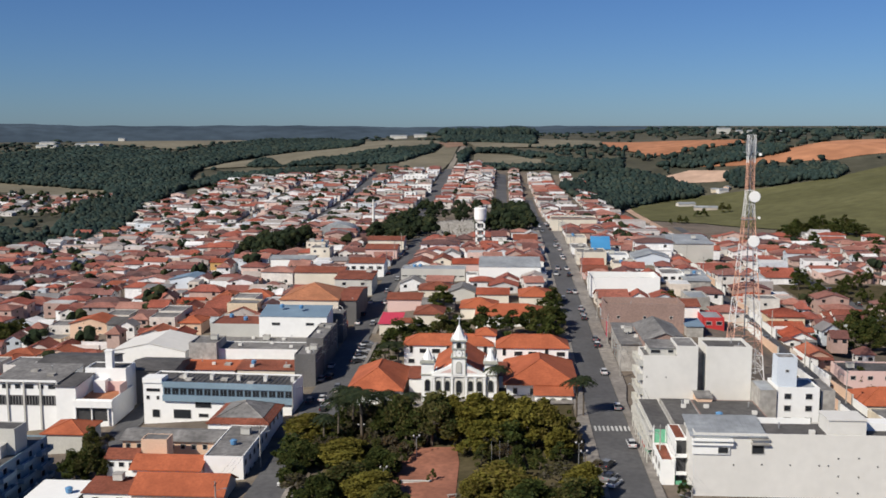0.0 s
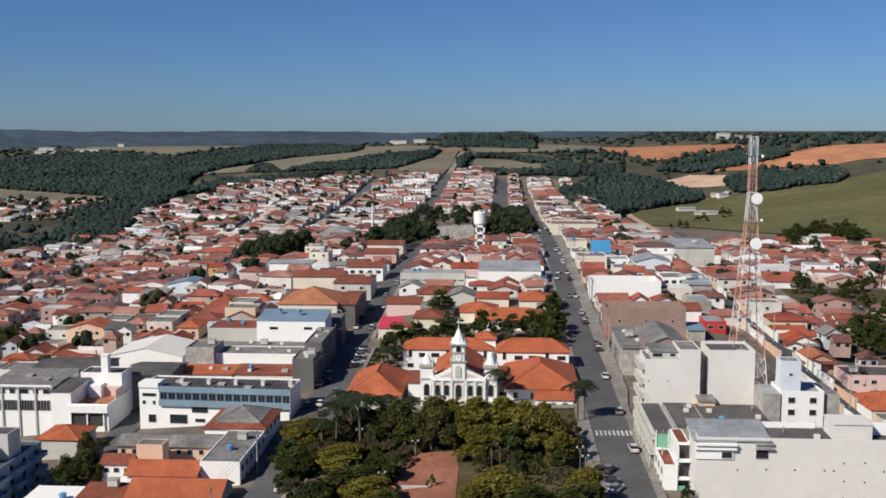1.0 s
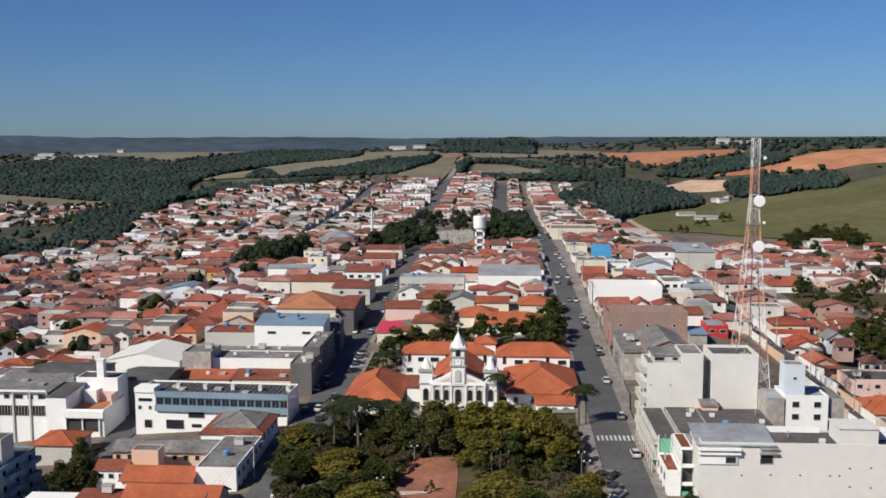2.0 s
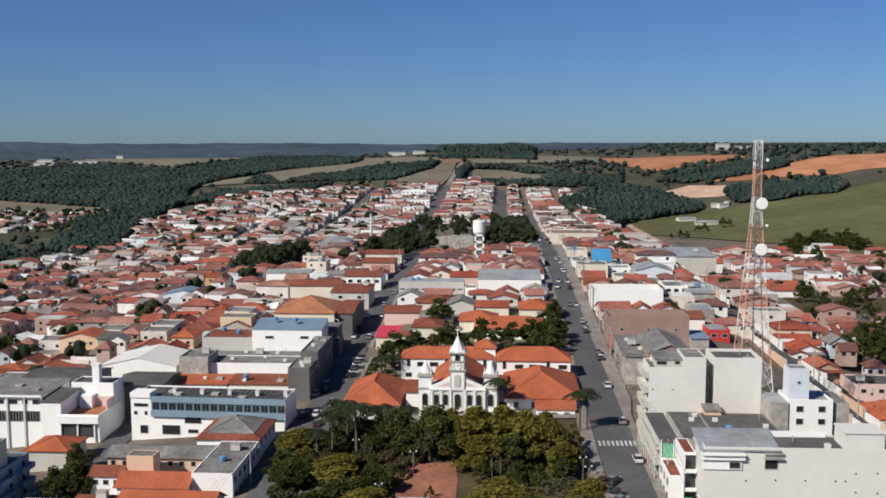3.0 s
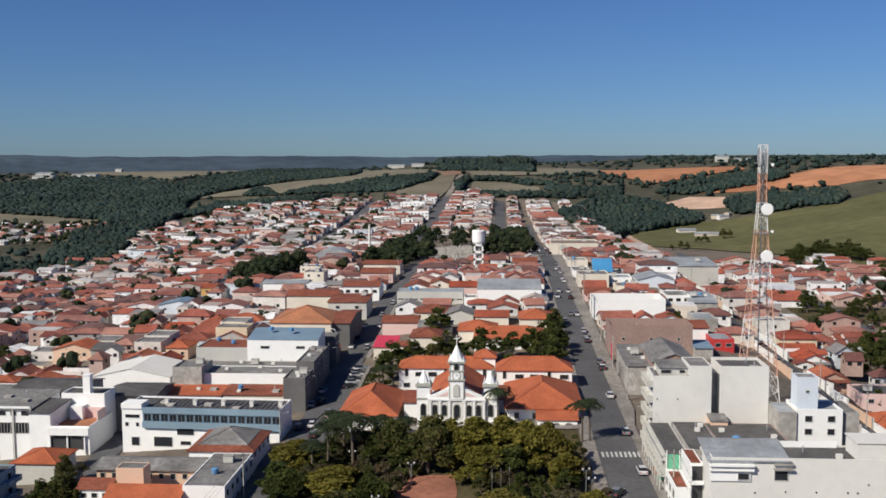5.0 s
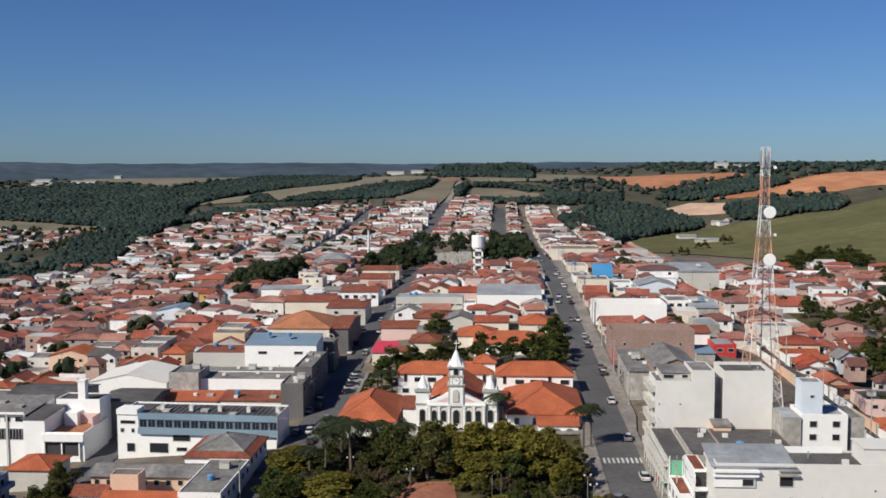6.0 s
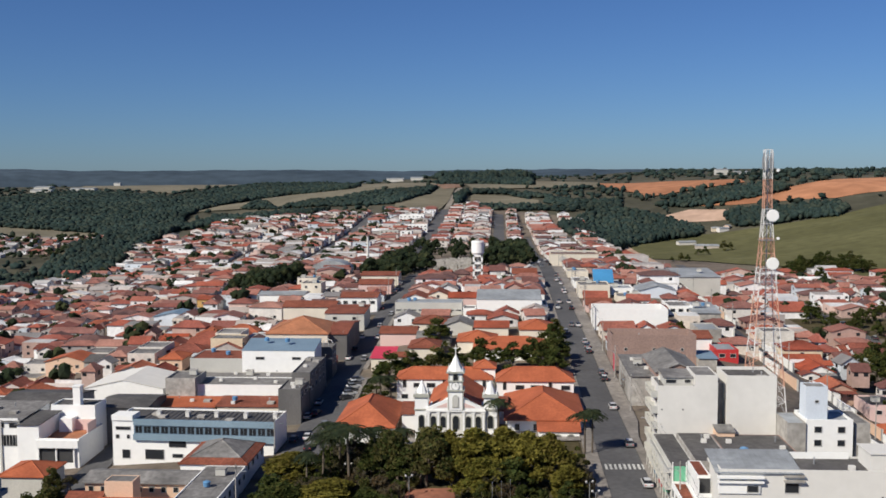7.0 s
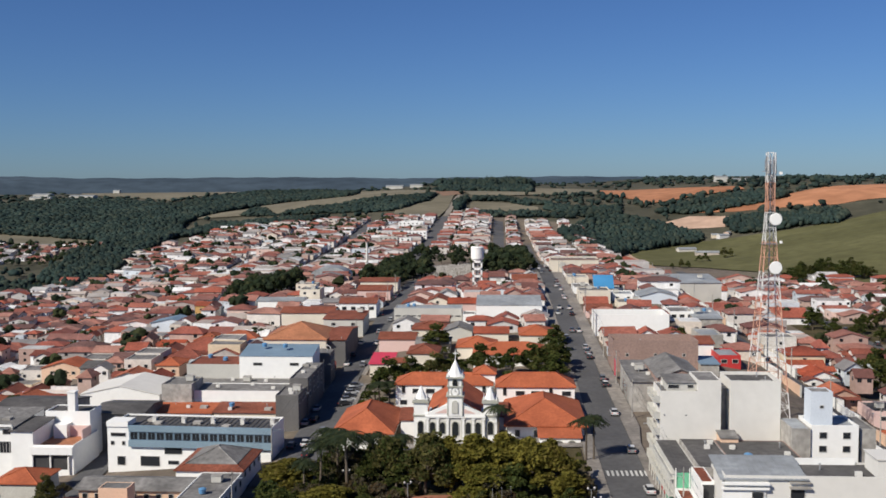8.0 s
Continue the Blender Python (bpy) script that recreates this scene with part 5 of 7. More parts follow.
part("roof_upstand", f, M["white"], ob)
# balconied shop house at the street
sh = block("shop_house", "narrow white shop house with a clay-coloured roof terrace", 29.7, 32.3, 177, 187, 5.4, "white", "flat", "clay_old", parapet=0.8, wins=[("w", 3, (2.4, 5.0), 1.8, 1.5)])
f = Form()
f.box(-1.25, -1.1, 4.9, 5.0, 5.2, 8.6)
f.box(1.1, 1.25, 4.9, 5.0, 5.2, 8.6)
part("terrace_post", f, M["white"], sh)
# balconies on the street side of the apartments
ob = named("apartment_block")
W2, D2, HT = extent(ob)
for k in range(5):
    f = Form()
    z = 0.9 + 3.2 * k
    f.box(-W2 - 1.25, -W2, -4.4, 4.4, z, z + 0.18)
    f.box(-W2 - 1.25, -W2 - 1.17, -4.4, 4.4, z + 1.05, z + 1.13)
    for j in range(12):
        f.box(-W2 - 1.24, -W2 - 1.18, -4.35 + j * 0.78, -4.28 + j * 0.78, z + 0.18, z + 1.05)
    for y in (-4.4, -0.1, 4.28):
        f.box(-W2 - 1.25, -W2, y, y + 0.12, z + 0.18, z + 1.4)
    part("balcony", f, M["stone"], ob, "concrete balcony with a slim railing")
# set-back top storey behind a terrace, and a flush stair head beside it
f = Form()
f.box(-W2 + 1.5, 1.3, -D2 + 1.5, D2 - 0.3, HT - 0.6, HT + 1.35)
part("top_storey", f, M["stone"], ob, "grey set-back top storey behind a terrace")
f = Form()
f.slab((-W2 + 1.2, -D2 + 1.2, HT + 1.47), (1.3, -D2 + 1.2, HT + 1.47), (1.3, D2 - 0.1, HT + 1.75), (-W2 + 1.2, D2 - 0.1, HT + 1.75), 0.12)
part("top_roof", f, M["grey_roof"], ob)
f = Form()
f.tub(1.35, W2, -D2, D2, HT, HT + 2.2, 0.35, 0.2)
part("stair_head", f, M["offwhite"], ob)
f = Form()
f.slab((1.55, -D2 + 0.2, HT + 1.95), (W2 - 0.2, -D2 + 0.2, HT + 1.95), (W2 - 0.2, D2 - 0.2, HT + 2.1), (1.55, D2 - 0.2, HT + 2.1), 0.1)
part("stair_head_roof", f, M["grey_roof"], ob)
f = Form()
for y in (-D2 + 0.06, -D2 + 0.75):
    f.rod((-W2 + 0.1, y, HT + 0.02), (-W2 + 0.1, y, HT + 0.9), 0.035, n=5)
f.rod((-W2 + 0.1, -D2 + 0.1, HT + 0.9), (-W2 + 0.1, D2 - 0.1, HT + 0.9), 0.035, n=5)
part("terrace_railing", f, M["steel"], ob)
window(ob, "s", -W2 + 2.8, -D2 + 1.5, HT + 0.15, 2.2, 0.9)
window(ob, "s", 0.2, -D2 + 1.5, HT + 0.25, 1.3, 0.8)
for x in (-W2 + 0.8, -W2 + 5.0):
    f = Form()
    f.rod((x, -D2 - 0.05, HT - 4.8), (x, -D2 + 0.02, HT - 4.8), 0.16, n=8)
    part("drain_hole", f, M["darkmetal"], ob)
# school: a row of small windows, a cornice and a round emblem
W2, D2, HT = extent(school)
for k in range(7):
    window(school, "s", -3.6 + k * 2.35, -D2, HT - 4.6, 1.5 if k % 2 else 1.0, 0.9)
f = Form()
f.box(-W2 - 0.2, W2 + 0.2, -D2 - 0.3, -D2 + 0.1, HT - 0.5, HT + 0.1)
part("cornice", f, M["brownwall"], school, "brown cornice along the roof edge")
f = Form()
f.rod((-6.6, -D2 - 0.1, HT - 3.6), (-6.6, -D2 + 0.05, HT - 3.6), 1.7, n=20)
part("emblem", f, M["stone"], school, "round grey emblem")
# dark light well between the blocks
f = Form()
f.box(42.75, 44.75, 215, 220, 1.0, 17.2)
tagged(part("light_well", f, M["concrete"]), "dark recessed light well between two apartment blocks", "building")
# tilted bright blue sheet roof
block("shed", "shed with a bright blue tilted sheet roof", 40.2, 48.4, 440, 446, 12.4, "concrete", "shed", "skyblue", rise=5.4, over=0.3)
# curved lamp post at the street corner
lp = thing("street_lamp", -51.6, 308.0, terrain(-51.6, 308.0) + 0.3, "tall grey curved street lamp at the corner", "street lamp")
f = Form()
f.rod((0, 0, -0.4), (0, 0, 9.0), 0.16, 0.11, 8)
prev = Vector((0, 0, 9.0))
for k in range(6):
    a = math.pi * (k + 1) / 6
    nxt = Vector((-1.1 + 1.1 * math.cos(a), 0, 9.0 + 1.0 * math.sin(a)))
    f.rod(prev, nxt, 0.11, 0.10, 6)
    prev = nxt
part("pole", f, M["maststeel"], lp)
f = Form()
f.box(-2.5, -1.9, -0.15, 0.15, 8.75, 8.95)
part("lamp_head", f, M["steel"], lp)


# ---------------------------------------------------------------- cars
def car():
    t = thing("car", 0, 0, 0, "parked hatchback car at the kerb", "car", "cars in the streets")
    f = Form()
    line = [(-2.0, 0.35), (2.0, 0.35), (2.05, 0.7), (1.2, 0.92), (-1.75, 0.95), (-2.05, 0.75)]
    f.add([(x, y, z) for y in (-0.82, 0.82) for x, z in line], [tuple(range(6)), tuple(range(11, 5, -1))] + [(k, 6 + k, 6 + (k + 1) % 6, (k + 1) % 6) for k in range(6)])
    part("body", f, M["car"], t)
    f = Form()
    a, b = [(-1.7, 0.78, 0.93), (1.05, 0.78, 0.92)], [(-1.25, 0.62, 1.45), (0.45, 0.62, 1.45)]
    vs = [(-1.7, -0.78, 0.93), (1.05, -0.78, 0.92), (1.05, 0.78, 0.92), (-1.7, 0.78, 0.93), (-1.25, -0.62, 1.42), (0.4, -0.62, 1.42), (0.4, 0.62, 1.42), (-1.25, 0.62, 1.42)]
    f.add(vs, [(0, 1, 5, 4), (1, 2, 6, 5), (2, 3, 7, 6), (3, 0, 4, 7), (3, 2, 1, 0), (4, 5, 6, 7)])
    part("glazing", f, M["glass"], t, "dark car glazing")
    f = Form()
    f.box(-1.2, 0.36, -0.6, 0.6, 1.425, 1.47)
    part("roof", f, M["car"], t)
    for x in (-1.25, 1.3):
        for y in (-0.76, 0.76):
            f = Form()
            f.rod((x, y - 0.1, 0.31), (x, y + 0.1, 0.31), 0.31, n=10)
            w = part("wheel", f, M["tyre"], t)
            f = Form()
            f.rod((x, y + (0.105 if y > 0 else -0.105), 0.31), (x, y + (0.09 if y > 0 else -0.09), 0.31), 0.19, n=8)
            part("rim", f, M["steel"], w)
    for y in (-0.6, 0.6):
        f = Form()
        f.box(1.98, 2.06, y - 0.17, y + 0.17, 0.62, 0.76)
        part("headlight", f, M["frame"], t, "clear headlight")
        f = Form()
        f.box(-2.08, -2.0, y - 0.15, y + 0.15, 0.66, 0.82)
        part("tail_light", f, M["red"], t, "red tail light")
    return t


crnd = random.Random(8)
first = None


def park(x, y, turn):
    global first
    z = terrain(x, y) + 0.54
    m = pose(x, y, z, 0, 0, turn)
    if first is None:
        first = car()
        first.matrix_basis = m
    else:
        copy_thing(first, m)


for x, y, turn in ((26.9, 197.1, 92), (26.8, 221.7, 90), (21.0, 175.5, 60), (20.6, 178.5, 60), (20.8, 185.3, 60), (26.6, 250.4, 90)):
    park(x, y, turn)
for k in range(6):
    park(-41.9 + 0.2 * (k % 2), 273.5 + k * 3.7, 28)
for x, y, turn in ((-47.6, 260.5, 84), (-49.4, 258.0, 90), (-42.6, 236.5, 62), (-41.8, 245.5, 62)):
    park(x, y, turn)
y = 271.0
while y < 608:
    if crnd.random() < 0.2:
        park(26.2 if y > 300 else 27.4, y, 90)
    if crnd.random() < 0.12 and y > 306:
        park(21.3, y + 2, -90)
    y += 6.6
y = 175.0
while y < 540:
    if crnd.random() < 0.35 and not 208 < y < 223 and not 293 < y < 310:
        park(-48.9, y, 90)
    if crnd.random() < 0.25 and not 260 < y < 312:
        park(-43.4, y + 3, -90)
    y += 6.4
for x, y, t in ((-44.0, 231.7, 90), (-45.8, 239.8, 90), (-43.0, 351.0, 80), (-45, 372.1, 90), (24, 351.0, 90), (22.5, 397.8, 90), (25, 462.1, 90), (83, 306.5, 80), (85, 333.4, 80), (140, 411.8, 90), (146, 403.6, 90), (145, 435.2, 60)):
    park(x, y, t)


# ---------------------------------------------------------------- poles and wires along the streets
def pole(x, y, turn):
    z = terrain(x, y) + 0.5
    t = thing("utility_pole", x, y, z, "grey concrete utility pole with a crossarm and street light", "utility pole", "utility poles", turn)
    f = Form()
    f.rod((0, 0, -0.5), (0, 0, 9.0), 0.17, 0.11, 7)
    part("post", f, M["concrete"], t)
    f = Form()
    f.box(-0.9, 0.9, -0.06, 0.06, 8.3, 8.45)
    part("crossarm", f, M["darkmetal"], t)
    f = Form()
    f.rod((0, 0, 7.2), (0, -1.6, 7.7), 0.04, n=5)
    f.box(-0.12, 0.12, -2.1, -1.5, 7.66, 7.8)
    part("lamp_arm", f, M["steel"], t)


def wires(x, ys, label):
    f = Form()
    for off in (-0.8, 0.0, 0.8):
        for a, b in zip(ys, ys[1:]):
            za, zb = terrain(x, a) + 8.95, terrain(x, b) + 8.95
            for k in range(4):
                p, q = k / 4, (k + 1) / 4
                f.rod((x + off, a + (b - a) * p, za + (zb - za) * p - 2.4 * p * (1 - p)), (x + off, a + (b - a) * q, za + (zb - za) * q - 2.4 * q * (1 - q)), 0.02, n=3)
    tagged(part("power_line", f, M["darkmetal"]), label, "power line", kind="structure")


for x, turn, a, b in ((30.6, 270, 152, 585), (-50.9, 90, 164, 515), (86.0, 270, 187, 550)):
    ys = list(range(a, b, 32))
    for y in ys:
        pole(x if x < 80 else 92 - (y - 152) * 0.03, y, turn)
    if x < 80:
        wires(x, ys, "sagging dark power lines between the poles along the street")


# ---------------------------------------------------------------- water tanks and boxes on flat roofs
def roof_tank(x, y, z, kind):
    t = thing("roof_tank", x, y, z, "blue plastic water tank on a flat roof" if kind else "small concrete tank housing on a flat roof", "water tank", "roof tanks")
    f = Form()
    if kind:
        f.rod((0, 0, 0), (0, 0, 0.9), 0.62, 0.75, 12)
        part("tank", f, M["tankblue"], t)
        f = Form()
        f.rod((0, 0, 0.9), (0, 0, 1.1), 0.78, 0.4, 12)
        part("lid", f, M["tankblue"], t)
    else:
        f.box(-1.0, 1.0, -0.8, 0.8, 0, 1.3)
        part("housing", f, M["stone"], t)
        f = Form()
        f.box(-1.1, 1.1, -0.9, 0.9, 1.3, 1.42)
        part("lid", f, M["concrete"], t)


trn = random.Random(4)
for o in [q for q in scene.objects if q.type == "EMPTY" and not q.parent and q.name.split(".")[0] in ("shop", "building", "warehouse", "house", "hall", "workshop")]:
    roofs = [c for c in o.children if c.name.split(".")[0] == "roof"]
    if not roofs or len(roofs[0].data.vertices) != 8:
        continue
    vs = [v.co for v in roofs[0].data.vertices]
    top, w, dd = min(sorted(v.z for v in vs)[4:]), max(v.x for v in vs), max(v.y for v in vs)
    if w < 2.5 or dd < 2.5 or max(v.z for v in vs) - top > 1.0:
        continue
    for k in range(trn.randint(0, 2)):
        roof_tank(o.location.x + trn.uniform(-0.75, 0.75) * (w - 1), o.location.y + trn.uniform(-0.4, 0.75) * (dd - 1), o.location.z + top + 0.15, trn.random() < 0.35)

# ---------------------------------------------------------------- houses of the town
rnd = random.Random(11)


def house(w, d, h, style, rise, roofing, label):
    """A small house with its front to the south, about its own origin."""
    t = thing("house", 0, 0, 0, label, "house", "houses of the town")
    f, r = Form(), Form()
    x0, x1, y0, y1 = -w / 2, w / 2, -d / 2, d / 2
    if style == "hip":
        body(f, x0, x1, y0, y1, -2.5, h)
        r.hip(x0 - 0.5, x1 + 0.5, y0 - 0.5, y1 + 0.5, h + 0.1, rise)
    elif style == "flat":
        f.tub(x0, x1, y0, y1, -2.5, h + 0.6, 0.6, 0.2)
        r.slab((x0 + 0.2, y0 + 0.2, h + 0.12), (x1 - 0.2, y0 + 0.2, h + 0.12), (x1 - 0.2, y1 - 0.2, h + 0.35), (x0 + 0.2, y1 - 0.2, h + 0.35), 0.1)
    else:
        along = style[-1]
        body(f, x0, x1, y0, y1, -2.5, h, rise, along)
        fold(r, x0 - 0.45, x1 + 0.45, y0 - 0.45, y1 + 0.45, h + 0.12 - 0.45 * rise / (d / 2 if along == "x" else w / 2), rise * (1 + 0.9 / (d if along == "x" else w)) + 0.06, along)
    if style[:3] == "gab":
        run = d if style[-1] == "y" else w
        e = run / 2 + 0.45
        top = h + rise + 0.20
        r.rod((0, -e, top) if style[-1] == "y" else (-e, 0, top), (0, e, top) if style[-1] == "y" else (e, 0, top), 0.14, n=5)
    part("wall", f, M["wall"], t)
    part("roof", r, M[roofing], t)
    if style != "flat":
        side = 1 if (w * 10 + d) % 2 < 1 else -1
        a, b = (0.08 * w, 0.5 * w + 1.6) if side > 0 else (-0.5 * w - 1.6, -0.08 * w)
        wf, wr = Form(), Form()
        body(wf, a, b, y0 - 2.4, y0 + 0.3, -2.5, 2.7, 0.9, "y")
        fold(wr, a - 0.35, b + 0.35, y0 - 2.8, y0 + 1.6, 2.66, 1.0, "y")
        part("wing_wall", wf, M["wall"], t)
        part("wing_roof", wr, M[roofing], t)
        window(t, "s", (a + b) / 2, y0 - 2.4, 1.0, whole=True)
        vf = Form()
        p, q = (x0 - 0.3, 0.05 * w) if side > 0 else (-0.05 * w, x1 + 0.3)
        vf.slab((p, y0 - 1.9, 2.35), (q, y0 - 1.9, 2.35), (q, y0, 2.8), (p, y0, 2.8), 0.12)
        for u in (p + 0.2, q - 0.2):
            vf.box(u - 0.08, u + 0.08, y0 - 1.8, y0 - 1.64, -0.8, 2.3)
        part("veranda", vf, M["grey_roof" if rise > 1.8 else roofing], t, "lean-to veranda roof on posts")
    for lv in range(max(1, round(h / 3.1))):
        z = lv * 3.0 + 1.0
        for u in (-0.3, 0.3):
            window(t, "s", u * w, y0, z, whole=True)
        window(t, "e", x1, rnd.uniform(-0.2, 0.2) * d, z, whole=True)
        window(t, "w", x0, rnd.uniform(-0.2, 0.2) * d, z, whole=True)
    dr = Form()
    dr.box(-0.45, 0.45, y0 - 0.05, y0 + 0.02, 0.0, 2.1)
    dr.box(-0.53, 0.53, y0 - 0.07, y0 + 0.02, 2.1, 2.2)
    part("door", dr, M["door"], t)
    return t


SORTS = [(8.0, 11, 3.1, "gable_y", 1.7, "clay", "single-storey plastered house under a weathered clay gable roof"),
         (9.0, 12, 3.1, "hip", 2.0, "clay", "low plastered house under a hipped clay tile roof"),
         (9.5, 10, 3.2, "gable_x", 1.7, "clay", "plastered house with a broad red clay tile roof"),
         (10.5, 13, 3.2, "hip", 2.2, "clay", "wide single-storey house with a hipped reddish tile roof"),
         (8.5, 12, 6.1, "gable_y", 1.7, "clay", "two-storey painted house under a clay tile roof"),
         (8.0, 14, 3.0, "gable_x", 1.9, "clay", "deep narrow house under a sun-bleached tile roof"),
         (9.0, 11, 6.2, "flat", 0, "grey_roof", "two-storey flat-roofed house with a parapet and grey sheets"),
         (10.0, 12, 3.4, "flat", 0, "grey_roof", "low flat-roofed building with a parapet and grey sheets"),
         (10.0, 12, 6.1, "hip", 2.0, "clay", "two-storey house with a hipped orange tile roof"),
         (7.0, 9, 3.0, "gable_y", 1.5, "clay", "small plastered cottage with a clay gable roof"),
         (11.0, 12, 3.3, "gable_x", 1.4, "grey_roof", "long low shed under grey fibre cement sheets"),
         (9.0, 13, 3.1, "gable_y", 2.0, "clay", "plastered house whose tiled gable faces the street")]
FIRST = {}
# land that holds its own buildings, park or wood: x from, x to, y from, y to
KEEP = [(-140, 84, 70, 307), (-98, 84, 307, 335), (-80, 84, 335, 404), (-70, 31, 404, 440), (-70, -46, 440, 509), (-21, -2, 458, 482), (0, 22, 485, 515), (-60, -38, 640, 672), (-152, -111, 512, 580), (24, 60, 500, 540), (112, 146, 322, 358), (-236, -204, 390, 416), (-118, -88, 592, 616), (-70, 22, 509, 820), (31, 41, 404, 500), (24, 56, 536, 560), (124, 178, 404, 452), (84, 205, 70, 234), (-116, -88, 421, 482), (-158, -132, 430, 450)]
SOUTH_X, NORTH_X = [-410, -345, -285, -225, -165, -108, -44.5, 24.2, 84, 143, 205, 268], [-400, -345, -285, -226, -149, -68.5, -2, 23.5, 62, 100]
LANES_Y = [140, 215, 313, 404, 505, 608, 714, 819, 924, 1030, 1123, 1215, 1300]
lots = []
for ya, yb in zip(LANES_Y, LANES_Y[1:]):
    lanes = NORTH_X if ya >= 714 else SOUTH_X
    for xa, xb in zip(lanes, lanes[1:]):
        wide = 8.0 if ya >= 714 else 5.5
        a, b = xa + (wide if xa in (-149, -68.5, -2) else 4.2 if xa < -100 else 5.5), xb - (wide if xb in (-149, -68.5, -2) else 4.2 if xb < -100 else 5.5)
        deep = (b - a) / 2
        n = max(1, round((b - a) / 17)) if ya >= 608 else 2
        cols = [(a, a + deep, 1), (b - deep, b, -1)] if n == 2 and b - a > 26 else [(a + (b - a) * k / n, a + (b - a) * (k + 1) / n, 1 if k % 2 == 0 else -1) for k in range(n)]
        for p, q, face in cols:
            y = ya + 5.0
            while y < yb - 11:
                w = min(rnd.uniform(7.6, 11.5), yb - 5.0 - y)
                lots.append((p, q, y, y + w, face))
                y += w + rnd.choice((0.2, 0.3, 0.9))
for k in range(19):
    lots.append((-114.0, -102.5, 310 + k * 10.2, 319.6 + k * 10.2, 1))
for k in range(11):
    lots.append((54.0, 68.0, 448 + k * 10.4, 457.9 + k * 10.4, 1))
FARWALL, FARROOF, FARGREY, FARWIN = Form(), Form(), Form(), Form()
BUSHES = []
near_count = 0


def far_house(cx, cy, w, d, h, z):
    starts = [(f, len(f.v)) for f in (FARWALL, FARROOF, FARGREY, FARWIN)]
    far_house_square(cx, cy, w, d, h, z)
    a = radians(rnd.gauss(0, 3.5))
    c, s = math.cos(a), math.sin(a)
    for f, k in starts:
        f.v[k:] = [(cx + c * (x - cx) - s * (y - cy), cy + s * (x - cx) + c * (y - cy), q) for x, y, q in f.v[k:]]


def far_house_square(cx, cy, w, d, h, z):
    x0, x1, y0, y1 = cx - w / 2, cx + w / 2, cy - d / 2, cy + d / 2
    k = rnd.random()
    top = z + h
    if k < (0.10 if y0 < 700 else 0.2):
        body(FARWALL, x0, x1, y0, y1, z - 2.5, top + 0.5)
        FARGREY.slab((x0 + 0.2, y0 + 0.2, top + 0.58), (x1 - 0.2, y0 + 0.2, top + 0.58), (x1 - 0.2, y1 - 0.2, top + 0.75), (x0 + 0.2, y1 - 0.2, top + 0.75), 0.1)
    else:
        roof = FARROOF if k < (0.94 if y0 < 650 else 0.74) else FARGREY
        rise = rnd.uniform(1.3, 2.2)
        if k < 0.42:
            body(FARWALL, x0, x1, y0, y1, z - 2.5, top)
            roof.hip(x0 - 0.5, x1 + 0.5, y0 - 0.5, y1 + 0.5, top + 0.1, rise, caps=False)
        else:
            along = "x" if rnd.random() < 0.5 else "y"
            body(FARWALL, x0, x1, y0, y1, z - 2.5, top, rise, along)
            fold(roof, x0 - 0.4, x1 + 0.4, y0 - 0.4, y1 + 0.4, top + 0.0, rise + 0.1, along)
    for lv in range(max(1, round(h / 3.1))):
        for u in (-0.28, 0.28):
            if rnd.random() < 0.8:
                FARWIN.box(cx + u * w - 0.65, cx + u * w + 0.65, y0 - 0.06, y0 + 0.05, z + lv * 3 + 1.0, z + lv * 3 + 2.2)
        side, q = (x1, 0.06) if cx < 0 else (x0, -0.06)
        FARWIN.box(min(side, side + q), max(side, side + q), cy - 0.7, cy + 0.7, z + lv * 3 + 1.0, z + lv * 3 + 2.2)


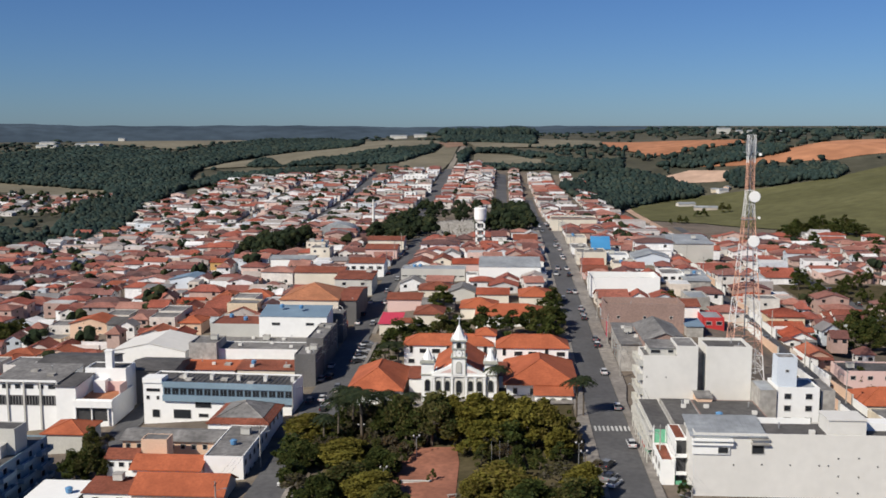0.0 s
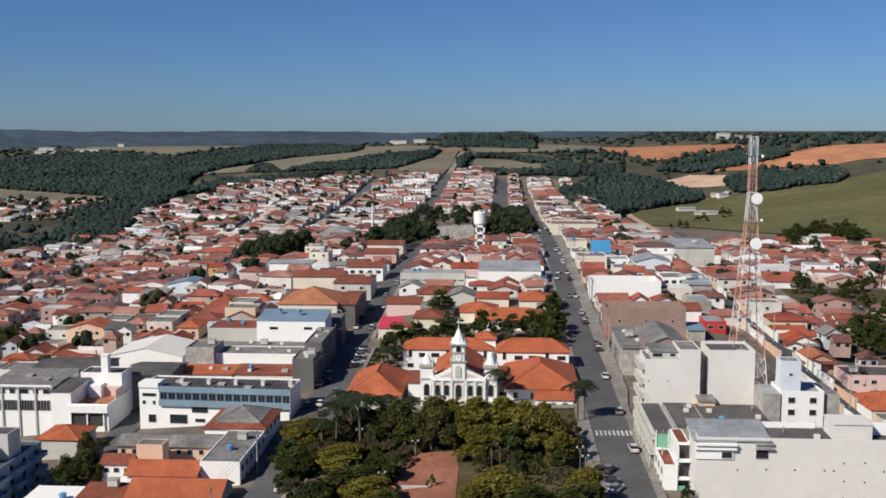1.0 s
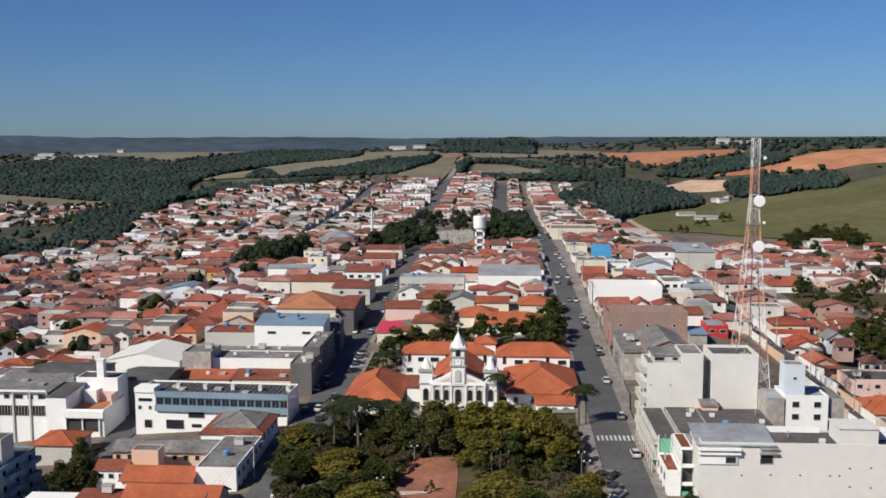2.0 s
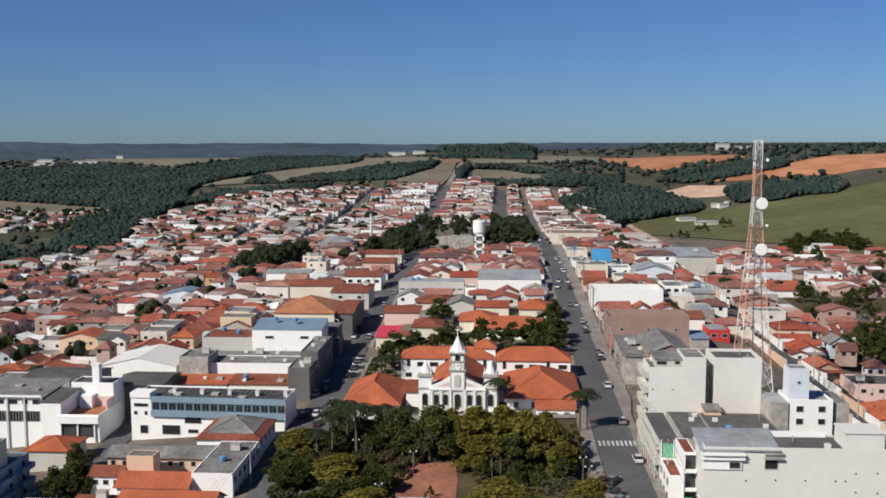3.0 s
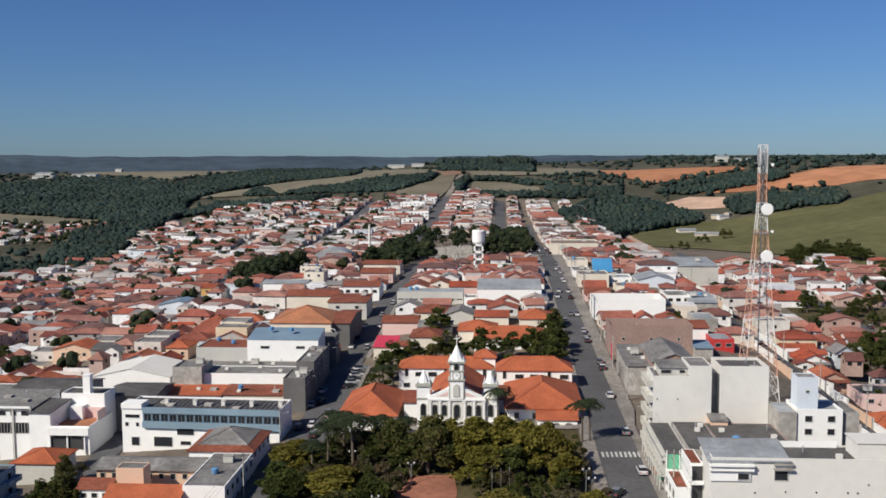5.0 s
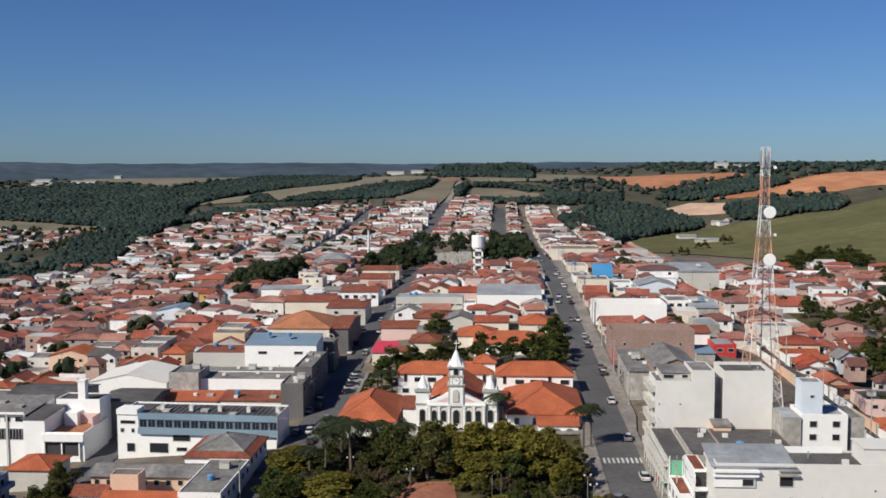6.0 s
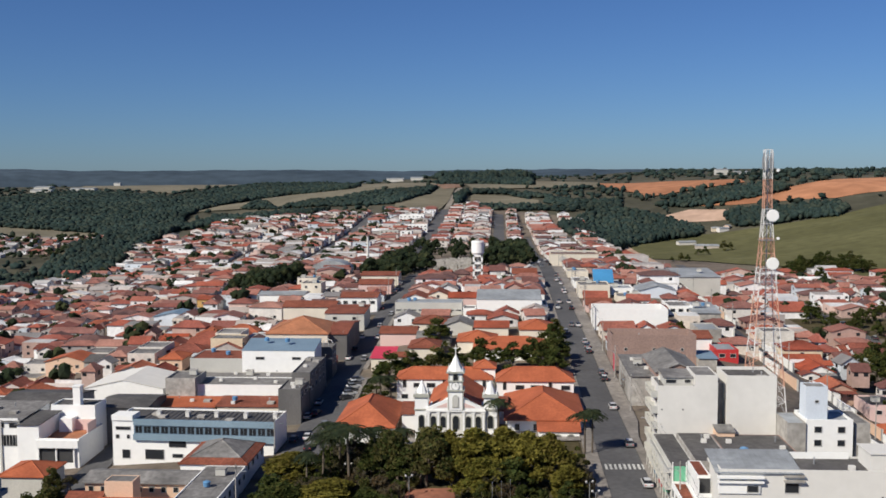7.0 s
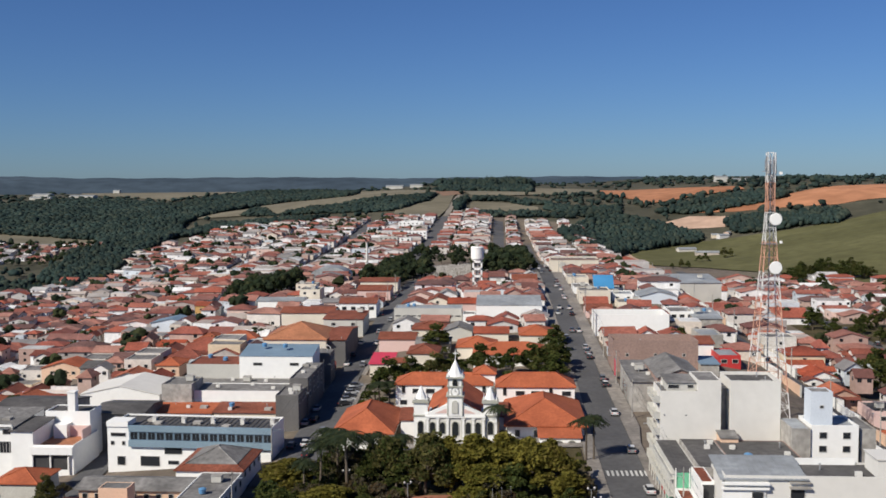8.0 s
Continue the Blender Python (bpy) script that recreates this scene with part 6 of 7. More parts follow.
for p, q, ya, yb, face in sorted(lots, key=lambda s: s[2]):
    cx0, cy = (p + q) / 2, (ya + yb) / 2
    if not inside(cx0, cy, TOWN) or any(a - 2 < cx0 < b + 2 and c - 2 < cy < d + 2 for a, b, c, d in KEEP):
        continue
    if any(a < q and p < b and c < yb and ya < d for a, b, c, d in FOOT):
        continue
    if 755 < cy < 1012 and abs(cx0 + 212.5 + (cy - 760) * 0.088) < 10.5:
        continue
    if rnd.random() < 0.05:
        BUSHES.append((cx0, cy, 1.0))
        continue
    deep, w = q - p, yb - ya
    d = min(deep - 1, rnd.uniform(11, 17))
    back = rnd.choice((0.0, 0.3, 0.5, 2.0))
    cx = p + back + d / 2 if face > 0 else q - back - d / 2
    h = rnd.choice((3.0, 3.1, 3.2, 3.3, 3.1, 3.2, 5.6, 6.2) if cy < 700 else (3.2, 3.4, 3.6, 5.8, 6.2, 3.3))
    z = terrain(cx, cy) + 0.35
    if near_count < 280 and cy < 515:
        near_count += 1
        fit = [s for s in range(len(SORTS)) if SORTS[s][0] <= w + 0.3] or [9]
        s = rnd.choice(fit)
        turn = ((90 if face > 0 else -90) if rnd.random() < 0.5 else 0) + (rnd.uniform(-5, 5) if cx < -110 else 0)
        m = pose(cx, cy, z, 0, 0, turn)
        if s in FIRST:
            copy_thing(FIRST[s], m)
        else:
            FIRST[s] = house(*SORTS[s])
            FIRST[s].matrix_basis = m
    else:
        far_house(cx, cy, d, w - 0.2, h, z)
    room = deep - d - back - 1.5
    if room > 4 and rnd.random() < 0.88:
        dd = min(room, rnd.uniform(4, 8))
        ax = (q - dd / 2 - 0.3) if face > 0 else (p + dd / 2 + 0.3)
        far_house(ax, cy + rnd.uniform(-1, 1), dd, w * rnd.uniform(0.5, 0.95), rnd.choice((2.6, 2.8, 3.0)), z)
    if rnd.random() < (0.3 if cy < 400 else 0.5 if cy < 700 else 0.9):
        BUSHES.append((cx0 + rnd.uniform(-4, 4), yb - 1, 0.6))

# ---------------------------------------------------------------- annexes in the yards of the centre
ar = random.Random(23)
for x0, x1, y0, y1 in ((-98, -51, 308, 507), (-40, 17, 316, 507), (32, 80, 310, 534), (-52, 17, 516, 518)):
    y = y0
    while y < y1 - 6:
        x = x0
        deep = ar.uniform(7, 10)
        while x < x1 - 5:
            w = min(ar.uniform(6, 11), x1 - x)
            box = (x, x + w, y, y + deep)
            clear = not any(a - 0.4 < box[1] and box[0] < b + 0.4 and c - 0.6 < box[3] and box[2] < d + 0.6 for a, b, c, d in FOOT)
            lane = 398 < y + deep / 2 < 410 and x < -48 or -21 < x + w / 2 < -2 and 455 < y < 485 or x > 72 and y < 390
            if clear and not lane and ar.random() < 0.85:
                far_house(x + w / 2, y + deep / 2, w - 0.5, deep - 0.6, ar.choice((2.7, 3.0, 3.2, 3.6)), terrain(x + w / 2, y + deep / 2) + 0.3)
            x += w + ar.choice((0.2, 0.6, 1.6))
        y += deep + ar.choice((0.3, 1.0))

# ---------------------------------------------------------------- yard walls between the houses
YARD = Form()
yr = random.Random(17)
for p, q, ya, yb, face in lots:
    cx, cy = (p + q) / 2, (ya + yb) / 2
    if not inside(cx, cy, TOWN) or any(a - 2 < cx < b + 2 and c - 2 < cy < d + 2 for a, b, c, d in KEEP) or any(a < q and p < b and c < yb and ya < d for a, b, c, d in FOOT):
        continue
    for _ in range(2):
        if yr.random() < 0.75:
            a = yr.uniform(p, q - 3)
            b = min(q, a + yr.uniform(3, 12))
            y = yr.choice((ya, yb)) + yr.uniform(-0.3, 0.3)
            lo, hi = min(terrain(a, y), terrain(b, y)), max(terrain(a, y), terrain(b, y))
            YARD.box(a, b, y - 0.1, y + 0.1, lo - 0.5, hi + yr.uniform(1.8, 3.2))
    if yr.random() < 0.6:
        x = (p if face > 0 else q) + yr.uniform(-0.2, 0.2)
        lo, hi = min(terrain(x, ya), terrain(x, yb)), max(terrain(x, ya), terrain(x, yb))
        YARD.box(x - 0.1, x + 0.1, ya + 0.4, yb - yr.uniform(0.4, 4), lo - 0.5, hi + yr.uniform(1.6, 2.6))
tagged(part("yard_walls", YARD, M["wall_far"]), "pale plastered yard walls between the many houses", "walls", kind="stuff")

# ---------------------------------------------------------------- trees
trnd = random.Random(5)


def lump(f, c, r, squash=0.8, rough=0.28, sub=1):
    """An uneven clump of foliage."""
    bm = bmesh.new()
    bmesh.ops.create_icosphere(bm, subdivisions=sub, radius=1.0)
    o = Vector((trnd.uniform(0, 99), trnd.uniform(0, 99), 0))
    vs = []
    for v in bm.verts:
        k = r * (1 + rough * 2 * noise.noise(v.co * 1.7 + o))
        vs.append((c[0] + v.co.x * k, c[1] + v.co.y * k, c[2] + v.co.z * k * squash))
    f.add(vs, [tuple(v.index for v in q.verts) for q in bm.faces])
    bm.free()


def leaves(f, c, r, n, size):
    """Single leaf sprays in and round a clump, lying any way."""
    for _ in range(n):
        a, u = trnd.uniform(0, 6.2832), trnd.uniform(-0.75, 1)
        k = math.sqrt(1 - u * u)
        p = Vector(c) + Vector((k * math.cos(a), k * math.sin(a), u * 0.8)) * r * trnd.triangular(0.55, 1.45, 1.0)
        s = Vector((trnd.gauss(0, 1), trnd.gauss(0, 1), trnd.gauss(0, 0.7))).normalized()
        t = s.cross(Vector((trnd.gauss(0, 1), trnd.gauss(0, 1), trnd.gauss(0, 1)))).normalized()
        w, h = size * trnd.uniform(0.5, 1.35), size * trnd.uniform(0.5, 1.2)
        f.add([p - s * w, p - t * h * 0.6, p + s * w, p + t * h], [(0, 1, 2, 3)])


def tree(height, spread, clumps, leaf, label, leafy=70, size=0.26, category="tree"):
    t = thing(category, 0, 0, 0, label, category, "trees of the town" if category == "tree" else "shrubs of the square")
    tr, cr = Form(), Form()
    fork = height * 0.38
    tr.rod((0, 0, -0.6), (0.1, 0.05, fork), 0.028 * height, 0.02 * height, 8)
    lean = Vector((trnd.uniform(-0.12, 0.12), trnd.uniform(-0.12, 0.12))) * spread
    for k in range(clumps):
        a = 2.4 * k + trnd.uniform(-0.7, 0.7)
        q = math.sqrt((k + 0.4) / clumps) * trnd.uniform(0.75, 1.12)
        lobe = 0.80 + 0.20 * math.sin(3 * a + spread)
        x, y = spread * lobe * 0.78 * q * math.cos(a) + lean.x, spread * lobe * 0.78 * q * math.sin(a) + lean.y
        z = height * (0.86 - 0.56 * q * q) + trnd.uniform(-0.15, 0.10) * height
        r = spread * trnd.uniform(0.10, 0.24)
        if k % 2 == 0:
            tr.rod((0.1, 0.05, fork * trnd.uniform(0.8, 1)), (x * 0.85, y * 0.85, z - r * 0.2), 0.011 * height, 0.004 * height, 5)
        lump(cr, (x, y, z), r * 0.66, 0.75, 0.45, 1)
        leaves(cr, (x, y, z), r, leafy, size)
    part("trunk", tr, M["bark"], t)
    part("crown", cr, M[leaf], t)
    return t


def palm(height, label, fronds=34):
    t = thing("palm_tree", 0, 0, 0, label, "palm tree", "palms of the square")
    tr = Form()
    for k in range(5):
        a, b = k / 5, (k + 1) / 5
        tr.rod((0.25 * a * a, 0, height * a - (0.5 if k == 0 else 0)), (0.25 * b * b, 0, height * b), 0.21 - 0.08 * a, 0.21 - 0.08 * b, 8)
    part("trunk", tr, M["bark"], t)
    cr = Form()
    for k in range(fronds):
        a = 2.399 * k
        up = trnd.uniform(-0.55, 1.0)
        d, prev = Vector((math.cos(a), math.sin(a), 0)), Vector((0.25, 0, height))
        s = Vector((-d.y, d.x, 0))
        for j in range(6):
            q = (j + 1) / 6
            nxt = Vector((0.25, 0, height)) + d * 3.1 * q + Vector((0, 0, up * 2.2 * q - (1.1 + up) * 1.7 * q * q))
            for side in (-1, 1):
                w = 0.5 * math.sin(3.1416 * min(0.95, q * 0.85 + 0.1))
                drop = Vector((0, 0, -0.35 * w))
                for e in (0, 0.5):
                    p0, p1 = prev.lerp(nxt, e), prev.lerp(nxt, e + 0.36)
                    cr.add([p0, p1, p1 + s * side * w + drop + d * 0.2, p0 + s * side * w + drop + d * 0.2], [(0, 1, 2, 3)])
            prev = nxt
    part("crown", cr, M["leaf_park"], t, "drooping green palm fronds")
    return t


KINDS = {
    "big": (10.0, 6.0, 46, "leaf", "broad dark green shade tree in the town square", 130, 0.36),
    "round": (7.5, 4.4, 22, "leaf", "rounded dense green tree beside the street", 70, 0.30),
    "yellow": (10.6, 5.4, 46, "leaf_yellow", "broad olive-yellow tree in the town square", 130, 0.37),
    "shrub": (2.6, 2.0, 8, "leaf", "low green shrub in the square", 50, 0.22, "shrub"),
    "small": (5.0, 2.7, 8, "leaf", "small green garden tree between the houses", 60, 0.24),
    "dry": (6.0, 3.6, 9, "leaf_dry", "thin tree with reddish dry foliage", 60, 0.24),
}
MADE = {}


def plant(kind, x, y, size=1.0, z=None, tall=None):
    m = pose(x, y, terrain(x, y) + 0.3 if z is None else z, 0, 0, trnd.uniform(0, 360))
    if kind not in MADE:
        MADE[kind] = palm(10.5, "tall palm with a slim trunk beside the church") if kind == "palm" else tree(*KINDS[kind])
        ob = MADE[kind]
        ob.matrix_basis = m
    else:
        ob = copy_thing(MADE[kind], m)
    ob.scale = (size * trnd.uniform(0.85, 1.2), size * trnd.uniform(0.85, 1.2), size * (tall or trnd.uniform(0.84, 1.14)))
    return ob


WOOD_VALLEY = [(-1019, 1868), (-1023, 2087), (-948, 2207), (-807, 2100), (-656, 1942), (-637, 2232), (-684, 2858), (-595, 3117), (-291, 2023), (-264, 1700), (-396, 1846), (-461, 1686), (-481, 1526), (-472, 1441), (-405, 1236), (-375, 1087), (-380, 1020), (-338, 832), (-355, 855), (-385, 902), (-424, 1029), (-449, 1100), (-552, 1321), (-644, 1380), (-781, 1431)]
WOOD_STRIP = [(-402, 1520), (-396, 1604), (-326, 1424), (-280, 1448), (-231, 1464), (-167, 1508), (-101, 1568), (-99, 1580), (-108, 1448), (-138, 1328), (-177, 1316), (-228, 1344), (-325, 1420), (-395, 1492)]
WOOD_DELL = [(-465, 1038), (-432, 1049), (-380, 1014), (-333, 821), (-341, 782), (-399, 833), (-424, 909), (-428, 955)]
WOOD_EASTDELL = [(69, 1092), (94, 1180), (135, 1248), (172, 1208), (195, 1180), (228, 1112), (212, 1088), (178, 1072), (123, 976), (84, 880), (70, 900), (64, 1072)]
WOOD_HILLWOOD = [(259, 1154), (273, 1173), (308, 1158), (330, 1147), (374, 1125), (376, 1095), (352, 1058), (326, 1090), (296, 1089), (260, 1114)]
WOOD_HEDGE = [(190, 1278), (258, 1331), (320, 1312), (356, 1287), (349, 1225), (305, 1223), (232, 1233)]
WOOD_CREST = [(-160, 2453), (-182, 3575), (-58, 3535), (102, 3138), (52, 1614), (-29, 1754), (-100, 1769)]
WOOD_CENTRE = [(-40, 1512), (7, 1484), (56, 1424), (93, 1364), (127, 1316), (165, 1376), (150, 1252), (105, 1228), (80, 1280), (53, 1348), (7, 1444), (-39, 1448)]
WOOD_TERRACE = [(-30, 1268), (51, 1272), (91, 1232), (91, 1224), (49, 1236), (-29, 1228)]
WOOD_ROADTOP = [(-64, 1420), (-51, 1488), (-44, 1436), (-49, 1428), (-55, 1296), (-61, 1352)]
WOOD_FARMID = [(-438, 1324), (-411, 1424), (-331, 1372), (-269, 1308), (-229, 1304), (-228, 1296), (-252, 1228), (-303, 1256), (-362, 1252), (-385, 1184)]
WOOD_LEFTEDGE = [(-440, 807), (-393, 801), (-362, 765), (-399, 731)]
WOODS = [WOOD_VALLEY, WOOD_STRIP, WOOD_DELL, WOOD_EASTDELL, WOOD_HILLWOOD, WOOD_HEDGE, WOOD_CREST, WOOD_CENTRE, WOOD_TERRACE, WOOD_ROADTOP, WOOD_FARMID, WOOD_LEFTEDGE]


def woods():
    """The woods of the valley and the far hills, and single trees on the pastures."""
    wr = np.random.RandomState(3)
    shapes = []
    for sub in (2, 1):
        bm = bmesh.new()
        bmesh.ops.create_icosphere(bm, subdivisions=sub, radius=1.0)
        v = np.array([p.co[:] for p in bm.verts])
        faces = np.array([[p.index for p in q.verts] for q in bm.faces])
        bm.free()
        for k in range(6):
            o = Vector((7.3 * k, 3.1 * k, 1.7 * k))
            shapes.append((sub, v * np.array([1 + 1.0 * noise.noise(Vector(p) * 2.3 + o) for p in v])[:, None], faces))
    polys = [p for _, p in FIELDS]
    allv, allf, base = [], [], 0
    d = 480.0
    while d < 2860:
        s = max(4.6, d * 0.0040)
        n = int(1.12 * d / s * 1.3)
        for k in range(n):
            b = -0.56 + 1.12 * (k + wr.uniform(-0.45, 0.45)) / n - 0.062
            dd = d + wr.uniform(-0.5, 0.5) * s
            x, y = dd * math.sin(b), dd * math.cos(b)
            deep = any(inside(x, y, p) for p in WOODS)
            if deep and x > 40 and y > 1270 and noise.noise(Vector((x * 0.018, y * 0.010, 3.0))) < -0.08:
                continue
            if not deep:
                if inside(x, y, TOWN) or (x > 80 and y < 900 and wr.uniform() > 0.008) or (-45 < x + 62 < 30 and 1150 < y < 1560):
                    continue
                patch = noise.noise(Vector((x * 0.004, y * 0.0025, 8.0)))
                chance = 0.0 if any(inside(x, y, p) for p in polys) else (0.06 if patch > 0.22 else 0.008)
                if wr.uniform() > (chance if y > 900 else 0.04):
                    continue
            r = s * wr.choice((0.45, 0.55, 0.65, 0.8, 1.0))
            strip = any(inside(x, y, p) for p in (WOOD_STRIP, WOOD_FARMID, WOOD_CENTRE, WOOD_TERRACE))
            tall = wr.uniform(5, 11) * (0.7 if strip else 1.0) + 3.5 * noise.noise(Vector((x * 0.02, y * 0.012, 2.0)))
            if 2200 < y < 2700 and -220 < x < 90 and deep:
                tall += 9 + 9 * noise.noise(Vector((x * 0.03, y * 0.004, 4.0)))
            sub = 2 if dd < 850 else 1
            pick = shapes[wr.randint(6) + (0 if sub == 2 else 6)]
            a = wr.uniform(0, 6.28)
            c, q = math.cos(a), math.sin(a)
            v = pick[1]
            w = np.stack([x + r * (c * v[:, 0] - q * v[:, 1]), y + r * (q * v[:, 0] + c * v[:, 1]), terrain(x, y) + tall * 0.5 + v[:, 2] * tall * 0.42], 1)
            allv.append(w)
            allf.append(pick[2] + base)
            base += len(w)
        d += s * 0.8
    vs, fs = np.concatenate(allv), np.concatenate(allf)
    me = bpy.data.meshes.new("woods")
    me.vertices.add(len(vs))
    me.vertices.foreach_set("co", vs.ravel())
    me.loops.add(fs.size)
    me.loops.foreach_set("vertex_index", fs.ravel())
    me.polygons.add(len(fs))
    me.polygons.foreach_set("loop_start", np.arange(len(fs)) * 3)
    me.update(calc_edges=True)
    me.polygons.foreach_set("use_smooth", [True] * len(fs))
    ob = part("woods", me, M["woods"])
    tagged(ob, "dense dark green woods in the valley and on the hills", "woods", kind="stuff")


woods()

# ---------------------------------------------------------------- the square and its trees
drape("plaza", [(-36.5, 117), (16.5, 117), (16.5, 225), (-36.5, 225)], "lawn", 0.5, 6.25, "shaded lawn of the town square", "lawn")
drape("plaza_path", [(-21.5, 117), (-8, 117), (-8.5, 190), (-9.5, 199), (-18, 200), (-21.5, 180)], "redpaving", 0.6, 6.25, "reddish paved walk in the town square", "pavement")
drape("plaza_path", [(-27, 187), (-17, 185), (-9, 184), (-9, 191), (-17, 192), (-27, 193)], "redpaving", 0.61, 6.25, "reddish paved walk in the town square", "pavement")
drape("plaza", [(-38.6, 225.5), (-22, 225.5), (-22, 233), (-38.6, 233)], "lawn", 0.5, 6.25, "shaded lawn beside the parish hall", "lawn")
drape("forecourt", [(-21.9, 225.5), (17, 225.5), (17, 234), (-21.9, 234)], "pavement", 0.58, 6.25, "pale paved forecourt before the church", "pavement")
bench = None
for x, y, turn in ((-13, 162.6, 0), (-15, 154.4, 0), (-9, 172.0, 20), (-18, 170.8, 60)):
    m = pose(x, y, terrain(x, y) + 0.62, 0, 0, turn)
    if bench is None:
        bench = thing("bench", 0, 0, 0, "pale concrete bench on the red paving", "bench", "benches of the square")
        f = Form()
        f.box(-0.9, 0.9, -0.22, 0.22, 0.4, 0.48)
        part("seat", f, M["concrete"], bench)
        for q in (-0.7, 0.7):
            f = Form()
            f.box(q - 0.08, q + 0.08, -0.2, 0.2, 0, 0.4)
            part("leg", f, M["concrete"], bench)
        bench.matrix_basis = m
    else:
        copy_thing(bench, m)
for x, y in ((-1.9, 184.8), (-0.3, 185.2), (1.3, 185.6)):
    fp = thing("flagpole", x, y, terrain(x, y) + 0.5, "slim metal flagpole in the square", "flagpole", "flagpoles")
    f = Form()
    f.rod((0, 0, -0.3), (0, 0, 5.6), 0.05, 0.035, 6)
    part("pole", f, M["steel"], fp)
    f = Form()
    f.rod((0, 0, 5.6), (0, 0, 5.75), 0.08, 0.05, 6)
    part("finial", f, M["steel"], fp)
# kind, place, breadth and height of each tree of the square
for kind, x, y, size, tall in [
        ("yellow", -43.4, 212.0, 1.0, 0.61), ("round", -43.0, 197.0, 1.0, 0.86), ("big", -41.0, 191.0, 0.81, 0.81), ("dry", -35.3, 196.0, 1.19, 0.91), ("yellow", -32.3, 192.0, 0.9, 0.71),
        ("big", -23.9, 184.0, 0.63, 1.0), ("big", -30.4, 176.0, 0.87, 0.82), ("yellow", -24.5, 172.0, 1.06, 0.59), ("dry", -38.6, 176.0, 1.0, 1.11), ("round", -40.6, 181.0, 0.84, 1.01),
        ("big", -33.5, 168.0, 0.71, 1.09), ("big", -20.6, 164.0, 0.69, 0.99), ("big", -20.8, 204.0, 0.78, 1.5), ("big", -14.8, 200.5, 0.8, 1.6), ("round", -18.3, 200.0, 1.01, 1.18),
        ("small", -10.4, 226.0, 0.88, 0.89), ("big", -24.8, 204.0, 0.64, 1.4), ("yellow", -9.8, 201.0, 0.76, 1.4), ("yellow", -4.6, 201.0, 0.84, 1.33), ("yellow", 0.9, 200.5, 0.88, 1.28),
        ("yellow", 5.9, 197.0, 0.82, 1.33), ("yellow", 9.4, 196.0, 0.78, 1.36), ("yellow", 12.0, 192.0, 0.62, 1.0), ("dry", 15.0, 192.0, 0.62, 1.7), ("yellow", -2.5, 193.5, 0.76, 1.0),
        ("round", 3.2, 193.0, 0.97, 1.02), ("yellow", 0.8, 168.0, 1.1, 0.68), ("dry", 10.5, 172.0, 1.5, 0.85), ("yellow", 14.7, 168.0, 0.74, 1.04), ("dry", 18.2, 180.0, 0.6, 1.3),
        ("big", 11.5, 160.0, 0.76, 1.03), ("yellow", -4.3, 168.0, 0.6, 1.05), ("big", 3.8, 160.0, 0.76, 1.03), ("round", 16.6, 164.0, 0.59, 1.36), ("round", 3.1, 184.0, 0.34, 2.0)]:
    plant(kind, x, y, size * 1.34, tall=tall / 1.42)
for x, y, s in ((-33.8, 213.4, 1.0), (-36.9, 218.0, 0.9), (17.0, 216.0, 0.85), (18.6, 216.6, 0.88), (-0.9, 228.7, 0.85), (-31.0, 260.9, 0.8), (-28.6, 262.7, 0.75), (-20.2, 212.7, 0.8), (-36.0, 206.5, 1.0), (-30.5, 205.0, 1.15), (-26.2, 212.0, 0.9), (-38.0, 200.0, 0.85)):
    plant("palm", x, y, s * 1.3, tall=0.77)
for kind, x, y, s in [("small", -34.0, 276.1, 1.2), ("round", -31.2, 280.8, 1), ("round", -25.4, 289.3, 1), ("round", -19.3, 291.3, 1), ("round", -7.3, 290.4, 1), ("round", 2.9, 291.7, 1), ("round", 15.1, 299.5, 1),
                      ("round", 15.0, 281.5, 1), ("round", 12.0, 288.3, 1), ("round", 16.5, 292.5, 0.9), ("round", -19.9, 327.6, 1), ("small", -34.5, 267.5, 1.1),
                      ("round", -13.0, 293.1, 0.9), ("round", 8.0, 299.0, 0.9), ("small", -2.0, 299.0, 1.1), ("round", 16.2, 320.6, 0.9), ("round", 16.6, 333.4, 0.8)]:
    plant(kind, x, y, s * trnd.uniform(1.3, 1.6), tall=trnd.uniform(0.72, 0.9))
PARK = Form()


def park_tree(x, y, s):
    """A tall tree of the park and the cemetery."""
    z = terrain(x, y) + 0.2
    h = 11.5 * s
    PARK.rod((x, y, z - 0.5), (x, y, z + h * 0.6), 0.3, 0.15, 6)
    for k in range(9):
        a, q = 2.4 * k, math.sqrt((k + 0.3) / 9)
        c = (x + 3.9 * s * q * math.cos(a), y + 3.9 * s * q * math.sin(a), z + h * (0.82 - 0.48 * q * q) + trnd.uniform(-0.9, 0.9))
        r = s * trnd.uniform(1.7, 2.7)
        lump(PARK, c, r * 0.88, 0.9, 0.35, 1)
        leaves(PARK, c, r, 26, 0.5)


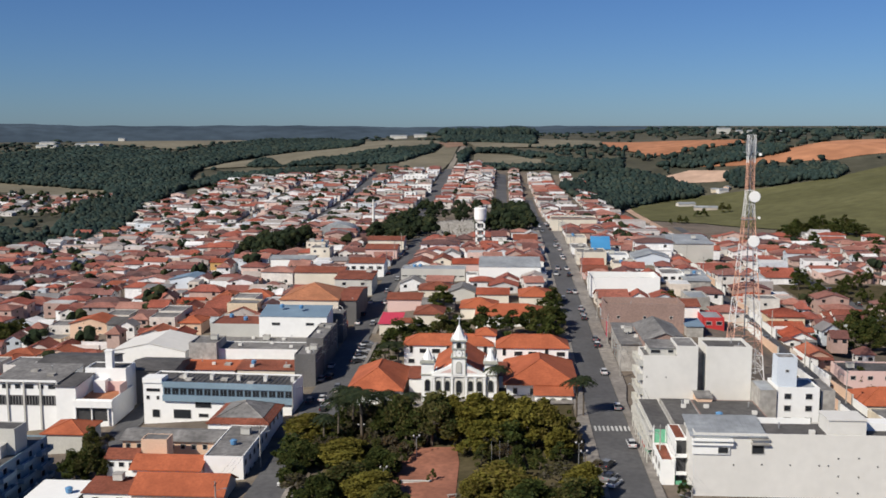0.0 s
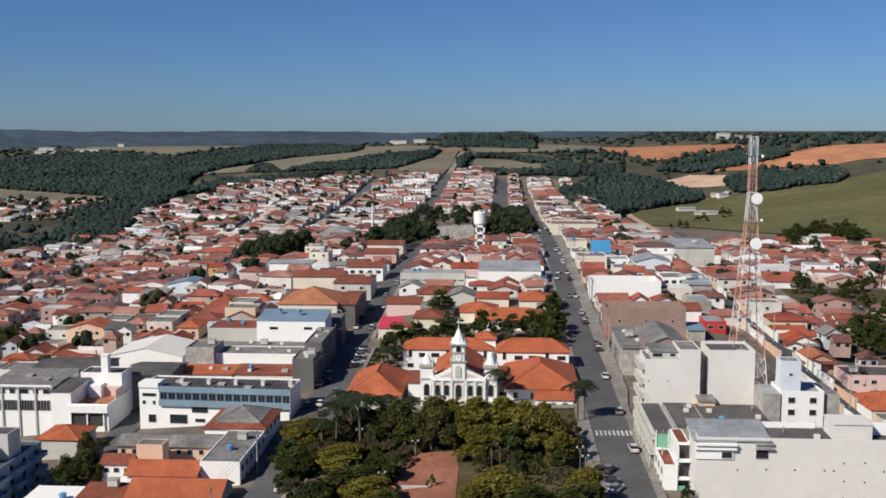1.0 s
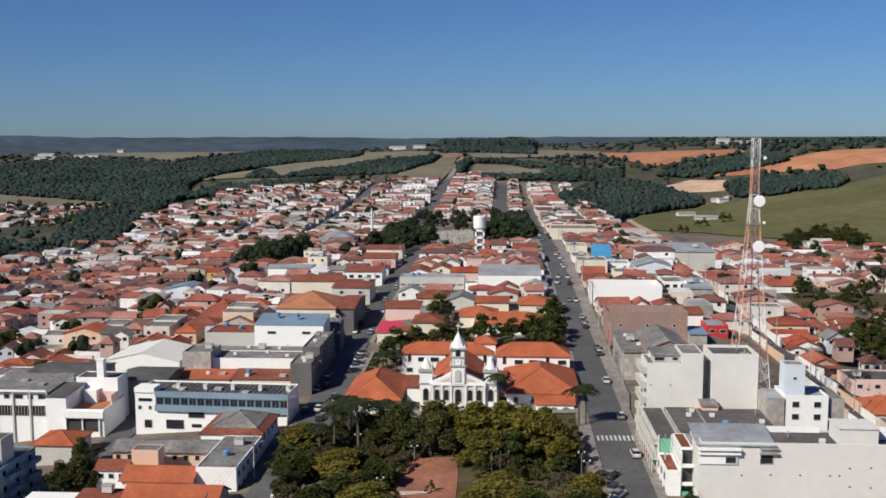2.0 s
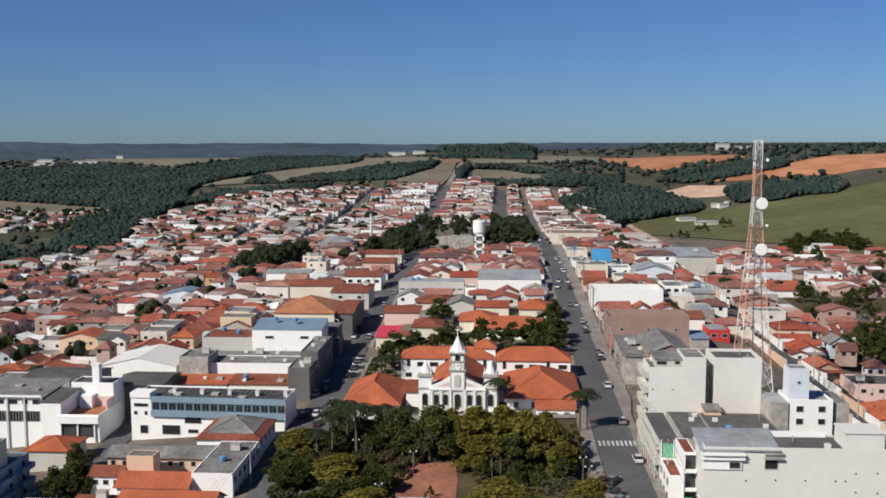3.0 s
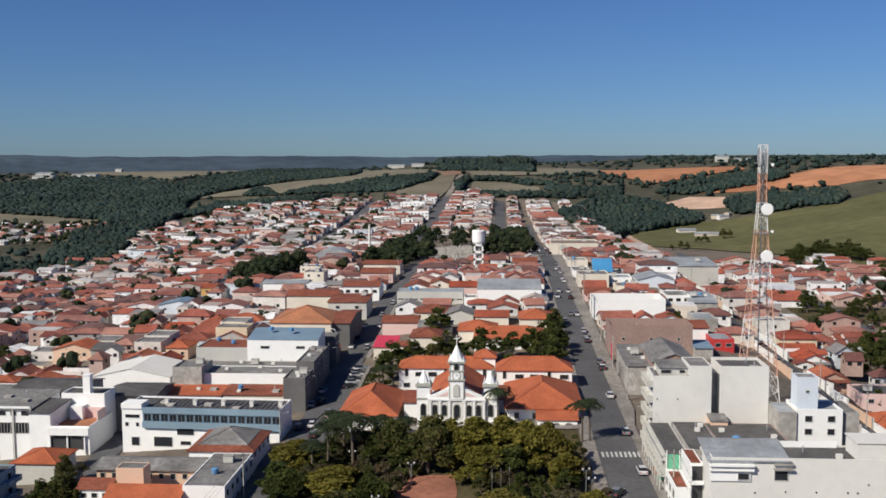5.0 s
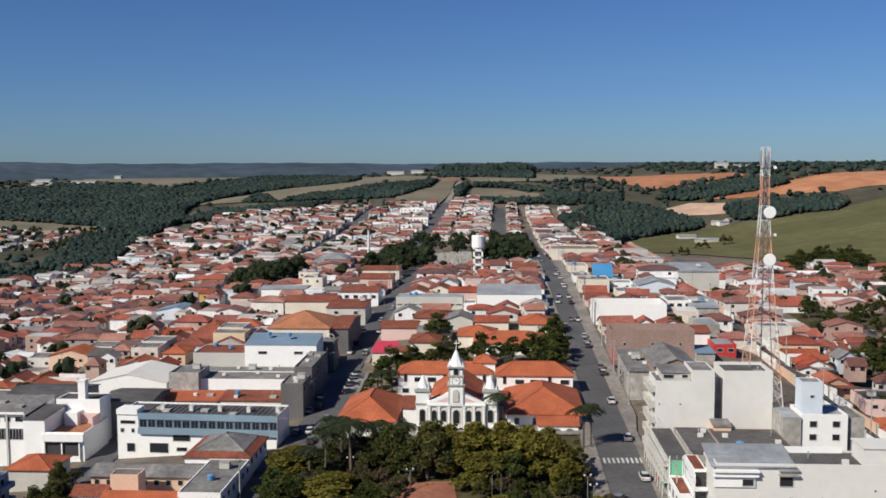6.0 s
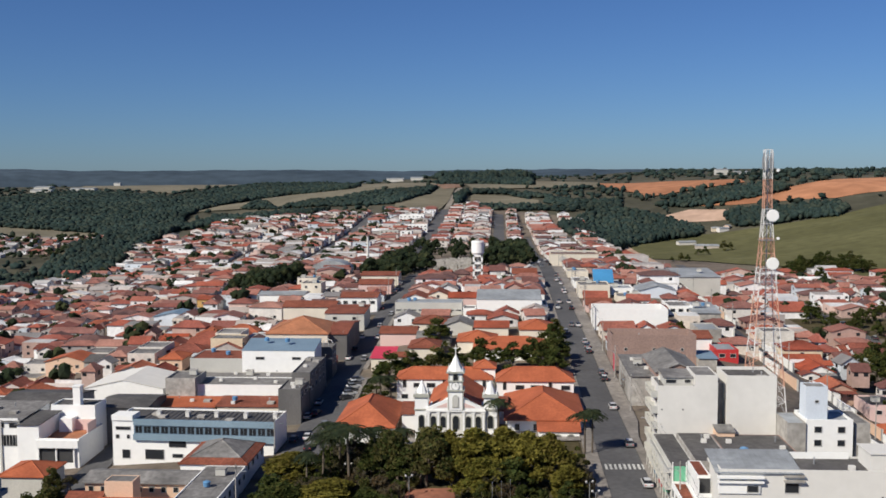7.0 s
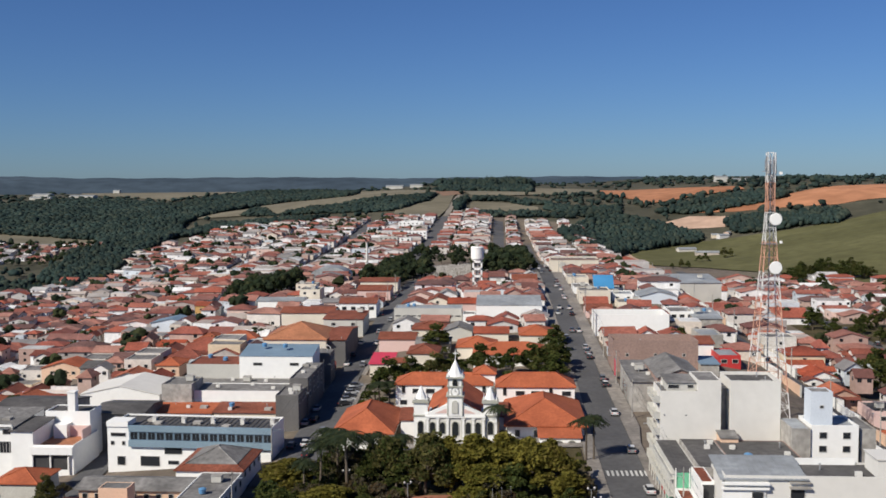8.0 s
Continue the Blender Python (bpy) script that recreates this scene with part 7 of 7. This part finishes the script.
for k in range(84):
    x, y = trnd.uniform(-62, 17), trnd.uniform(506, 600)
    if not (-40 < x < -14 or abs(x + 44.5) < 6.5 and y < 545 or (-21 < x < 2 and y < 520) or (2 <= x < 18 and y < 514)):
        park_tree(x, y, trnd.uniform(0.65, 1.15))
for k in range(34):
    park_tree(trnd.uniform(-148, -115), trnd.uniform(518, 572), trnd.uniform(0.85, 1.2))
for k in range(80):
    x, y = trnd.uniform(-82, 17), trnd.uniform(600, 830)
    if not (-50 < x < -16 and y < 705) or k % 9 == 0:
        park_tree(x, y, trnd.uniform(0.5, 0.95))
for k in range(16):
    park_tree(trnd.uniform(6, 17), trnd.uniform(600, 760), trnd.uniform(0.8, 1.15))
for k in range(22):
    park_tree(trnd.uniform(-78, -52), trnd.uniform(540, 640), trnd.uniform(0.7, 1.1))
tagged(part("park_trees", PARK, M["leaf_park"]), "tall dark trees of the park and cemetery", "trees", kind="stuff")
for x, y, s in ((128.8, 362.0, 1.1), (136.8, 367.1, 1.2), (146.6, 377.2, 1.2), (126.8, 344.7, 1.0), (153.3, 390.3, 1.1), (133, 351.0, 1.1), (227, 731.1, 1.5), (239, 743.4, 1.6), (239.8, 720.6, 1.5), (191.2, 662.7, 1.0), (209.3, 556.7, 1.0), (58.1, 331.1, 0.8),
                (54.3, 331.9, 0.8), (236, 760.5, 1.4), (222, 748.8, 1.3), (246, 709.0, 1.4), (231, 710.2, 1.2), (34.5, 259.7, 0.6)):
    plant("round", x, y, s)
mr = random.Random(6)
for k in range(12):
    plant("round", mr.uniform(-234, -205), mr.uniform(392, 414), mr.uniform(1.0, 1.5), tall=0.8)
for k in range(11):
    plant("round", mr.uniform(116, 144), mr.uniform(325, 356), mr.uniform(1.1, 1.5), tall=0.85)
for k in range(26):
    plant("round", mr.uniform(205, 262), mr.uniform(690, 768), mr.uniform(1.3, 1.9), tall=0.72)
for x, y, s in ((33.0, 171.0, 0.42), (200, 640, 1.3), (224, 592, 1.2), (150, 838, 0.9), (157, 842, 0.8), (178, 905, 0.9), (186, 908, 1.1), (208, 935, 1.2), (215, 938, 1.0), (143, 836, 0.7)):
    plant("round", x, y, s)
for kind, x, y, s in (("round", -95.0, 212.0, 0.8), ("round", -90.5, 194.0, 1.0), ("big", -86.2, 195.5, 0.9), ("round", -89.5, 196.0, 0.9), ("dry", -91.0, 212.5, 0.8), ("round", -92.0, 205.0, 0.7)):
    plant(kind, x, y, s)
sr = random.Random(12)
for k in range(130):
    x, y = (sr.uniform(-39, -22), sr.uniform(188, 231)) if k % 2 else (sr.uniform(-39, 16), sr.uniform(168, 224))
    if -20 < x < -4 and y < 200 or x > -20 and y > 224 or y > 216 and x > -3:
        continue
    plant(sr.choice(("shrub", "shrub", "small", "dry")), x, y, sr.uniform(0.6, 1.15))
for kind, x, y, s in (("round", -36.8, 211, 0.75), ("round", -30.5, 217, 0.7), ("round", -37.0, 228.5, 0.55), ("small", -27.5, 228.0, 0.8), ("round", -25.5, 222.0, 0.65), ("small", 1.0, 219.0, 1.0), ("small", -16.5, 222.0, 0.8), ("round", -25.0, 193.0, 0.75), ("round", -23.5, 188.5, 0.6), ("small", -13.2, 180.5, 0.55), ("round", -4.0, 187.5, 0.6), ("round", 7.5, 182.5, 0.65), ("round", 11.5, 186.0, 0.7), ("small", 3.6, 178.0, 0.9)):
    plant(kind, x, y, s)
BUSHES += [(trnd.uniform(-615, -450), trnd.uniform(960, 1130), 1.0) for _ in range(110)]
BUSHES.sort(key=lambda q: q[1])
for x, y, s in BUSHES[:50]:
    plant("small" if s < 0.9 else "round", x, y, trnd.uniform(0.7, 1.15))
f = Form()
for x, y, s in BUSHES[50:]:
    z, r = terrain(x, y), trnd.uniform(1.7, 3.5) * (1.25 if x < -110 else 1.0)
    f.rod((x, y, z - 0.3), (x, y, z + r), 0.18, 0.1, 5)
    for k in range(4 if y < 620 else 3):
        a = 2.1 * k + x
        c = (x + 0.55 * r * math.cos(a), y + 0.55 * r * math.sin(a), z + r * (1.1 + 0.22 * k))
        lump(f, c, r * trnd.uniform(0.5, 0.75), 0.9, 0.35, 1)
        if y < 620:
            leaves(f, c, r * 0.75, 14, 0.4)
tagged(part("garden_trees", f, M["leaf_park"]), "many dark green garden trees among the houses", "trees", kind="stuff")

# ---------------------------------------------------------------- farm sheds, far hamlet and cemetery
for x, y, w, d, turn in ((186, 1004, 18, 9, 10), (199, 969, 22, 8, -5), (245, 1106, 12, 7, 20), (252, 1114, 9, 6, 60), (238, 1112, 8, 6, 0), (249, 722, 20, 10, 15)):
    z = terrain(x, y) + 0.3
    t = thing("farm_shed", x, y, z, "pale farm shed with a low sheet roof on the meadow", "farm shed", "farm sheds", turn)
    f, r = Form(), Form()
    body(f, -w / 2, w / 2, -d / 2, d / 2, -1.5, 3.0, 1.3, "x")
    fold(r, -w / 2 - 0.4, w / 2 + 0.4, -d / 2 - 0.4, d / 2 + 0.4, 3.0, 1.4, "x")
    part("wall", f, M["wall"], t)
    part("roof", r, M["metal_roof"], t)
hr = random.Random(21)
for k in range(95):
    x, y = hr.uniform(-615, -450), hr.uniform(974, 1130)
    far_house(x, y, hr.uniform(8, 12), hr.uniform(8, 12), 3.0, terrain(x, y) + 0.3)
for x, y, w, d, h in ((436, 1977, 24, 16, 10), (480, 1989, 34, 18, 5), (540, 1977, 16, 14, 5), (-1075, 2700, 18, 14, 8), (-1010, 2328, 60, 26, 5), (-1080, 2258, 50, 22, 5), (-960, 2200, 50, 25, 4.5), (-1120, 2352, 40, 30, 8), (-250, 2328, 40, 20, 7), (-200, 2352, 30, 20, 6)):
    z = terrain(x, y)
    t = thing("factory_hall", x, y, z, "far pale factory hall among fields", "factory hall", "far factory halls")
    f, r = Form(), Form()
    body(f, -w / 2, w / 2, -d / 2, d / 2, -2, h, 2.0, "x")
    fold(r, -w / 2 - 0.5, w / 2 + 0.5, -d / 2 - 0.5, d / 2 + 0.5, h, 2.2, "x")
    part("wall", f, M["stone"], t)
    part("roof", r, M["metal_roof"], t)
# cemetery: pale tombs under trees
f = Form()
for k in range(420):
    y = hr.uniform(515, 700)
    x = hr.uniform(-40, -14) - max(0, y - 600) * 0.08
    if k % 7 == 0 and y < 600:
        x += hr.uniform(0, 30)
    z = terrain(x, y) + 0.3
    w, d, h = hr.uniform(0.5, 0.9), hr.uniform(0.9, 1.3), hr.uniform(0.6, 1.8)
    f.box(x - w, x + w, y - d, y + d, z - 0.5, z + h * 0.5)
    f.box(x - w * 0.8, x + w * 0.8, y + d - 0.4, y + d, z + h * 0.5, z + h)
tagged(part("tombs", f, M["concrete"]), "rows of pale tombs in the walled cemetery", "tombs", kind="stuff")

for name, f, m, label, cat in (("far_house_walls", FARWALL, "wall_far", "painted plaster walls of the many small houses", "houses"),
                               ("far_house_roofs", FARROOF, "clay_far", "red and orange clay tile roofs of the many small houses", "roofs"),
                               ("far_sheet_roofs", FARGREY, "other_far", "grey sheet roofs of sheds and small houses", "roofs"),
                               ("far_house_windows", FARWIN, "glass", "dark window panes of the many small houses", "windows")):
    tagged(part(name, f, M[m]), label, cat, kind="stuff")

# ---------------------------------------------------------------- hangar and chimney behind the park
z = terrain(-103, 605) + 0.2
hangar = thing("hangar", -103, 605, z, "old hangar under a curved grey sheet roof", "hangar")
f = Form()
body(f, -11.5, 11.5, -8, 8, -1.5, 3.6)
part("wall", f, M["stone"], hangar)
f = Form()
arc = [(11.9 * math.cos(math.pi * k / 14), 3.5 + 6.2 * math.sin(math.pi * k / 14)) for k in range(15)]
f.prism(arc, -8.4, 8.4)
part("roof", f, M["metal_roof"], hangar, "curved grey sheet roof")
f = Form()
f.box(-3, 3, -8.55, -8.35, -0.2, 4.2)
part("gate", f, M["darkmetal"], hangar)
z = terrain(-86, 640)
chimney = thing("chimney", -86, 640, z, "tall thin white factory chimney", "chimney")
f = Form()
f.rod((0, 0, -1), (0, 0, 22.0), 1.1, 0.7, 14)
part("shaft", f, M["offwhite"], chimney)
f = Form()
f.rod((0, 0, 22.0), (0, 0, 22.6), 0.95, 0.95, 14)
part("rim", f, M["concrete"], chimney)


# ---------------------------------------------------------------- garden walls along the street below the slope
def lane_edge(y):
    return 94.8 - 8.0 * (y - 152) / 234 if y < 386 else 86.8 - 4.0 * (y - 386) / 176


for side in (0, 1):
    for k in range(20):
        y = 205 + k * 16.0
        if (k * 7 + side * 3) % 11 in (4, 9):
            continue
        xa = lane_edge(y) - (9.4 if side else 0)
        xb = lane_edge(y + 15.2) - (9.4 if side else 0)
        z = min(terrain(xa, y), terrain(xb, y + 15.2))
        w = thing("garden_wall", xa, y, z, "low white plastered garden wall along the street", "wall", "garden walls")
        hgt = 2.3 + max(terrain(xa, y), terrain(xb, y + 15.2)) - z
        f = Form()
        dx = xb - xa
        for z0, z1, e in ((-0.5, hgt, 0.1), (hgt, hgt + 0.1, 0.18)):
            f.add([(-e, 0, z0), (e, 0, z0), (dx + e, 15.2, z0), (dx - e, 15.2, z0), (-e, 0, z1), (e, 0, z1), (dx + e, 15.2, z1), (dx - e, 15.2, z1)],
                  [(0, 3, 2, 1), (4, 5, 6, 7), (0, 1, 5, 4), (1, 2, 6, 5), (2, 3, 7, 6), (3, 0, 4, 7)])
        part("panel", f, M["white" if (k + side) % 3 else "peach"], w)
        f = Form()
        f.box(-0.2, 0.2, -0.2, 0.2, -0.5, hgt + 0.25)
        part("pillar", f, M["stone"], w)
# red shop banner on the main street
bn = thing("banner", 31.1, 286.5, terrain(31, 286.5) + 0.6, "tall red fabric banner on a shop front", "banner")
f = Form()
f.box(-0.1, 0.0, -1.3, 1.3, 0.6, 5.2)
part("cloth", f, M["pinkred"], bn)
f = Form()
f.rod((-0.05, -1.5, 5.3), (-0.05, 1.5, 5.3), 0.06, n=6)
f.rod((0, -1.5, -0.6), (0, -1.5, 5.3), 0.06, n=6)
f.rod((0, 1.5, -0.6), (0, 1.5, 5.3), 0.06, n=6)
part("bracket", f, M["steel"], bn)
# vacant grassy lot with trees below the slope
drape("vacant_lot", [(126, 406), (176, 406), (176, 450), (126, 450)], "lawn", 0.45, 12.5, "vacant grassy lot between the houses", "lawn")
er = random.Random(4)
for k in range(26):
    plant(er.choice(("round", "small", "round")), er.uniform(128, 215), er.uniform(395, 455), er.uniform(0.7, 1.2))
for k in range(10):
    plant(er.choice(("round", "small")), er.uniform(100, 200), er.uniform(250, 380), er.uniform(0.7, 1.0))

# ---------------------------------------------------------------- small units on the flat roofs
for name, n in (("commercial_building", 5), ("workshop", 3), ("apartment_block", 3), ("warehouse", 3), ("office_building", 4), ("shop", 3), ("factory", 3)):
    for ob in [o for o in scene.objects if o.name.split(".")[0] == name and not o.parent]:
        roofs = [c for c in ob.children if c.name.split(".")[0] == "roof"]
        if not roofs or len(roofs[0].data.vertices) > 8 or ob.location.y > 420:
            continue
        vs = [v.co for v in roofs[0].data.vertices]
        x0, x1, y0, y1 = min(v.x for v in vs), max(v.x for v in vs), min(v.y for v in vs), max(v.y for v in vs)
        z0, z1 = min(v.z for v in vs) + 0.1, max(v.z for v in vs)
        for k in range(n):
            u, v = er.uniform(0.12, 0.88), er.uniform(0.2, 0.85)
            x, y, z = x0 + u * (x1 - x0), y0 + v * (y1 - y0), z0 + v * (z1 - z0)
            f = Form()
            kind = er.random()
            if kind < 0.5:
                f.box(x - 0.5, x + 0.5, y - 0.35, y + 0.35, z - 0.3, z + 0.7)
                f.rod((x, y - 0.4, z + 0.2), (x, y - 0.35, z + 0.2), 0.28, n=8)
                part("air_conditioner", f, M["offwhite"], ob, "off-white air conditioner unit")
            elif kind < 0.8:
                f.rod((x, y, z - 0.3), (x, y, z + 1.0), 0.12, n=6)
                f.rod((x, y, z + 1.0), (x, y, z + 1.15), 0.22, 0.1, n=6)
                part("vent_pipe", f, M["steel"], ob)
            else:
                f.box(x - 0.9, x + 0.9, y - 0.9, y + 0.9, z - 0.3, z + 0.5)
                part("roof_hatch", f, M["concrete"], ob)

# ---------------------------------------------------------------- narrow shop fronts along the main street
row = block("shop_row", "row of narrow grey-white shops with railings and dark roofing", 29.7, 34.0, 187.3, 209.5, 7.9, "stone", "flat", "dark_roof", parapet=0.2, wins=[("w", 8, (2.6, 5.6), 1.5, 1.4)])
W2, D2, HT = extent(row)
f = Form()
f.box(-W2 + 0.3, W2 - 0.3, -D2 - 0.12, -D2 - 0.01, HT - 3.6, HT + 0.15)
part("green_panel", f, M["green"], row, "teal green painted end wall")
for z in (3.2, 6.2):
    f = Form()
    f.box(-W2 - 1.1, -W2, -10.9, 10.9, z, z + 0.15)
    f.box(-W2 - 1.1, -W2 - 1.02, -10.9, 10.9, z + 0.95, z + 1.05)
    for k in range(29):
        f.box(-W2 - 1.09, -W2 - 1.03, -10.85 + k * 0.775, -10.78 + k * 0.775, z + 0.15, z + 0.95)
    for k in range(9):
        f.box(-W2 - 1.08, -W2 - 0.92, -10.9 + k * 2.7, -10.72 + k * 2.7, z - 2.95, z)
    part("gallery", f, M["stone"], row, "long gallery with a slim railing")
for y, h, m in ((-8.5, 2.7, "green"), (-4, 2.6, "red"), (1.5, 2.5, "steelblue"), (7, 2.7, "cream")):
    f = Form()
    f.box(-W2 - 0.8, -W2, y - 1.8, y + 1.8, h - 0.1, h)
    f.box(-W2 - 0.8, -W2 - 0.74, y - 1.8, y + 1.8, h - 0.6, h - 0.1)
    part("awning", f, M[m], row, "painted shop awning")
rec = block("balcony_house", "white house part with deep shaded balconies beside a large blank wall", 32.4, 34.6, 178.5, 187, 9.2, "white", "flat", "clay_old", parapet=0.3)
W2, D2, HT = extent(rec)
for z, panel in ((0.5, "white"), (3.9, "white"), (6.9, "green")):
    # Thin dark sheet on the wall, painting the shade behind each balcony.
    f = Form()
    f.box(-W2 + 0.2, W2 - 0.05, -D2 - 0.03, -D2 + 0.05, HT - z - 2.6, HT - z)
    part("balcony_opening", f, M["darkmetal"], rec, "deep dark balcony opening")
    f = Form()
    f.box(-W2, W2, -D2 - 1.2, -D2 - 0.03, HT - z - 2.9, HT - z - 2.65)
    f.box(-W2, W2, -D2 - 1.2, -D2 - 1.1, HT - z - 2.65, HT - z - (1.0 if panel == "green" else 2.2))
    f.box(-W2, -W2 + 0.12, -D2 - 1.2, -D2 - 0.03, HT - z - 2.65, HT - z)
    part("balcony", f, M[panel], rec)
# ---------------------------------------------------------------- unpaved lane at the foot of the meadow
drape("track", [(119, 1009), (125, 769), (112, 554), (122, 507), (129, 509), (119, 556), (132, 771), (126, 1011)], "palesoil", 0.75, 12.5, "pale unpaved lane at the foot of the meadow", "road")
hx = random.Random(31)
for k in range(16):
    x, y = hx.uniform(51, 114), hx.uniform(1133, 1185)
    far_house(x, y, hx.uniform(8, 11), hx.uniform(8, 11), 3.2, terrain(x, y) + 0.3)

# ---------------------------------------------------------------- lamps and a low wall in the square
lamp_first = None
for x, y in [(-17.6, 194.9), (-30.6, 204.9), (15.3, 186.9), (-22.4, 178.0), (15.9, 182.0)]:
    m = pose(x, y, terrain(x, y) + 0.55, 0, 0, 15)
    if lamp_first is None:
        lamp_first = thing("park_lamp", 0, 0, 0, "slim park lamp with two white globes", "park lamp", "park lamps")
        f = Form()
        f.rod((0, 0, -0.4), (0, 0, 4.2), 0.09, 0.06, 8)
        part("pole", f, M["steel"], lamp_first)
        f = Form()
        f.rod((-0.6, 0, 4.1), (0.6, 0, 4.1), 0.04, n=6)
        part("arm", f, M["steel"], lamp_first)
        for u in (-0.6, 0.6):
            f = Form()
            lump(f, (u, 0, 4.4), 0.22, 1.0, 0.0, 2)
            part("globe", f, M["frame"], lamp_first, "white glass globe")
        lamp_first.matrix_basis = m
    else:
        copy_thing(lamp_first, m)
lw = thing("low_wall", -19.5, 180.4, terrain(-19.5, 180.4) + 0.5, "low pale plastered wall edging the red paving", "wall", "", 2)
f = Form()
f.box(0, 6.0, -0.25, 0.25, -0.3, 0.55)
part("wall_body", f, M["offwhite"], lw)
f = Form()
f.box(-0.08, 6.1, -0.33, 0.33, 0.55, 0.65)
part("coping", f, M["stone"], lw)

# ribs of the office roof and stains of its sheets
ob = named("office_building")
W2, D2, HT = extent(ob)
for k in range(26):
    f = Form()
    x = -W2 + 6.0 + k * 1.22
    f.slab((x - 0.16, -D2 + 0.6, HT - 0.58), (x + 0.16, -D2 + 0.6, HT - 0.58), (x + 0.16, D2 - 0.8, HT - 0.26), (x - 0.16, D2 - 0.8, HT - 0.26), 0.16)
    part("roof_rib", f, M["darkmetal"], ob)
f = Form()
f.box(-W2 - 0.05, -W2 + 5.0, -D2 - 0.3, -D2 + 4.0, HT - 0.3, HT + 0.9)
part("sign_block", f, M["white"], ob, "raised white corner block")
